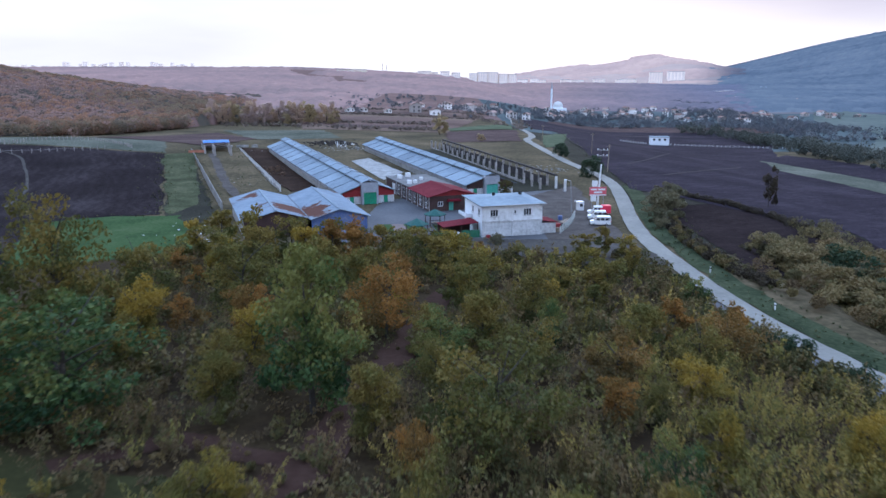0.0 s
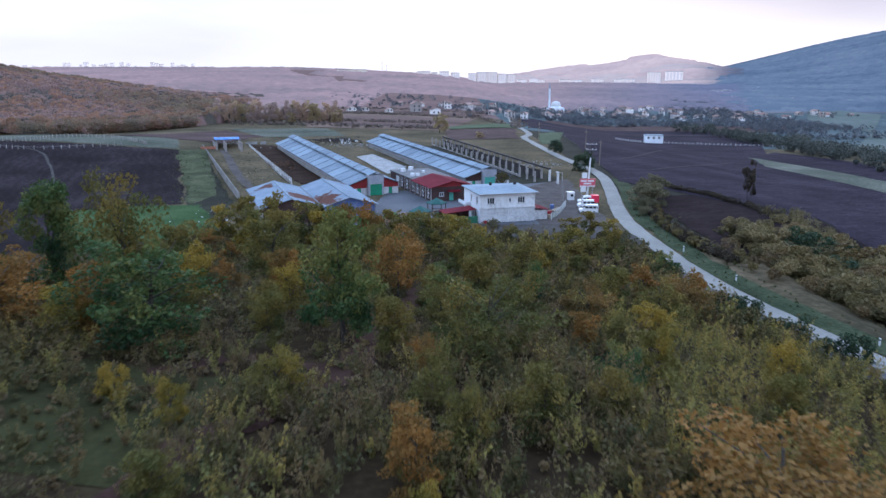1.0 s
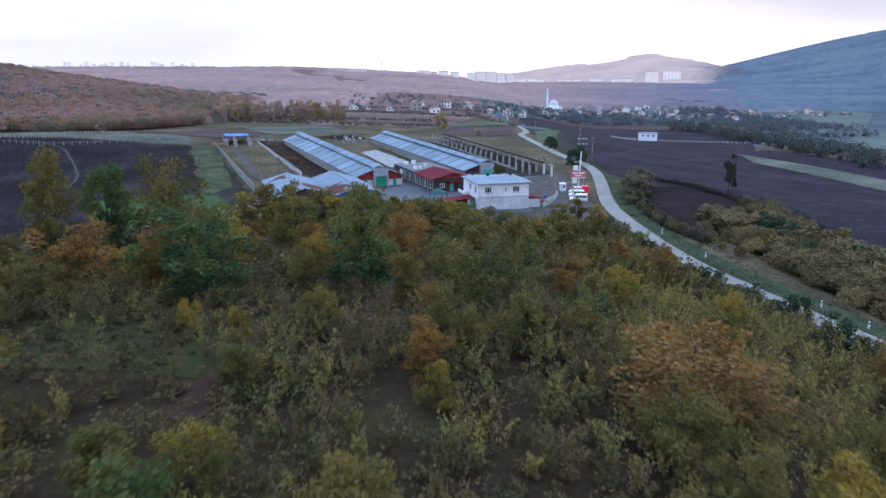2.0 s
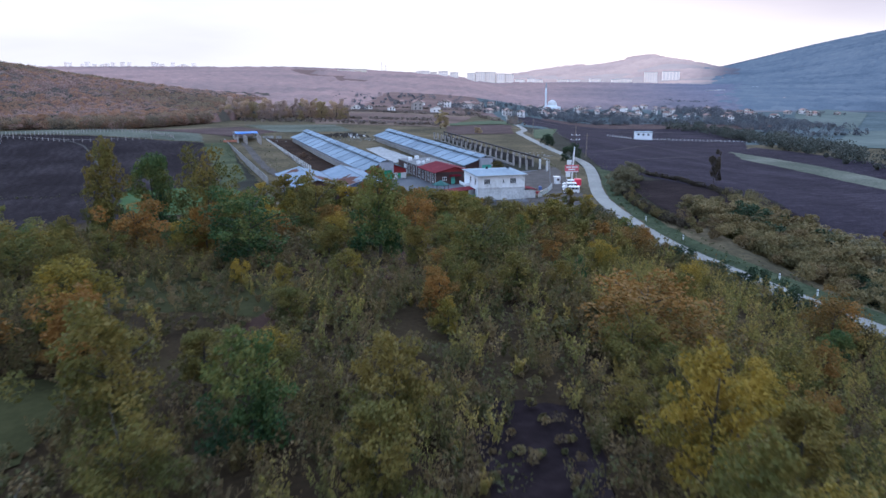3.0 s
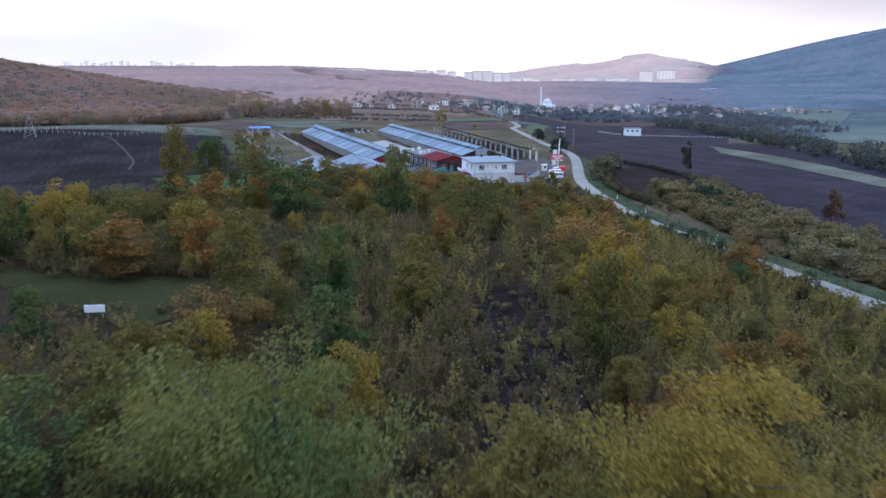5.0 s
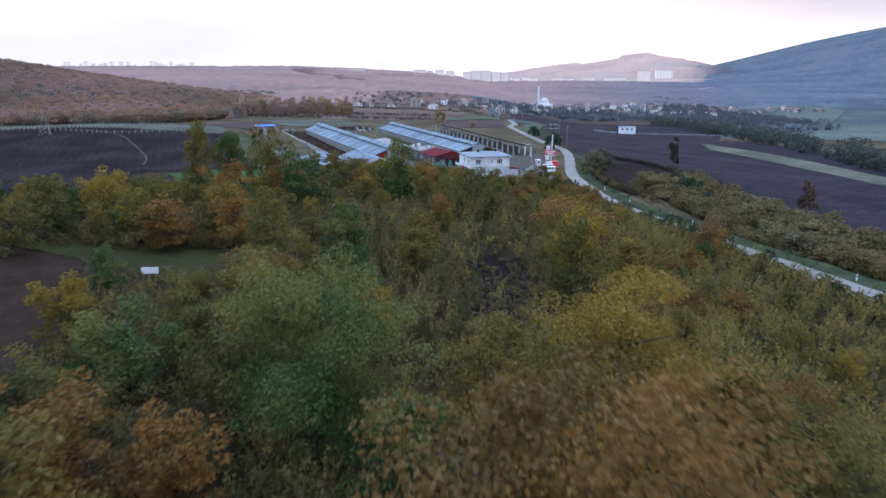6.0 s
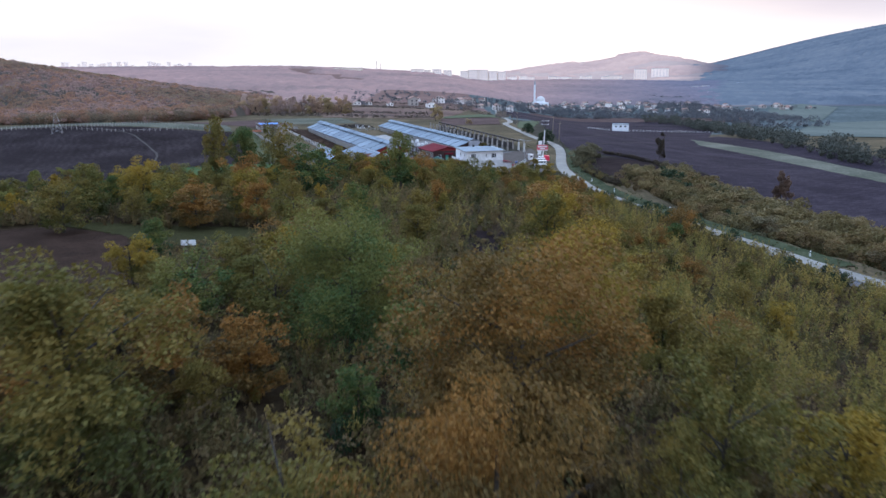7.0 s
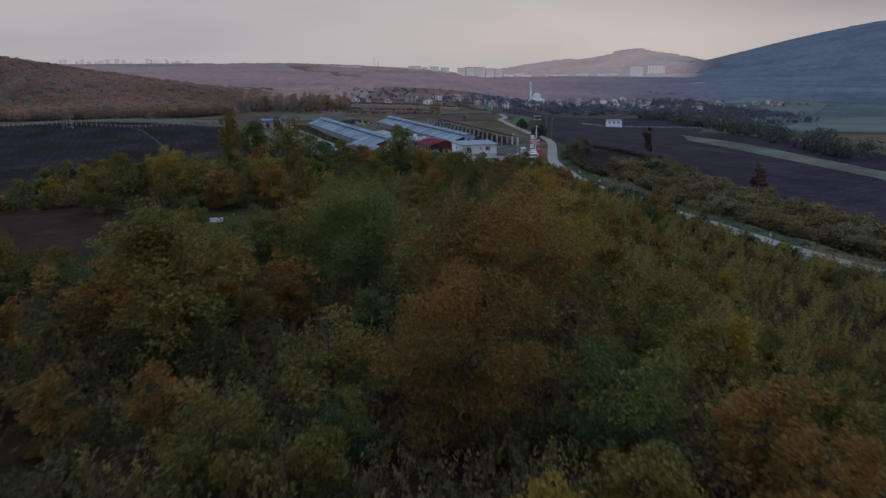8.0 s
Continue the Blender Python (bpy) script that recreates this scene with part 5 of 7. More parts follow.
shrub_field("undergrowth", SHRUB_LEAF, further[::2], "olive saplings at the far edge of the wood", "undergrowth", 1.4, 4.0, 110, 0.21)
shrub_field("undergrowth", SHRUB_GOLD, further[1::4], "yellow saplings at the far edge of the wood", "undergrowth", 1.4, 4.0, 110, 0.21)
shrub_field("undergrowth", SHRUB_BARE, further[3::4], "bare brush at the far edge of the wood", "undergrowth", 1.2, 3.6, 100, 0.17)


hollow = [(x, y) for x, y in zip(rng.uniform(-13, 14, 200), rng.uniform(7, 37, 200)) if abs(x + 9 + 0.25 * (y - 33)) > 2.2]
shrub_field("undergrowth", SHRUB_LEAF, hollow[::2], "feathery olive saplings beside the path", "undergrowth", 1.4, 4.2, 210, 0.13, 1.4)
shrub_field("undergrowth", SHRUB_GOLD, hollow[1::4], "feathery yellow-green saplings beside the path", "undergrowth", 1.4, 4.2, 210, 0.13, 1.4)
shrub_field("undergrowth", SHRUB_BARE, hollow[3::4], "bare brown saplings beside the path", "undergrowth", 1.4, 4.2, 170, 0.11, 1.4)


def clump_stuff(name, material, spots, label, category, low, high, per, size, squash=0.8, mixed=0.27):
    """Round woody crowns, each a cloud of leaves standing on the land."""
    r = np.random.default_rng(len(spots))
    out, tones = [], []
    for x, y in spots:
        h = r.uniform(low, high)
        rad = h * r.uniform(0.42, 0.66)
        d = r.normal(size=(per, 3))
        d /= np.linalg.norm(d, axis=1, keepdims=True)
        d[:, 2] *= squash
        c = np.array([x, y, gz(x, y) + h - rad * squash])
        out.append(leaves(r, c + d * rad * r.uniform(0.6, 1.05, size=(per, 1)), size))
        tones.append(np.full(per, r.uniform(-mixed, mixed)))
    ob = new(name, leaf_mesh(name, np.concatenate(out), material, np.concatenate(tones)))
    return tagged(ob, label, category, kind="stuff")


cover = []
while len(cover) < 5600:
    x, y = rng.uniform(-75, 60), rng.uniform(-78, 112)
    if in_wood(x, y) and not (clearing(x, y) and rng.uniform() < 0.8):
        cover.append((x, y))
clump_stuff("brambles", SHRUB_LEAF, cover[:3700], "low olive brambles and ferns covering the forest floor", "brambles", 0.7, 2.3, 60, 0.14, 0.8)
clump_stuff("dead_brush", SHRUB_BARE, cover[3700:], "low brown dead brush on the forest floor", "brush", 0.6, 2.1, 55, 0.12, 0.8)

litter = []
while len(litter) < 520:
    x, y = rng.uniform(-37, 6), rng.uniform(-30, 62)
    if clearing(x, y):
        litter.append((x, y))
clump_stuff("dead_brush", SHRUB_BARE, litter[:330], "low dry brush and fallen twigs in the clearing", "brush", 0.2, 0.9, 60, 0.1, 0.6)
clump_stuff("ferns", SHRUB_LEAF, litter[330:], "low olive ferns in the clearing", "ferns", 0.25, 0.9, 60, 0.12, 0.6)

# the thicket beyond the road and the scrub line in the field
def road_x(y):
    return float(np.interp(y, [p[1] for p in ROAD], [p[0] for p in ROAD]))


low = []
for y in rng.uniform(-30, 106, 230):
    low.append((road_x(y) + 8.5 + rng.uniform(0, 1) * (3 + 18 * ramp01(115, 85, y)), y))
clump_stuff("thicket", HEDGE_LEAF, low[:130], "low brown and olive brush beyond the road", "thicket", 1.2, 3.0, 260, 0.2)
clump_stuff("thicket", SHRUB_BARE, low[130:], "grey half bare brush beyond the road", "thicket", 1.4, 3.4, 260, 0.18)
weeds = [(road_x(y) + 2.6 + rng.uniform(0, 5.5), y) for y in rng.uniform(-20, 160, 420)]
clump_stuff("verge_weeds", TUFT, weeds, "low weeds on the grass verge of the road", "weeds", 0.12, 0.42, 30, 0.08)
scrub = [(float(np.interp(y, [143, 161, 177, 187], [76, 74.5, 68.5, 60.5])) + rng.normal() * 0.8, y) for y in rng.uniform(143, 187, 230)]
SCRUB_DARK = foliage("dark_scrub_twigs", [(0.024, 0.019, 0.014), (0.036, 0.028, 0.019), (0.05, 0.039, 0.025), (0.066, 0.05, 0.031)], 0.1)
clump_stuff("scrub_line", SCRUB_DARK, scrub, "low dark brown scrub between two ploughed fields", "scrub", 0.4, 1.7, 110, 0.13)
tan_scrub = [(rng.uniform(71, 82), rng.uniform(128, 153)) for _ in range(34)]
clump_stuff("scrub_clump", HEDGE_LEAF, tan_scrub, "brown and tan bushes at the end of the scrub line", "scrub", 1.0, 3.2, 180, 0.17)
hedge = [(float(np.interp(y, [100, 114, 130, 150], [46, 44, 43.5, 47])) + rng.uniform(-1.2, 1.6), y) for y in rng.uniform(98, 152, 190)]
clump_stuff("verge_hedge", SCRUB_DARK, hedge[:120], "low brown brambles between verge and ploughed field", "brambles", 0.6, 1.6, 150, 0.15)
clump_stuff("verge_hedge", SHRUB_LEAF, hedge[120:], "low olive brambles between verge and ploughed field", "brambles", 0.6, 1.9, 150, 0.15)
verge = [(road_x(y) - 3.6 - rng.uniform(0, 6), y) for y in rng.uniform(-20, 118, 380)]
clump_stuff("verge_brush", SHRUB_LEAF, verge, "low olive brush on the bank below the road", "brush", 0.7, 2.3, 130, 0.16)


def bush_form(material, seed):
    r = np.random.default_rng(seed)
    q, tone = crown_leaves(r, 0.62, 1.0, 46, 2900, 0.036)
    return leaf_mesh("foliage", q, material, tone)


BUSH_DARK = foliage("dark_evergreen_leaves", [(0.012, 0.026, 0.014), (0.02, 0.038, 0.019), (0.03, 0.05, 0.024), (0.04, 0.06, 0.03)])
PALE_BUSH = foliage("grey_green_leaves", [(0.0513, 0.0533, 0.03), (0.0783, 0.0754, 0.04125), (0.108, 0.0975, 0.05375), (0.1418, 0.1196, 0.0675)])
dark_bush, pale_bush = bush_form(BUSH_DARK, 3), bush_form(PALE_BUSH, 4)


def bush(x, y, h, me, label, group, wide=1.0):
    ob = new("bush", me)
    ob.matrix_world = Matrix.LocRotScale((x, y, gz(x, y) - 0.1), Euler((0, 0, x * 3.1)), (h * wide, h * wide, h))
    return tagged(ob, label, "bush", group)


for x, y, h in ((36.6, 71.5, 3.0), (35.0, 74.0, 2.4), (39.8, 65.5, 2.6), (42.8, 58.6, 3.2), (41.0, 61.0, 2.0), (42.3, 48.9, 3.8), (44.6, 46.4, 2.2), (46.0, 43.6, 3.4), (48.0, 30.7, 3.0), (49.3, 28.0, 1.8), (51.3, 15.5, 2.2), (55.0, 10.4, 2.0), (53.6, 6.0, 2.4), (34, 92, 2.0), (33.5, 100, 2.2)):
    bush(x, y, h, dark_bush, "round dark green bush beside the road", "roadside bushes", 0.95)
for x, y, h in ((52.6, 171, 5.4), (48.2, 158.4, 5.6), (45.4, 149.5, 3.2), (43.6, 143.0, 2.4), (49.6, 164, 4.0), (9.5, 127.5, 2.2), (-3, 122, 3.0)):
    bush(x, y, h, pale_bush, "rounded grey-green bush at the field edge", "field bushes", 1.15)


thicket_forms = [bush_form(m, 20 + i) for i, m in enumerate((HEDGE_LEAF, SHRUB_BARE, SHRUB_LEAF, PALE_BUSH, HEDGE_LEAF, BUSH_DARK))]
THICKET_WORDS = ("broad brown and olive bush in the thicket", "grey half bare bush in the thicket", "olive green bush in the thicket", "grey-green bush in the thicket", "broad brown and olive bush in the thicket", "dark green bush in the thicket")
spots, tries = [], 0
while len(spots) < 200 and tries < 6000:
    tries += 1
    y = rng.uniform(-35, 124)
    inner, outer = road_x(y) + 11 + 6 * ramp01(40, 80, y), float(np.interp(y, [-30, 20, 60, 85, 124], [96, 88, 78, 74, 64]))
    x = inner + rng.uniform(0, 1) * (outer - inner)
    if any((x - a) ** 2 + (y - b) ** 2 < 8 for a, b in spots):
        continue
    spots.append((x, y))
    k = int(rng.choice(6, p=[0.34, 0.08, 0.2, 0.04, 0.27, 0.07]))
    bush(x, y, rng.uniform(2.9, 4.9) + 1.8 * ramp01(inner, outer, x), thicket_forms[k], THICKET_WORDS[k], "bushes of the thicket", rng.uniform(1.1, 1.5))


def lone_tree(x, y, h, me, label, wide):
    ob = new("tree")
    ob.matrix_world = Matrix.LocRotScale((x, y, gz(x, y)), Euler((0, 0, x)), (h * wide, h * wide, h))
    tagged(ob, label, "tree", "lone trees")
    tr = new("trunk", LONE_TRUNK)
    tr.parent = ob
    cr = new("crown", me)
    cr.parent, cr.matrix_local = ob, Matrix.LocRotScale((0, 0, 0.12), None, (1, 1, 0.88))
    return ob


LONE_TRUNK = trunk_mesh("trunk", np.random.default_rng(2), 1.0, 0.35, 0.035)
def lone_crown(seed, material):
    q, tone = crown_leaves(np.random.default_rng(seed), 0.52, 1.0, 44, 3600, 0.03)
    return leaf_mesh("crown", q, material, tone)


POPLAR_LEAF = foliage("reddish_brown_twigs", [(0.056, 0.0364, 0.0266), (0.084, 0.0532, 0.0364), (0.119, 0.0728, 0.0476), (0.154, 0.0924, 0.0588)], 0.1)
poplar = lone_crown(8, POPLAR_LEAF)
lone_tree(81, 180, 9.5, lone_crown(10, SCRUB_DARK), "slender dark half bare tree standing in the ploughed field", 0.38)
lone_tree(94.5, 111, 8.5, poplar, "half bare brown tree at the edge of the thicket", 0.6)
bush(44.0, 219, 6.0, dark_bush, "dark round tree-like bush beside the road", "roadside bushes", 0.9)
bush(43.2, 268, 5.0, dark_bush, "dark round tree-like bush beside the road", "roadside bushes", 0.9)
lone_tree(15.4, 180.2, 4.6, lone_crown(12, SHRUB_LEAF), "small yellow-green tree beside the shed", 0.8)
heap = [(-52.7 + rng.normal() * 2.2, 226 + rng.normal() * 4) for _ in range(26)]
clump_stuff("brush_heap", POPLAR_LEAF, heap, "reddish brown brush heaped in the muddy paddock", "brush", 0.5, 1.5, 90, 0.13)
# pale autumn tones, lifted further by haze put into the colour
PALE_LEAF = foliage("pale_tan_leaves", [(0.2832, 0.192, 0.143), (0.354, 0.24, 0.1755), (0.413, 0.288, 0.2015), (0.472, 0.33, 0.2145)], 0.35, 0.5)
PALE_GOLD = foliage("pale_gold_leaves", [(0.236, 0.18, 0.104), (0.295, 0.222, 0.1235), (0.3422, 0.258, 0.1365), (0.3894, 0.294, 0.1495)])
PALE_GREY = foliage("pale_grey_twigs", [(0.295, 0.216, 0.1885), (0.3422, 0.252, 0.2184), (0.3894, 0.288, 0.247), (0.4366, 0.3216, 0.273)], 0.35, 0.5)
pale_crowns = [lone_crown(14, PALE_LEAF), lone_crown(15, PALE_GREY), lone_crown(16, PALE_GOLD), lone_crown(17, PALE_GREY)]
PALE_WORDS = ("tall pale tan tree in a row below the hill", "grey half bare tree in a row below the hill", "pale golden tree in a row below the hill", "grey half bare tree in a row below the hill")
lone_tree(-1, 366, 9.6, pale_crowns[2], "pale golden tree in the fields beyond the sheds", 0.85)
lone_tree(17, 330, 3.2, pale_crowns[2], "small pale yellow tree beyond the concrete frame", 1.2)
for i in range(34):
    x = -140 + 2.35 * i + 1.5 * math.sin(i * 5.1)
    k = (i * 7 + i // 3) % 4
    lone_tree(x, 440 + 8 * math.sin(i * 2.3), 9.5 + 3.2 * math.sin(i * 1.7), pale_crowns[k], PALE_WORDS[k], 0.72)

belt_y = [200, 290, 359, 471, 579, 640]
belt_x = [172, 178, 188, 208, 214, 200]
belt = []
for y in rng.uniform(200, 640, 260):
    belt.append((float(np.interp(y, belt_y, belt_x)) + rng.uniform(0, 1) ** 1.6 * 30, y))
BELT_LEAF = foliage("stream_tree_leaves", [(0.03399, 0.03998, 0.03362), (0.05301, 0.05838, 0.04848), (0.0714, 0.07597, 0.06256), (0.0918, 0.092, 0.07507)], 0.1)
clump_stuff("tree_belt", BELT_LEAF, belt, "belt of brown autumn trees along the valley stream", "trees", 2.5, 9, 130, 0.5)
def canopy_cover(name, colors, patch):
    """The closed tops of a far wood: every crown its own tone, broad patches of other trees, leafy relief."""
    m = bpy.data.materials.new(name)
    m.use_nodes = True
    n, k = m.node_tree.nodes, m.node_tree.links
    b = n["Principled BSDF"]
    b.inputs["Roughness"].default_value, b.inputs["Specular IOR Level"].default_value = 1.0, 0.0
    tc, tone, ramp, bp = n.new("ShaderNodeTexCoord"), n.new("ShaderNodeAttribute"), n.new("ShaderNodeValToRGB"), n.new("ShaderNodeBump")
    tone.attribute_name = "tone"
    total = tone.outputs["Fac"]
    for scale, share in ((patch, 0.9), (0.35, 0.35)):
        tex, add = n.new("ShaderNodeTexNoise"), n.new("ShaderNodeMath")
        tex.inputs["Scale"].default_value, tex.inputs["Detail"].default_value = scale, 4.0
        add.operation = "MULTIPLY_ADD"
        add.inputs[1].default_value = share
        k.new(tc.outputs["Object"], tex.inputs["Vector"])
        k.new(tex.outputs["Fac"], add.inputs[0])
        k.new(total, add.inputs[2])
        total = add.outputs[0]
    e = ramp.color_ramp.elements
    e[0].position, e[0].color = 0.4, rgb(colors[0])
    e[1].position, e[1].color = 0.9, rgb(colors[-1])
    for i, c in enumerate(colors[1:-1]):
        e.new(0.4 + 0.5 * (i + 1) / (len(colors) - 1)).color = rgb(c)
    k.new(total, ramp.inputs["Fac"])
    k.new(ramp.outputs["Color"], b.inputs["Base Color"])
    bp.inputs["Strength"].default_value, bp.inputs["Distance"].default_value = 0.5, 0.8
    k.new(tex.outputs["Fac"], bp.inputs["Height"])
    k.new(bp.outputs["Normal"], b.inputs["Normal"])
    return m


def scatter(ix, iy, seed):
    v = np.sin(ix * 127.1 + iy * 311.7 + seed * 74.7) * 43758.5453
    return v - np.floor(v)


def crown_domes(X, Y, cell, vary=0.6):
    """Over each place the height of the crowns there, from 0 to 1, and the tone of the crown that stands highest."""
    ix, iy = np.floor(X / cell), np.floor(Y / cell)
    dome, tone = np.zeros(X.shape), np.zeros(X.shape)
    for dx in (-1, 0, 1):
        for dy in (-1, 0, 1):
            a, b = ix + dx, iy + dy
            cx, cy = (a + scatter(a, b, 1)) * cell, (b + scatter(a, b, 2)) * cell
            h = (0.65 + 0.35 * scatter(a, b, 3)) * np.sqrt(np.clip(1 - ((X - cx) ** 2 + (Y - cy) ** 2) / (0.66 * cell) ** 2, 0, 1))
            tone = np.where(h > dome, scatter(a, b, 4), tone)
            dome = np.maximum(dome, h)
    return dome, vary * (tone - 0.5)


def canopy(name, material, X, Y, share, label, cell, tall, vary=0.2):
    """The roof of a wood over a grid of places: a dome for every crown, sinking into the land where share falls to nought."""
    dome, tone = crown_domes(X, Y, cell, vary)
    Z = ground_z(X, Y) + (0.25 + 0.75 * dome) * tall * share - 3.0 * (1 - share)
    nx, ny = X.shape
    keep = share > 0.03
    faces = [(i * ny + j, (i + 1) * ny + j, (i + 1) * ny + j + 1, i * ny + j + 1) for i in range(nx - 1) for j in range(ny - 1) if keep[i, j] or keep[i + 1, j + 1]]
    ob = mesh_ob(name, np.stack([X, Y, Z], -1).reshape(-1, 3), faces, material, smooth=True)
    ob.data.attributes.new("tone", "FLOAT", "POINT").data.foreach_set("value", tone.reshape(-1).astype(np.float32))
    return tagged(ob, label, "wood", kind="stuff")


def patches(X, Y, scale, level, soft, z):
    """1 where soft noise lies above the level, 0 below."""
    v = np.array([noise.noise(Vector((x * scale, y * scale, z))) + 0.4 * noise.noise(Vector((x * scale * 2.7, y * scale * 2.7, z + 3))) for x, y in zip(X.reshape(-1), Y.reshape(-1))]).reshape(X.shape)
    return ramp01(level - soft, level + soft, v)


# haze is painted into the crown colours, more of it with distance
HILL_COVER = canopy_cover("hillside_crowns", [(0.0566, 0.05431, 0.04511), (0.08804, 0.07084, 0.05562), (0.1258, 0.07556, 0.06314), (0.1633, 0.1039, 0.0902)], 0.016)
FAR_COVER = canopy_cover("hazed_far_crowns", [(0.1956, 0.1383, 0.1234), (0.2426, 0.1598, 0.1426), (0.2896, 0.1814, 0.1575), (0.3366, 0.2152, 0.1858)], 0.005)
MOUNTAIN_COVER = canopy_cover("hazed_mountain_crowns", [(0.07476, 0.08835, 0.1069), (0.09666, 0.1127, 0.1321), (0.1211, 0.1332, 0.1484), (0.1444, 0.1536, 0.161)], 0.004)
DISTANT_COVER = canopy_cover("hazed_hill_crowns", [(0.3727, 0.2511, 0.2088), (0.4282, 0.2841, 0.2323), (0.4679, 0.3106, 0.2486), (0.5075, 0.337, 0.2651)], 0.004)
# the haze in these two colours goes bluer to the right
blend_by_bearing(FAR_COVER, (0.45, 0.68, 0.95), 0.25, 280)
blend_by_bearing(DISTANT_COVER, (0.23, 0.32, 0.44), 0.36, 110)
X, Y = np.meshgrid(np.arange(-640, -120, 2.4), np.arange(336, 762, 2.4), indexing="ij")
share = ramp01(0, 6, Y - 340 - 2.6 * np.clip(X + 165, 0, None)) * (1 - ramp01(-185, -150, X) * ramp01(462, 490, Y))
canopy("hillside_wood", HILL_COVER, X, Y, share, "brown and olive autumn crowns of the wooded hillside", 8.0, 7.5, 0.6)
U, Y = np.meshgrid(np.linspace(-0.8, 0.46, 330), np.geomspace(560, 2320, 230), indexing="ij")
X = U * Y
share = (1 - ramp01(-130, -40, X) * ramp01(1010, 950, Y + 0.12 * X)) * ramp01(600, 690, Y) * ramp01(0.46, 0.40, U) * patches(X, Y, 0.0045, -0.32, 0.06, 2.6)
canopy("far_wood", FAR_COVER, X, Y, share, "autumn woods on the distant slopes, tinted purple-brown with haze", 14.0, 8.0)
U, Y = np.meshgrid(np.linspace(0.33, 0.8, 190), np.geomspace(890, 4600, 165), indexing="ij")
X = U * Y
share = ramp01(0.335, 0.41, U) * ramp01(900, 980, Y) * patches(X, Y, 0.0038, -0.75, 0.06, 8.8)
canopy("mountain_wood", MOUNTAIN_COVER, X, Y, share, "woods on the mountain flank, tinted blue-grey with haze", 22.0, 9.0)
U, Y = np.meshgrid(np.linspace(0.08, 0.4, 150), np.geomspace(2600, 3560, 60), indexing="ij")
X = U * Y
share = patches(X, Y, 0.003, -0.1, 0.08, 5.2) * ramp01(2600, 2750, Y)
canopy("hill_wood", DISTANT_COVER, X, Y, share, "brown woods on a distant hill, paled with haze", 30.0, 10.0)

# the leaves that stand out from the crowns of the hillside
hr = np.random.default_rng(41)
hx, hy = hr.uniform(-560, -125, 330000), 338 + 330 * hr.uniform(0, 1, 330000) ** 1.4
inside = (hy - 342 - 2.6 * np.clip(hx + 165, 0, None) > 0) & ((hx < -165) | (hy < 470))
dome, tone = crown_domes(hx, hy, 8.0)
inside &= dome > 0.42
hx, hy, dome, tone = hx[inside], hy[inside], dome[inside], tone[inside]
hz = ground_z(hx, hy) + (0.25 + 0.75 * dome) * 7.5 + hr.uniform(-0.5, 0.7, len(hx))
kind = np.digitize(tone + 0.3 * np.sin(hx * 0.031 + 1.3 * np.sin(hy * 0.027)) + hr.uniform(-0.08, 0.08, len(hx)), (-0.16, 0.2))
for n, (leaf, words) in enumerate(((HILL_TAN, "pale tan leaves"), (HILL_LEAF, "rust brown autumn leaves"), (HILL_GREEN, "olive green leaves"))):
    pick = kind == n
    tris = leaves(hr, np.stack([hx[pick], hy[pick], hz[pick]], 1), 0.55)
    tagged(new("hillside_leaves", leaf_mesh("hillside_leaves", tris, leaf, tone[pick])), words + " on the crowns of the wooded hillside", "wood", kind="stuff")
foot = [(x, float(np.interp(x, [-330, -165, -138], [337, 337, 404])) + hr.uniform(-4, 5)) for x in np.concatenate([hr.uniform(-330, -138, 210), hr.uniform(-166, -138, 130)])]
clump_stuff("hillside_edge", HILL_GREEN, foot[::2], "olive bushes along the foot of the wooded hillside", "wood", 4.0, 7.5, 130, 0.42)
clump_stuff("hillside_edge", HILL_LEAF, foot[1::4], "rust brown bushes along the foot of the wooded hillside", "wood", 4.0, 7.5, 130, 0.42)
clump_stuff("hillside_edge", HILL_TAN, foot[3::4], "pale tan bushes along the foot of the wooded hillside", "wood", 3.0, 7.0, 130, 0.42)
# valley haze is mixed into both leaf colours, bluest round the village
VALE_LEAF = foliage("hazed_village_leaves", [(0.06, 0.068, 0.08), (0.085, 0.092, 0.105), (0.115, 0.118, 0.128), (0.15, 0.145, 0.15)], 0.1, 0.45, 0.15)
VALLEY_LEAF = foliage("hazed_valley_leaves", [(0.105, 0.09, 0.078), (0.15, 0.122, 0.104), (0.195, 0.153, 0.128), (0.235, 0.182, 0.15)], 0.1, 0.45, 0.15)
vale = []
while len(vale) < 1500:
    y = 540 + 620 * rng.uniform() ** 0.9
    x = rng.uniform(-120, 0.62 * y)
    if noise.noise(Vector((x * 0.008, y * 0.008, 4.2))) < -0.1 and rng.uniform() < 0.8:
        continue
    if 45 < x < 270 and y < 675 or (x < 45 and rng.uniform() < 0.85) or (y > 860 and x < 0.3 * y) or (x > 360 and y > 600 and x - 330 > 0.25 * abs(y - 800)):
        continue
    vale.append((x, y))
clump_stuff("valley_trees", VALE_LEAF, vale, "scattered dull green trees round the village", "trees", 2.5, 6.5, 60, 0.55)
banks = []
for (x0, y0), (x1, y1), n in (((-130, 452), (-4, 446), 190), ((-120, 545), (20, 530), 210), ((-126, 612), (36, 622), 190), ((46, 440), (60, 600), 70), ((-60, 402), (0, 392), 90), ((40, 470), (20, 600), 60), ((-130, 424), (-60, 410), 60)):
    for t in rng.uniform(0, 1, n):
        banks.append((x0 + (x1 - x0) * t + rng.normal() * 3, y0 + (y1 - y0) * t + rng.normal() * 3))
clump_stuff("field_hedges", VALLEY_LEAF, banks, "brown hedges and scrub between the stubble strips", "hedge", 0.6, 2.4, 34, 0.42)

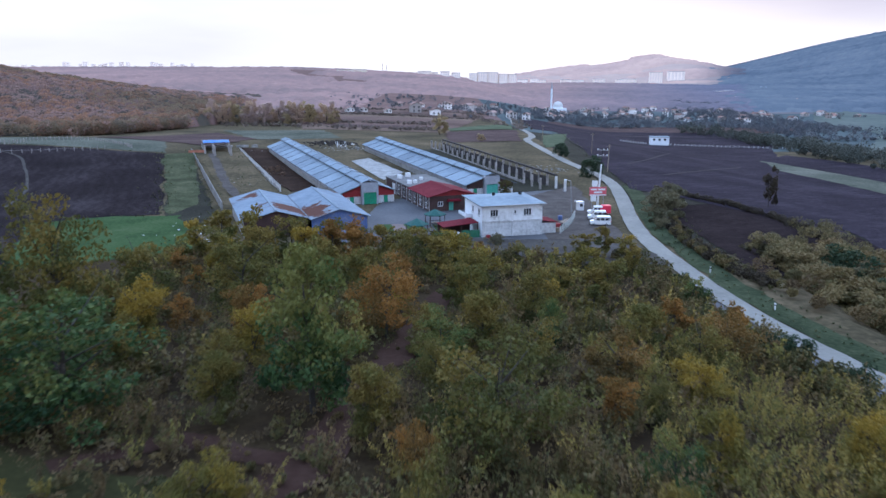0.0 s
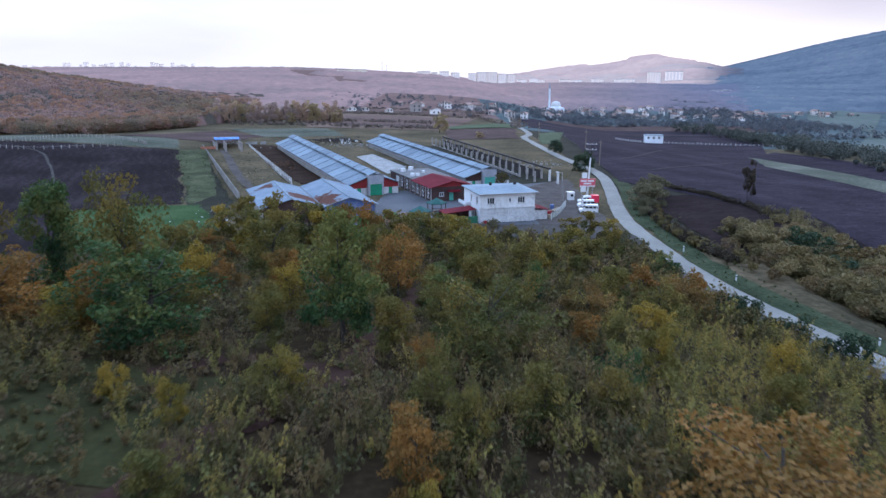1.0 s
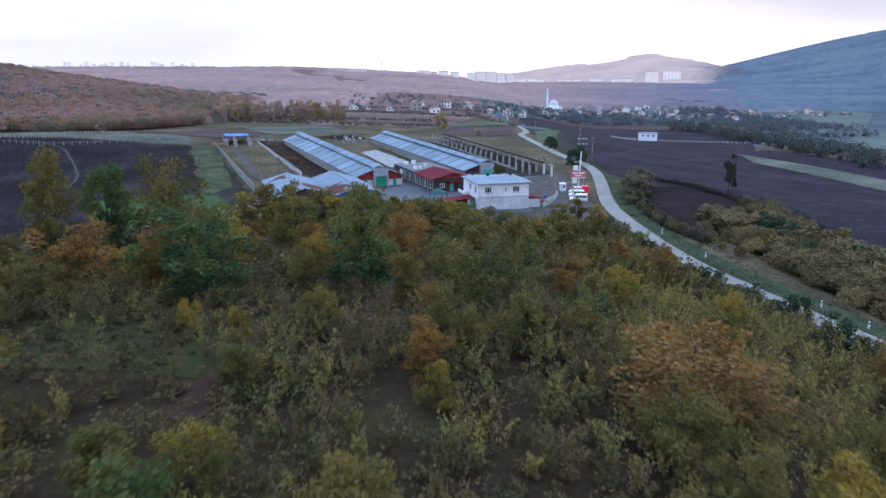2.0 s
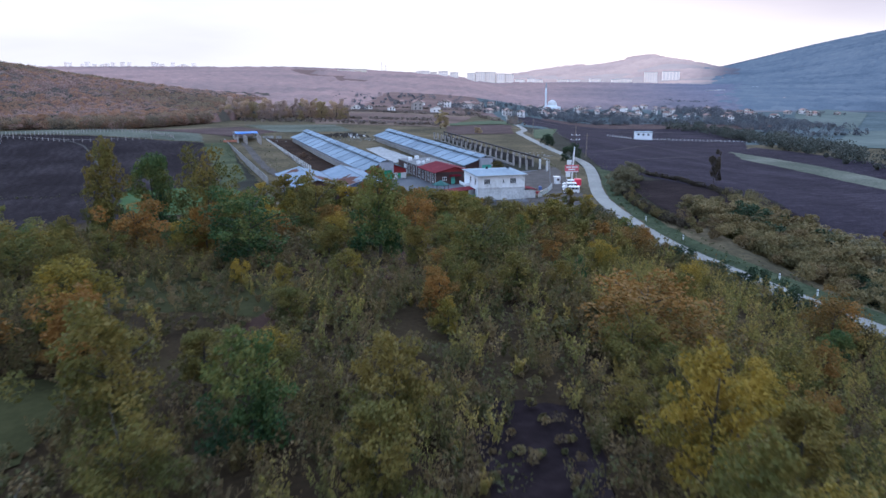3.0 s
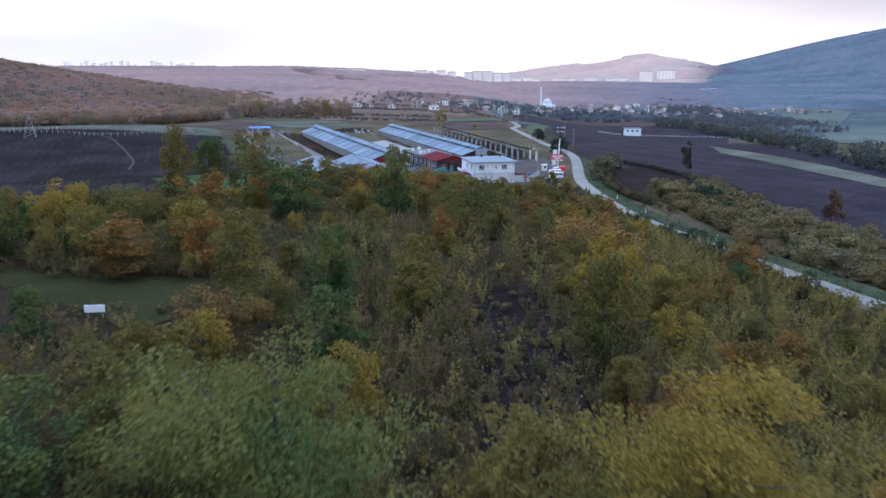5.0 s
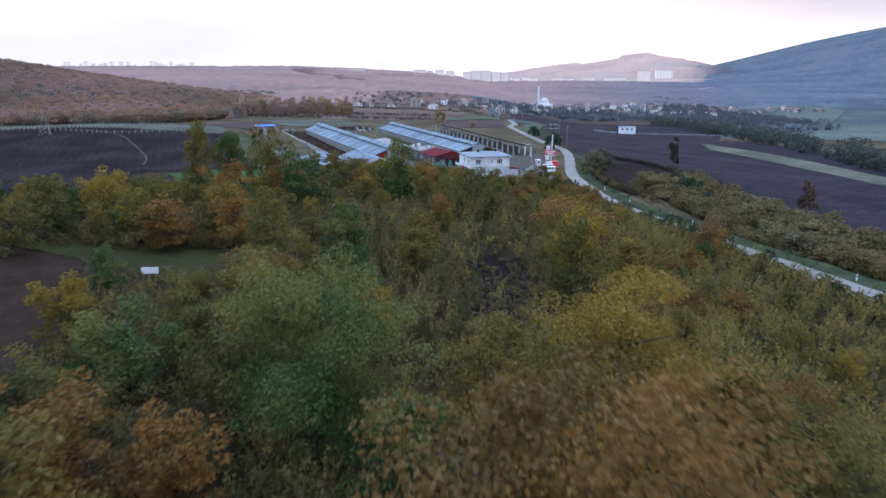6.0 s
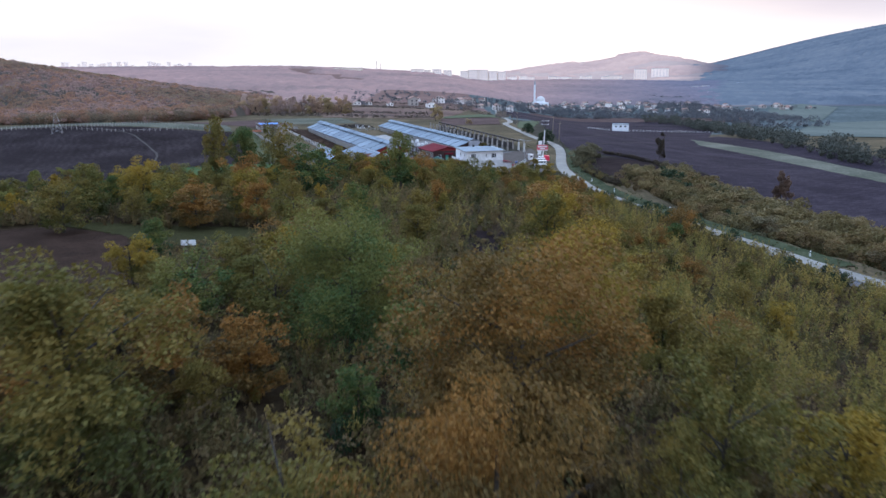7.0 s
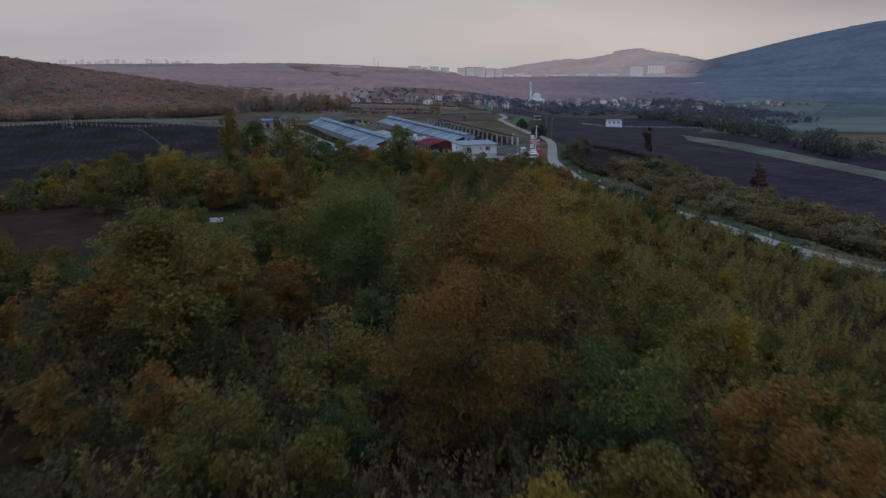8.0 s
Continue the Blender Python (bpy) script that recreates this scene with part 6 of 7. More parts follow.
tufts = []
for (x0, y0), (x1, y1), n in (((-62, 159), (-97, 257), 130), ((-190, 95), (-62, 159), 110), ((-47, 124), (-51, 162), 60), ((-51, 162), (-92, 268), 110), ((47, 106), (50, 165), 60), ((50, 196), (72, 480), 120), ((36, 200), (6, 290), 90), ((-44, 163), (-80, 285), 120), ((-97, 257), (-230, 262), 120)):
    for t in rng.uniform(0, 1, n):
        tufts.append((x0 + (x1 - x0) * t + rng.normal() * 1.8, y0 + (y1 - y0) * t + rng.normal() * 1.8))
clump_stuff("grass_tufts", TUFT, tufts, "rough grass tufts along the field edges", "grass", 0.12, 0.42, 22, 0.1)


# ------------------------------------------------------------------ vehicles, signs and small things of the yard
def van(m, body, label, length=5.4, nose=WHITE_PAINT):
    ob = thing("van", m, label, "van", "parked vans")
    h, w = 2.25, 1.95
    side = [(0, 0.35), (0, 1.05), (0.85, 1.25), (1.55, 2.15), (1.95, h), (length - 0.1, h), (length, 1.9), (length, 0.35)]
    bm = prism(side, -w / 2, w / 2)
    bmesh.ops.bevel(bm, geom=[e for e in bm.edges if abs(e.verts[0].co.y - e.verts[1].co.y) < 1e-4], offset=0.08, segments=2, affect="EDGES")
    shell = part("body", bm, body, ob)
    part("windscreen", prism([(0.9, 1.27), (1.52, 2.1), (1.49, 2.13), (0.87, 1.31)], -0.8, 0.8), DARK_GLASS, shell)
    for s in (-1, 1):
        y0, y1 = sorted((s * w / 2, s * (w / 2 + 0.02)))
        for x0, x1 in ((1.45, 2.25), (2.4, 3.3), (3.45, 4.3), (4.42, length - 0.2)):
            part("side_window", boxes((x0, x1, y0, y1, 1.35, 1.92)), DARK_GLASS, shell)
        for x in (0.95, length - 1.05):
            wb = bmesh.new()
            tube(wb, (x, s * (w / 2 - 0.2), 0.34), (x, s * (w / 2 + 0.03), 0.34), 0.34, 0.34, 14)
            wheel = part("wheel", wb, RUBBER, ob)
            hb = bmesh.new()
            tube(hb, (x, s * (w / 2 + 0.03), 0.34), (x, s * (w / 2 + 0.05), 0.34), 0.19, 0.17, 10)
            part("rim", hb, STEEL, wheel)
        part("headlight", boxes((-0.03, 0.06, s * 0.72 - 0.18, s * 0.72 + 0.18, 0.78, 1.0)), STEEL, shell)
        part("tail_light", boxes((length - 0.02, length + 0.03, s * 0.86 - 0.07, s * 0.86 + 0.07, 0.9, 1.5)), RED_PAINT, shell)
    part("bumper", boxes((-0.1, 0.1, -0.9, 0.9, 0.3, 0.6), bevel=0.05), RUBBER, ob)
    return ob


van(pose(29.8, 146.4, 0.12, 0, 0, -6) @ Matrix.Scale(0.85, 4), WHITE_PAINT, "white passenger van with dark windows parked by the fence", 4.8)
van(pose(30.5, 152.4, 0.12, 0, 0, -4) @ Matrix.Scale(0.85, 4), WHITE_PAINT, "white delivery van parked beside another van", 4.4)
cargo = van(pose(31.5, 157.8, 0.12, 0, 0, -2) @ Matrix.Scale(0.85, 4), WHITE_PAINT, "white delivery van with a red rear body", 5.6)
part("cargo_box", boxes((3.6, 5.72, -1.05, 1.05, 0.5, 2.5), bevel=0.06), RED_PAINT, cargo, "bright red cargo body")
part("emblem", boxes((3.0, 3.58, -1.0, -0.985, 1.0, 1.9)), RED_PAINT, cargo, "red emblem on the side")

cab = thing("site_cabin", pose(30.4, 162.6, 0.12, 0, 0, 14) @ Matrix.Scale(0.8, 4), "small white site cabin with a window by the gate", "cabin")
part("cabin_wall", boxes((0, 1.6, 0, 1.8, 0.0, 2.4), bevel=0.04), WHITE_PAINT, cab)
part("cabin_roof", boxes((-0.5, 1.7, -0.1, 1.9, 2.41, 2.5)), WHITE_PAINT, cab)
part("cabin_window", boxes((0.4, 1.25, -0.03, 0.02, 1.1, 1.9)), DARK_GLASS, cab)


def pole(m, h, r, material, label, category, name):
    ob = thing(name, m, label, category)
    bm = bmesh.new()
    tube(bm, (0, 0, -0.3), (0, 0, h), r, r * 0.6, 10)
    part("shaft", bm, material, ob)
    return ob


mast = pole(pose(35.7, 168.0, 0.05, 0, 3, 14), 9.8, 0.26, WHITE_PAINT, "white tapering power pole with cross arm and lamps", "power pole", "power_pole")
part("top_pole", tube(bmesh.new(), (0, 0, 9.7), (0, 0, 13.2), 0.1, 0.07), RUBBER, mast, "thin dark top pole")
for z in (11.7, 13.0):
    part("cross_arm", boxes((-1.3, 1.3, -0.06, 0.06, z, z + 0.12)), STEEL, mast)
    for x in (-1.2, 0.25, 1.2):
        part("insulator", tube(bmesh.new(), (x, 0, z + 0.12), (x, 0, z + 0.4), 0.13, 0.09), WHITE_PAINT, mast, "white insulator")
lamp_a = pole(pose(28.6, 161.0, 0.05, 0, -4, 14), 7.0, 0.1, STEEL, "thin dark street lamp leaning over the fence", "street lamp", "street_lamp")
part("lamp_arm", tube(bmesh.new(), (0, 0, 7.0), (-1.1, 0, 7.35), 0.05, 0.04), STEEL, lamp_a)
part("lamp_head", boxes((-1.6, -1.0, -0.14, 0.14, 7.3, 7.42), bevel=0.03), WHITE_PAINT, lamp_a)

for x, y, h in ((58.5, 291.0, 8.0), (52.0, 232.0, 8.5), (44.2, 330, 8)):
    wp = pole(pose(x, y, gz(x, y), 0, 1.5, 20), h, 0.13, TIMBER, "weathered timber utility pole beside the road", "utility pole", "utility_pole")
    part("cross_arm", boxes((-0.8, 0.8, -0.06, 0.06, h - 0.7, h - 0.58)), TIMBER, wp)
SIGN_RED = surface("sign_red", [(0.425, 0.066, 0.088), (0.476, 0.088, 0.11), (0.51, 0.11, 0.132)], 0.5, 3.0, rough=0.5, bump=0)
sign = thing("roadside_sign", pose(33.2, 165.2, 0.05, 0, 0, 4), "red and white farm sign board on a post", "sign")
for x in (0.6, 3.3):
    part("sign_post", tube(bmesh.new(), (x, 0.1, -0.3), (x, 0.1, 4.0), 0.07, 0.07), STEEL, sign)
board = part("sign_board", boxes((0, 3.9, -0.04, 0.04, 3.0, 5.0)), SIGN_RED, sign, "red sign board")
part("band", boxes((0.05, 3.85, -0.06, -0.043, 3.05, 3.3)), WHITE_PAINT, board)
for z, x0, x1 in ((4.25, 0.3, 1.7), (4.25, 1.95, 3.55), (3.6, 1.0, 2.9)):
    part("lettering_bar", boxes((x0, x1, -0.06, -0.043, z, z + 0.38)), WHITE_PAINT, board, "white bar of lettering")
for z, x in ((5.1, 0.5), (1.7, 0.3)):
    part("round_panel", boxes((x, x + 1.3, -0.05, 0.05, z, z + 1.35), bevel=0.04), WHITE_PAINT, sign, "white emblem panel")


for x, y in ((48.1, 63.4), (49.6, 55.2), (58.4, 23.3), (42.4, 89.7), (40.6, 108.0)):
    mk = thing("marker_post", pose(x, y, gz(x, y), 0, 0, 20), "short white marker post beside the road", "post", "roadside markers")
    part("shaft", boxes((-0.09, 0.09, -0.09, 0.09, -0.2, 1.0), bevel=0.02), WHITE_PAINT, mk)
    part("cap", boxes((-0.1, 0.1, -0.1, 0.1, 0.72, 0.86)), RUBBER, mk, "dark band")


def gazebo(m, label):
    ob = thing("gazebo", m, label, "gazebo", "gazebos")
    bm = bmesh.new()
    ring = [bm.verts.new((2.3 * math.cos(math.pi * i / 3), 2.3 * math.sin(math.pi * i / 3), 2.3)) for i in range(6)]
    up = [bm.verts.new((v.co.x, v.co.y, 2.42)) for v in ring]
    tip = bm.verts.new((0, 0, 3.5))
    bm.faces.new(ring[::-1])
    for i in range(6):
        bm.faces.new((ring[i], ring[(i + 1) % 6], up[(i + 1) % 6], up[i]))
        bm.faces.new((up[i], up[(i + 1) % 6], tip))
    part("roof", bm, GAZEBO_GREEN, ob, "dark green pyramid roof")
    for i in range(6):
        a = math.pi * i / 3
        part("post", tube(bmesh.new(), (1.95 * math.cos(a), 1.95 * math.sin(a), 0), (1.95 * math.cos(a), 1.95 * math.sin(a), 2.3), 0.08, 0.08), DARK_WOOD, ob)
        if i < 5:
            b = a + math.pi / 3
            part("rail", tube(bmesh.new(), (1.95 * math.cos(a), 1.95 * math.sin(a), 0.8), (1.95 * math.cos(b), 1.95 * math.sin(b), 0.8), 0.05, 0.05, 6), DARK_WOOD, ob)
    part("table", boxes((-0.7, 0.7, -0.45, 0.45, 0.68, 0.75), (-0.1, 0.1, -0.1, 0.1, 0, 0.68)), TIMBER, ob)
    return ob


PATH_RED = surface("faded_red_paving", [(0.10, 0.07, 0.065), (0.13, 0.09, 0.082), (0.16, 0.115, 0.105)], 0.6, 4.0)
GAZEBO_GREEN = surface("dark_green_felt", [(0.012, 0.05, 0.045), (0.018, 0.07, 0.06), (0.026, 0.085, 0.075)], 0.6, 3.0, rough=0.8)
gazebo(pose(-1.6, 145.5, 0.15), "hexagonal timber gazebo with dark green roof")
gazebo(pose(-4.9, 135.6, 0.15), "low timber gazebo with teal green roof on the lawn")
field("garden_path", [(-9.4, 139.5), (-6.4, 139.5), (-8.2, 147), (-10.6, 147)], PATH_RED, "reddish paved garden path across the lawn", 0.2, 6, 0.1)


def fence(points, material, label, height, gap, rails=2, name="fence", wide=0.05, post=None):
    """Posts along a line with rails between them, all standing on the land."""
    ob = thing(name, Matrix.Identity(4), label, "fence", "fences")
    line = smooth_line(points, gap)
    prev = None
    for p in line:
        z = gz(p[0], p[1])
        part("post", boxes((p[0] - wide, p[0] + wide, p[1] - wide, p[1] + wide, z - 0.2, z + height)), post or material, ob)
        if prev is not None and rails:
            for r in range(rails):
                f = (r + 0.8) / (rails + 0.2) * height
                part("rail", tube(bmesh.new(), (prev[0], prev[1], prev[2] + f), (p[0], p[1], z + f), 0.03, 0.03, 4), material, ob)
        prev = (p[0], p[1], z)
    return ob


FENCE_GREEN = surface("green_mesh_fence", [(0.02, 0.09, 0.05), (0.03, 0.12, 0.07), (0.05, 0.15, 0.09)], 0.6, 3.0)
fence([(22.4, 137.4), (25.6, 146.0), (28.0, 154.0)], FENCE_GREEN, "pale posts with green rails along the yard entrance", 1.6, 1.5, 4, wide=0.09, post=POST_WHITE)
screen = thing("board_screen", pose(-1.6, 131.6, 0.1, 0, 0, 15), "dark green board screen beside the house", "screen")
for k in range(5):
    part("panel", boxes((k * 1.75, k * 1.75 + 1.7, 0, 0.06, 0, 1.7)), FENCE_GREEN, screen) if k != 2 else part("gate_board", boxes((k * 1.75 + 0.2, k * 1.75 + 1.2, -0.5, -0.42, 0, 1.6)), WHITE_PAINT, screen, "leaning white board")
pallets = thing("timber_stack", pose(25.0, 147.5, 0.12, 0, 0, 60), "leaning stack of pale planks", "planks")
for k in range(6):
    part("plank", boxes((0, 4.2, k * 0.22, k * 0.22 + 0.19, 0.05 + 0.05 * k, 0.1 + 0.05 * k)), TIMBER, pallets)
for i, (x, y, s, mt) in enumerate(((22.8, 143.0, 0.9, RED_BOARD), (23.6, 144.4, 0.7, DARK_WOOD), (22.2, 139.4, 0.8, TIMBER), (24.6, 151.8, 0.8, BLUE_SHEET), (9.6, 133.5, 0.6, WHITE_PAINT), (8.4, 133.2, 0.7, RED_BOARD))):
    bm = boxes((-s / 2, s / 2, -s / 2, s / 2, 0, s * 1.2), bevel=0.05)
    c = thing("crate", pose(x, y, 0.1, 0, 0, 30 * i), "worn farm crate standing in the yard", "crate", "crates")
    part("crate_body", bm, mt, c)


def rubble(x, y, n, spread, label, material, size=0.6, tall=1.0):
    r = np.random.default_rng(int(abs(x) * 7 + y))
    bm = bmesh.new()
    for _ in range(n):
        a, b = r.normal(size=2) * spread
        s = size * r.uniform(0.3, 1.3)
        h = max(0.0, 1 - (a * a + b * b) / (spread * spread * 3)) * spread * 0.18
        box(bm, x + a - s, x + a + s * r.uniform(0.4, 1), y + b - s * 0.7, y + b + s * 0.7, gz(x + a, y + b) - 0.1, gz(x + a, y + b) + (h + s * r.uniform(0.3, 1)) * tall)
    return tagged(part("rubble", bm, material), label, "rubble", kind="stuff")


rubble(-46, 309, 130, 6, "dark heap of earth and building rubble", DIRT_DARK, 0.5)
rubble(-38, 292, 90, 6, "pale broken blocks behind the shed", CONCRETE, 0.3, 0.25)
rubble(30, 232, 70, 6, "scattered pale stones on the grass", CONCRETE, 0.3, 0.25)
rubble(-44, 308, 30, 4, "pale scraps on the rubble heap", WHITE_PAINT, 0.35, 1.4)
rubble(-58, 205, 40, 9, "scraps and broken blocks strewn in the paddock", CONCRETE, 0.2, 0.12)
rubble(-50, 137, 26, 5, "white plastic scraps strewn on the verge", WHITE_PAINT, 0.17, 0.25)
rubble(-52, 150, 18, 4, "white plastic scraps strewn on the verge", WHITE_PAINT, 0.17, 0.25)
fence([(-200, 258), (-172, 258), (-154, 260), (-150.6, 272.7), (-143, 282), (-132.5, 283), (-118, 272), (-112, 266)], POST_GREY, "long row of grey picket posts on the field crest", 1.5, 1.5, 1, wide=0.1)
fence([(-215, 256), (-180, 250), (-145, 242), (-128, 250), (-118, 258)], POST_GREY, "second row of grey posts beyond the pasture", 1.4, 2.4, 1, wide=0.09)
sheet = thing("white_board", pose(-31.6, -6.6, 0, 0, 0, 5), "white panel lying on low legs in the grass", "panel")
sheet.matrix_world = pose(-31.6, -6.6, gz(-31.6, -6.6), 0, 0, 5)
part("panel", boxes((-0.85, 0.85, -0.04, 0.04, 0.5, 1.15), bevel=0.01), WHITE_PAINT, sheet)
for x in (-0.6, 0.6):
    part("leg", boxes((x - 0.04, x + 0.04, -0.04, 0.04, 0.0, 0.5)), TIMBER, sheet)


def lattice_pylon(x, y, h):
    ob = thing("lattice_pylon", pose(x, y, gz(x, y), 0, 0, 20), "grey steel lattice power pylon", "pylon")
    legs = [(-1, -1), (1, -1), (1, 1), (-1, 1)]
    for a, b in legs:
        part("leg", tube(bmesh.new(), (a * 2.2, b * 2.2, -0.3), (a * 0.3, b * 0.3, h), 0.05, 0.04, 5), POST_GREY, ob)
    for k in range(5):
        f, g = k / 5, (k + 1) / 5
        for i in range(4):
            (a, b), (c, d) = legs[i], legs[(i + 1) % 4]
            r0, r1 = 2.2 - 1.9 * f, 2.2 - 1.9 * g
            part("brace", tube(bmesh.new(), (a * r0, b * r0, h * f), (c * r1, d * r1, h * g), 0.025, 0.025, 4), STEEL, ob)
    return ob


lattice_pylon(-168, 236, 9)


# ------------------------------------------------------------------ the village and the far town
def house(x, y, w, d, h, turn, roof_mat, wall_mat, label, floor=None, storeys=1):
    ob = thing("village_house", pose(x, y, gz(x, y) if floor is None else floor, 0, 0, turn), label, "house", "village houses")
    part("wall", boxes((-w / 2, w / 2, -d / 2, d / 2, -1.0, h)), wall_mat, ob)
    for s in (-1, 1):
        part("roof", prism([(s * (w / 2 + 0.5), h - 0.2), (0, h + w * 0.24), (0, h + w * 0.24 + 0.15), (s * (w / 2 + 0.5), h)], -d / 2 - 0.5, d / 2 + 0.5), roof_mat, ob)
    part("gable", prism([(-w / 2, h), (w / 2, h), (0, h + w * 0.23)], -d / 2, d / 2), wall_mat, ob)
    for s in range(storeys):
        for k in (-0.28, 0.22):
            part("window", boxes((k * w - 0.5, k * w + 0.7, -d / 2 - 0.04, -d / 2 + 0.02, 1.0 + 2.9 * s, 2.4 + 2.9 * s)), DARK_GLASS, ob)
    return ob


TILE = surface("faded_roof_tiles", [(0.15, 0.085, 0.07), (0.22, 0.12, 0.095), (0.3, 0.2, 0.165)], 0.4, 2.0, by_object=0.4)
HOUSE_WALL = surface("village_plaster", [(0.325, 0.286, 0.266), (0.5, 0.455, 0.434), (0.775, 0.741, 0.728)], 0.3, 2.0, by_object=0.6)
vr = np.random.default_rng(31)
built = []
clusters = [(150, 895, 34, 26, 20), (200, 822, 15, 12, 12), (14, 690, 20, 14, 11), (54, 628, 7, 10, 4), (95, 760, 16, 20, 5), (268, 800, 26, 24, 10), (340, 818, 13, 12, 9), (425, 840, 16, 14, 7), (300, 880, 30, 30, 8), (236, 930, 24, 24, 8), (560, 1250, 40, 50, 4), (640, 1480, 40, 40, 4)]
for cx, cy, sx, sy, n in clusters:
    made = 0
    while made < n:
        x, y = cx + vr.normal() * sx, cy + vr.normal() * sy
        if any((x - a) ** 2 + (y - b) ** 2 < 80 for a, b in built):
            continue
        st = 1 + int(vr.uniform() < 0.5)
        house(x, y, vr.uniform(4.6, 7), vr.uniform(5, 8), 2.4 * st + 0.2, vr.uniform(-60, 60), TILE, HOUSE_WALL, "pale rendered village house with a tiled roof", None, st)
        built.append((x, y))
        made += 1
for x, y, w, d, h, st in ((-22, 594, 8, 7, 6.5, 2), (-6, 570, 7, 6, 4.0, 1), (-72, 578, 7, 5, 2.4, 1), (-62, 581, 6, 5, 2.4, 1), (-42, 570, 5, 5, 2.6, 1)):
    house(x, y, w, d, h, 20, TILE, HOUSE_WALL, "pale village house among the fields", None, st)
garden = [(a + vr.normal() * 6, b - 2 + vr.normal() * 6) for a, b in built for _ in range(2)]
clump_stuff("garden_trees", VALE_LEAF, garden, "dull green garden trees between the village houses", "trees", 2.5, 5.5, 70, 0.45)
fh = thing("farmstead", pose(146, 497, gz(146, 497), 0, 0, -8), "white flat-roofed house alone in the ploughed fields", "house")
part("wall", boxes((-7, 5, -4, 4, -1, 5.6)), WHITE_WALL, fh)
part("lower_wing", boxes((-7.0, -4.0, -5.2, -4.01, -1, 3.2)), WHITE_WALL, fh)
part("roof", boxes((-7.3, 5.3, -4.3, 4.3, 5.61, 5.9)), PALE_ROOF, fh)
for x in (-5.5, -2.0, 1.5):
    part("window", boxes((x, x + 1.4, -4.05, -3.95, 3.4, 4.7)), DARK_GLASS, fh)
fence([(120, 500), (136, 496)], POST_WHITE, "pale garden wall posts by the lone house", 1.4, 1.6, 2, wide=0.2)
fence([(152, 494), (185, 470), (215, 455)], POST_WHITE, "pale field fence running from the lone house", 1.3, 2.6, 2, wide=0.15)


def mosque(x, y):
    z = gz(x, y) - 1
    ob = thing("mosque", pose(x, y, z, 0, 0, 15), "white village mosque with dome and slender minaret", "mosque")
    part("prayer_hall", boxes((-8, 8, -8, 8, -2, 7.5), bevel=0.2), WHITE_WALL, ob)
    part("drum", tube(bmesh.new(), (0, 0, 7.5), (0, 0, 9.3), 6.2, 6.0, 20), WHITE_WALL, ob)
    bm = bmesh.new()
    bmesh.ops.create_uvsphere(bm, u_segments=24, v_segments=12, radius=6.0)
    bmesh.ops.translate(bm, vec=(0, 0, 9.3), verts=bm.verts)
    part("dome", bm, POST_WHITE, ob, "white dome")
    for k in (-5, 0, 5):
        part("window", boxes((k - 0.7, k + 0.7, -8.08, -7.95, 2.5, 5.2)), DARK_GLASS, ob)
    mn = part("minaret", tube(bmesh.new(), (-9.5, -2, -2), (-9.5, -2, 30), 1.35, 1.0, 14), WHITE_WALL, ob, "slender white minaret")
    part("gallery", tube(bmesh.new(), (-9.5, -2, 23.2), (-9.5, -2, 24.3), 1.2, 1.9, 14), WHITE_WALL, mn)
    part("spire", tube(bmesh.new(), (-9.5, -2, 30), (-9.5, -2, 38), 1.2, 0.05, 14), GREY_SHEET, mn)
    return ob


mosque(137, 893)


def block(x, y, w, d, h, base, turn, wall, label, group, cols, rows):
    ob = thing("apartment_block", pose(x, y, base, 0, 0, turn), label, "apartment block", group)
    part("wall", boxes((-w / 2, w / 2, -d / 2, d / 2, -12, h)), wall, ob)
    part("roof", boxes((-w / 2 - 0.4, w / 2 + 0.4, -d / 2 - 0.4, d / 2 + 0.4, h + 0.01, h + 0.9)), GREY_SHEET, ob)
    for i in range(cols):
        for j in range(rows):
            cx, cz = -w / 2 + w * (i + 0.5) / cols, h * (j + 0.5) / rows
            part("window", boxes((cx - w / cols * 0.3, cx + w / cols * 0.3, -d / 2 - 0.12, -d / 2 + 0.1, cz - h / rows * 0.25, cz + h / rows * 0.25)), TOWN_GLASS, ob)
    return ob


# haze put into the colours: panes almost as pale as the walls
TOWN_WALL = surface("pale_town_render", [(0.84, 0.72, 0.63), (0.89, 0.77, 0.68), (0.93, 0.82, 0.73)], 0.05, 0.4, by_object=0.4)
TOWN_GLASS = surface("hazed_town_window", [(0.6, 0.52, 0.49), (0.66, 0.58, 0.55), (0.7, 0.62, 0.59)], 0.3, 1.0, rough=0.3)


def ray_ground(px, dist):
    """Sideways place of a town building that stands dist metres ahead, by its bearing."""
    return (px - 784) / 1305 * dist * 1.013


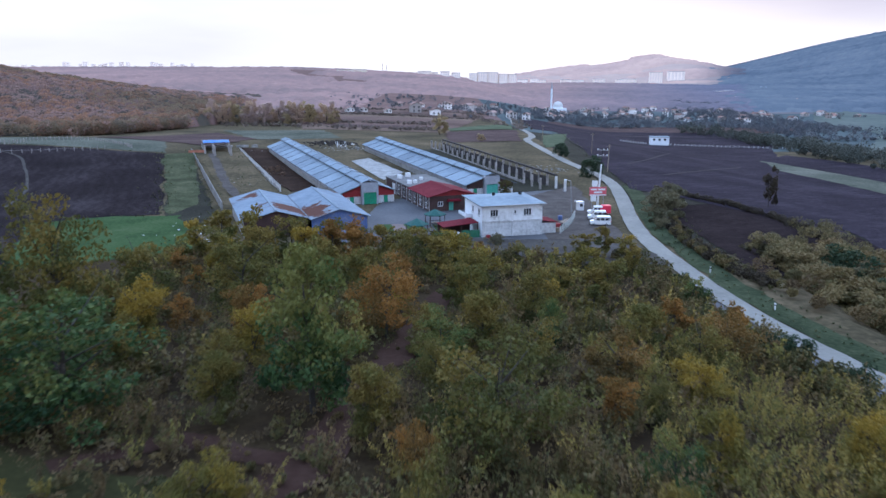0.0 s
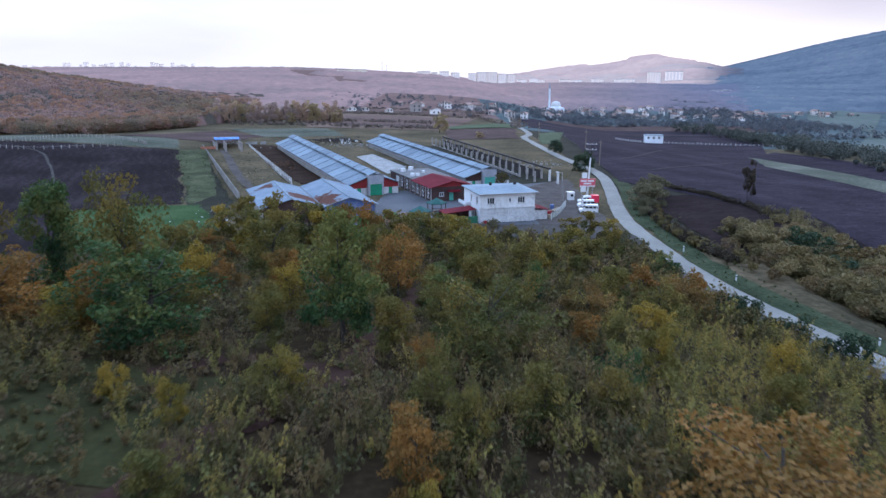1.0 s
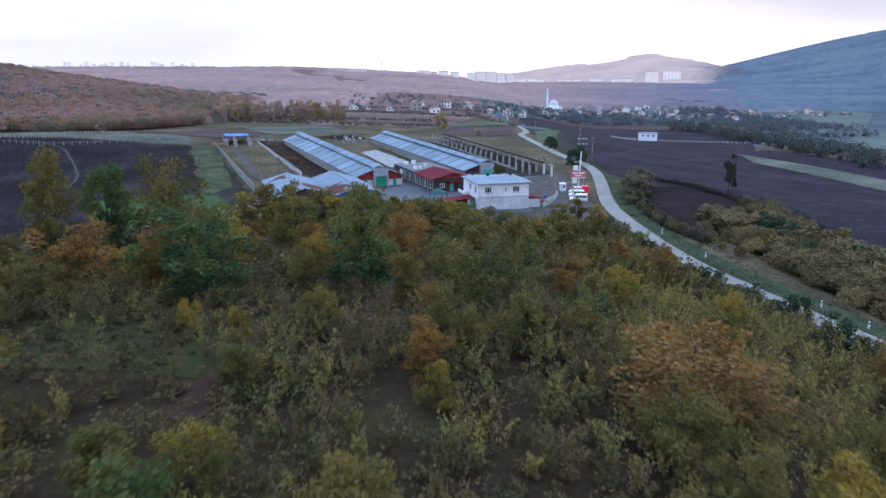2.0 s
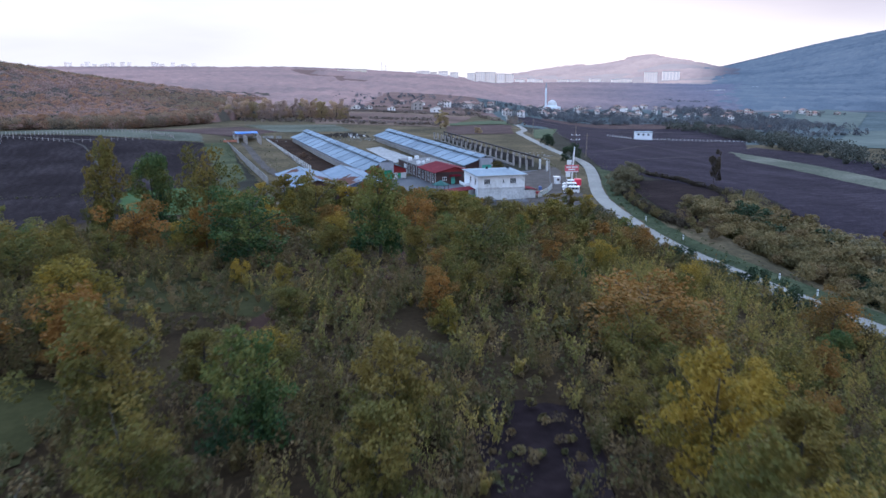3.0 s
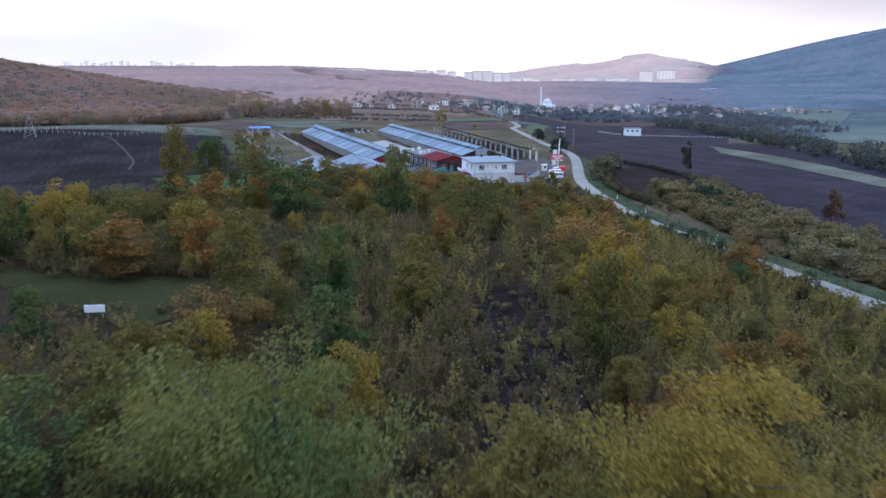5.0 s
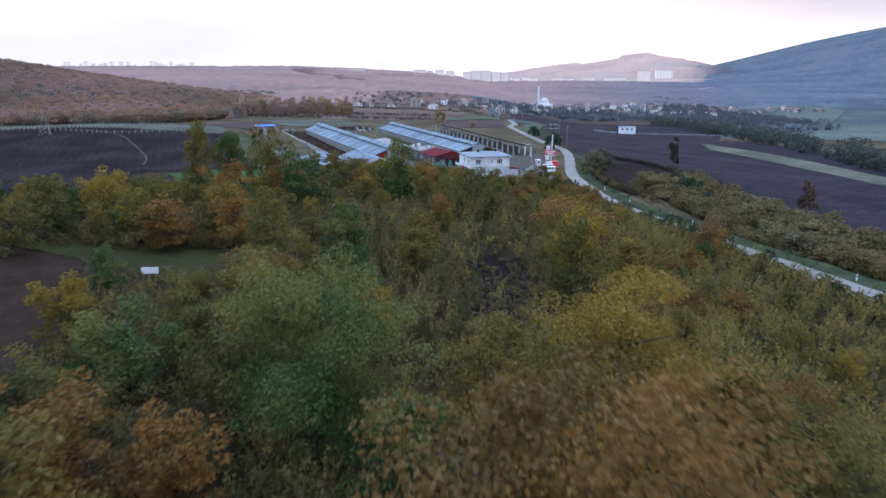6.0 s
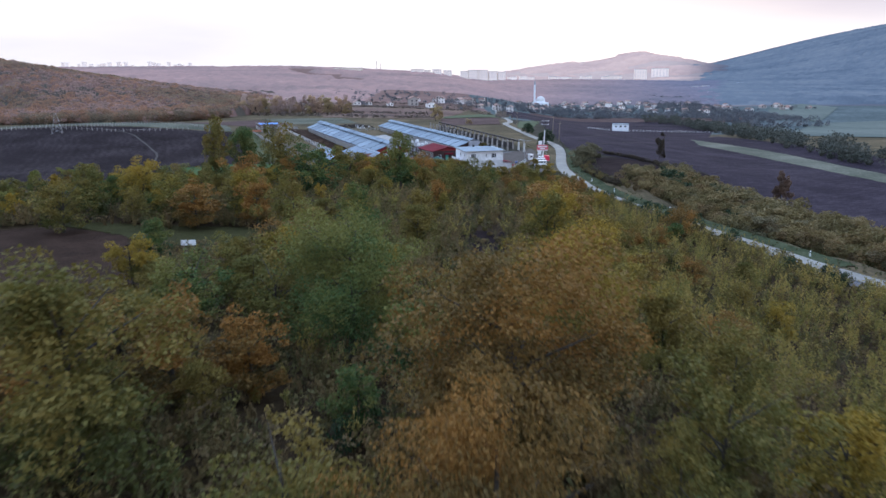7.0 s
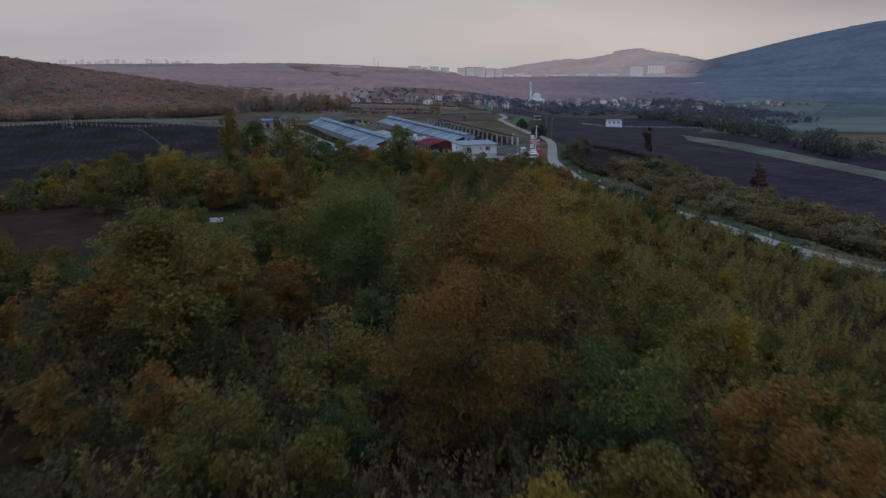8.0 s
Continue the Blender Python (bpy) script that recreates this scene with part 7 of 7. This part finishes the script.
for px, w, h, base in ((752, 34, 26, 10), (770, 16, 22, 11), (787, 24, 24, 11), (806, 22, 20, 12), (836, 20, 18, 12), (852, 26, 22, 11), (870, 28, 22, 11), (888, 24, 18, 11), (904, 22, 18, 10)):
    block(ray_ground(px, 2000), 2000 + 0.3 * (px - 750), w, 14, h, base, 6, TOWN_WALL, "pale apartment block at the edge of the distant town", "town apartment blocks", 4, 5)
for x, y, w, h in ((757, 2690, 44, 38), (868, 2818, 62, 32)):
    block(x, y, w, 20, h, gz(x, y), -10, TOWN_WALL, "tall white apartment block below the hill", "town apartment blocks", 5, 8)
for x, y, w, h in ((424, 2620, 30, 11), (470, 2650, 44, 9), (557, 2695, 40, 13), (640, 2740, 26, 10), (676, 2760, 60, 12), (330, 2560, 36, 10), (300, 2480, 24, 14), (262, 2480, 30, 12), (560, 1530, 12, 6), (585, 1540, 16, 7), (806, 1900, 14, 6)):
    block(x, y, w, 14, h, gz(x, y), 8, TOWN_WALL, "low white building below the distant hill", "town apartment blocks", 4, 2)
CREAM = surface("cream_render", [(0.56, 0.48, 0.36), (0.64, 0.55, 0.42), (0.70, 0.61, 0.48)], 0.05, 0.4)
block(ray_ground(629, 1890), 1890, 74, 26, 20, 20, 4, CREAM, "large cream institutional building on the wooded ridge", "town apartment blocks", 10, 4)
tr = np.random.default_rng(5)
towers = [(px, 0) for px in (20, 34, 60, 72, 84, 110, 135, 142, 150, 170, 178, 192, 205, 212, 222, 236, 250, 262, 286, 293, 300, 308, 316, 324, 332, 340, 348, 356, 500, 512, 522, 534, 545, 556)]
for px, _ in towers:
    d = 3700 + tr.uniform(-150, 200)
    tall = tr.uniform(18, 42) if px < 400 else tr.uniform(8, 20)
    block(ray_ground(px + tr.uniform(-4, 4), d), d, tr.uniform(11, 20), 14, tall + 10, 34, tr.uniform(-15, 15), TOWN_WALL, "pale tower block on the hazy skyline", "skyline tower blocks", 3, 7)

for px, h in ((681, 36), (688, 27)):
    x = ray_ground(px, 2500)
    mast_ob = thing("radio_mast", pose(x, 2500, gz(x, 2500)), "slender grey radio mast on the wooded ridge", "mast", "radio masts")
    part("pole", tube(bmesh.new(), (0, 0, -1), (0, 0, h), 0.8, 0.45, 8), STEEL, mast_ob)
    for z in (h * 0.7, h * 0.9):
        part("platform", tube(bmesh.new(), (0, 0, z), (0, 0, z + 0.6), 1.5, 1.5, 8), GREY_SHEET, mast_ob)
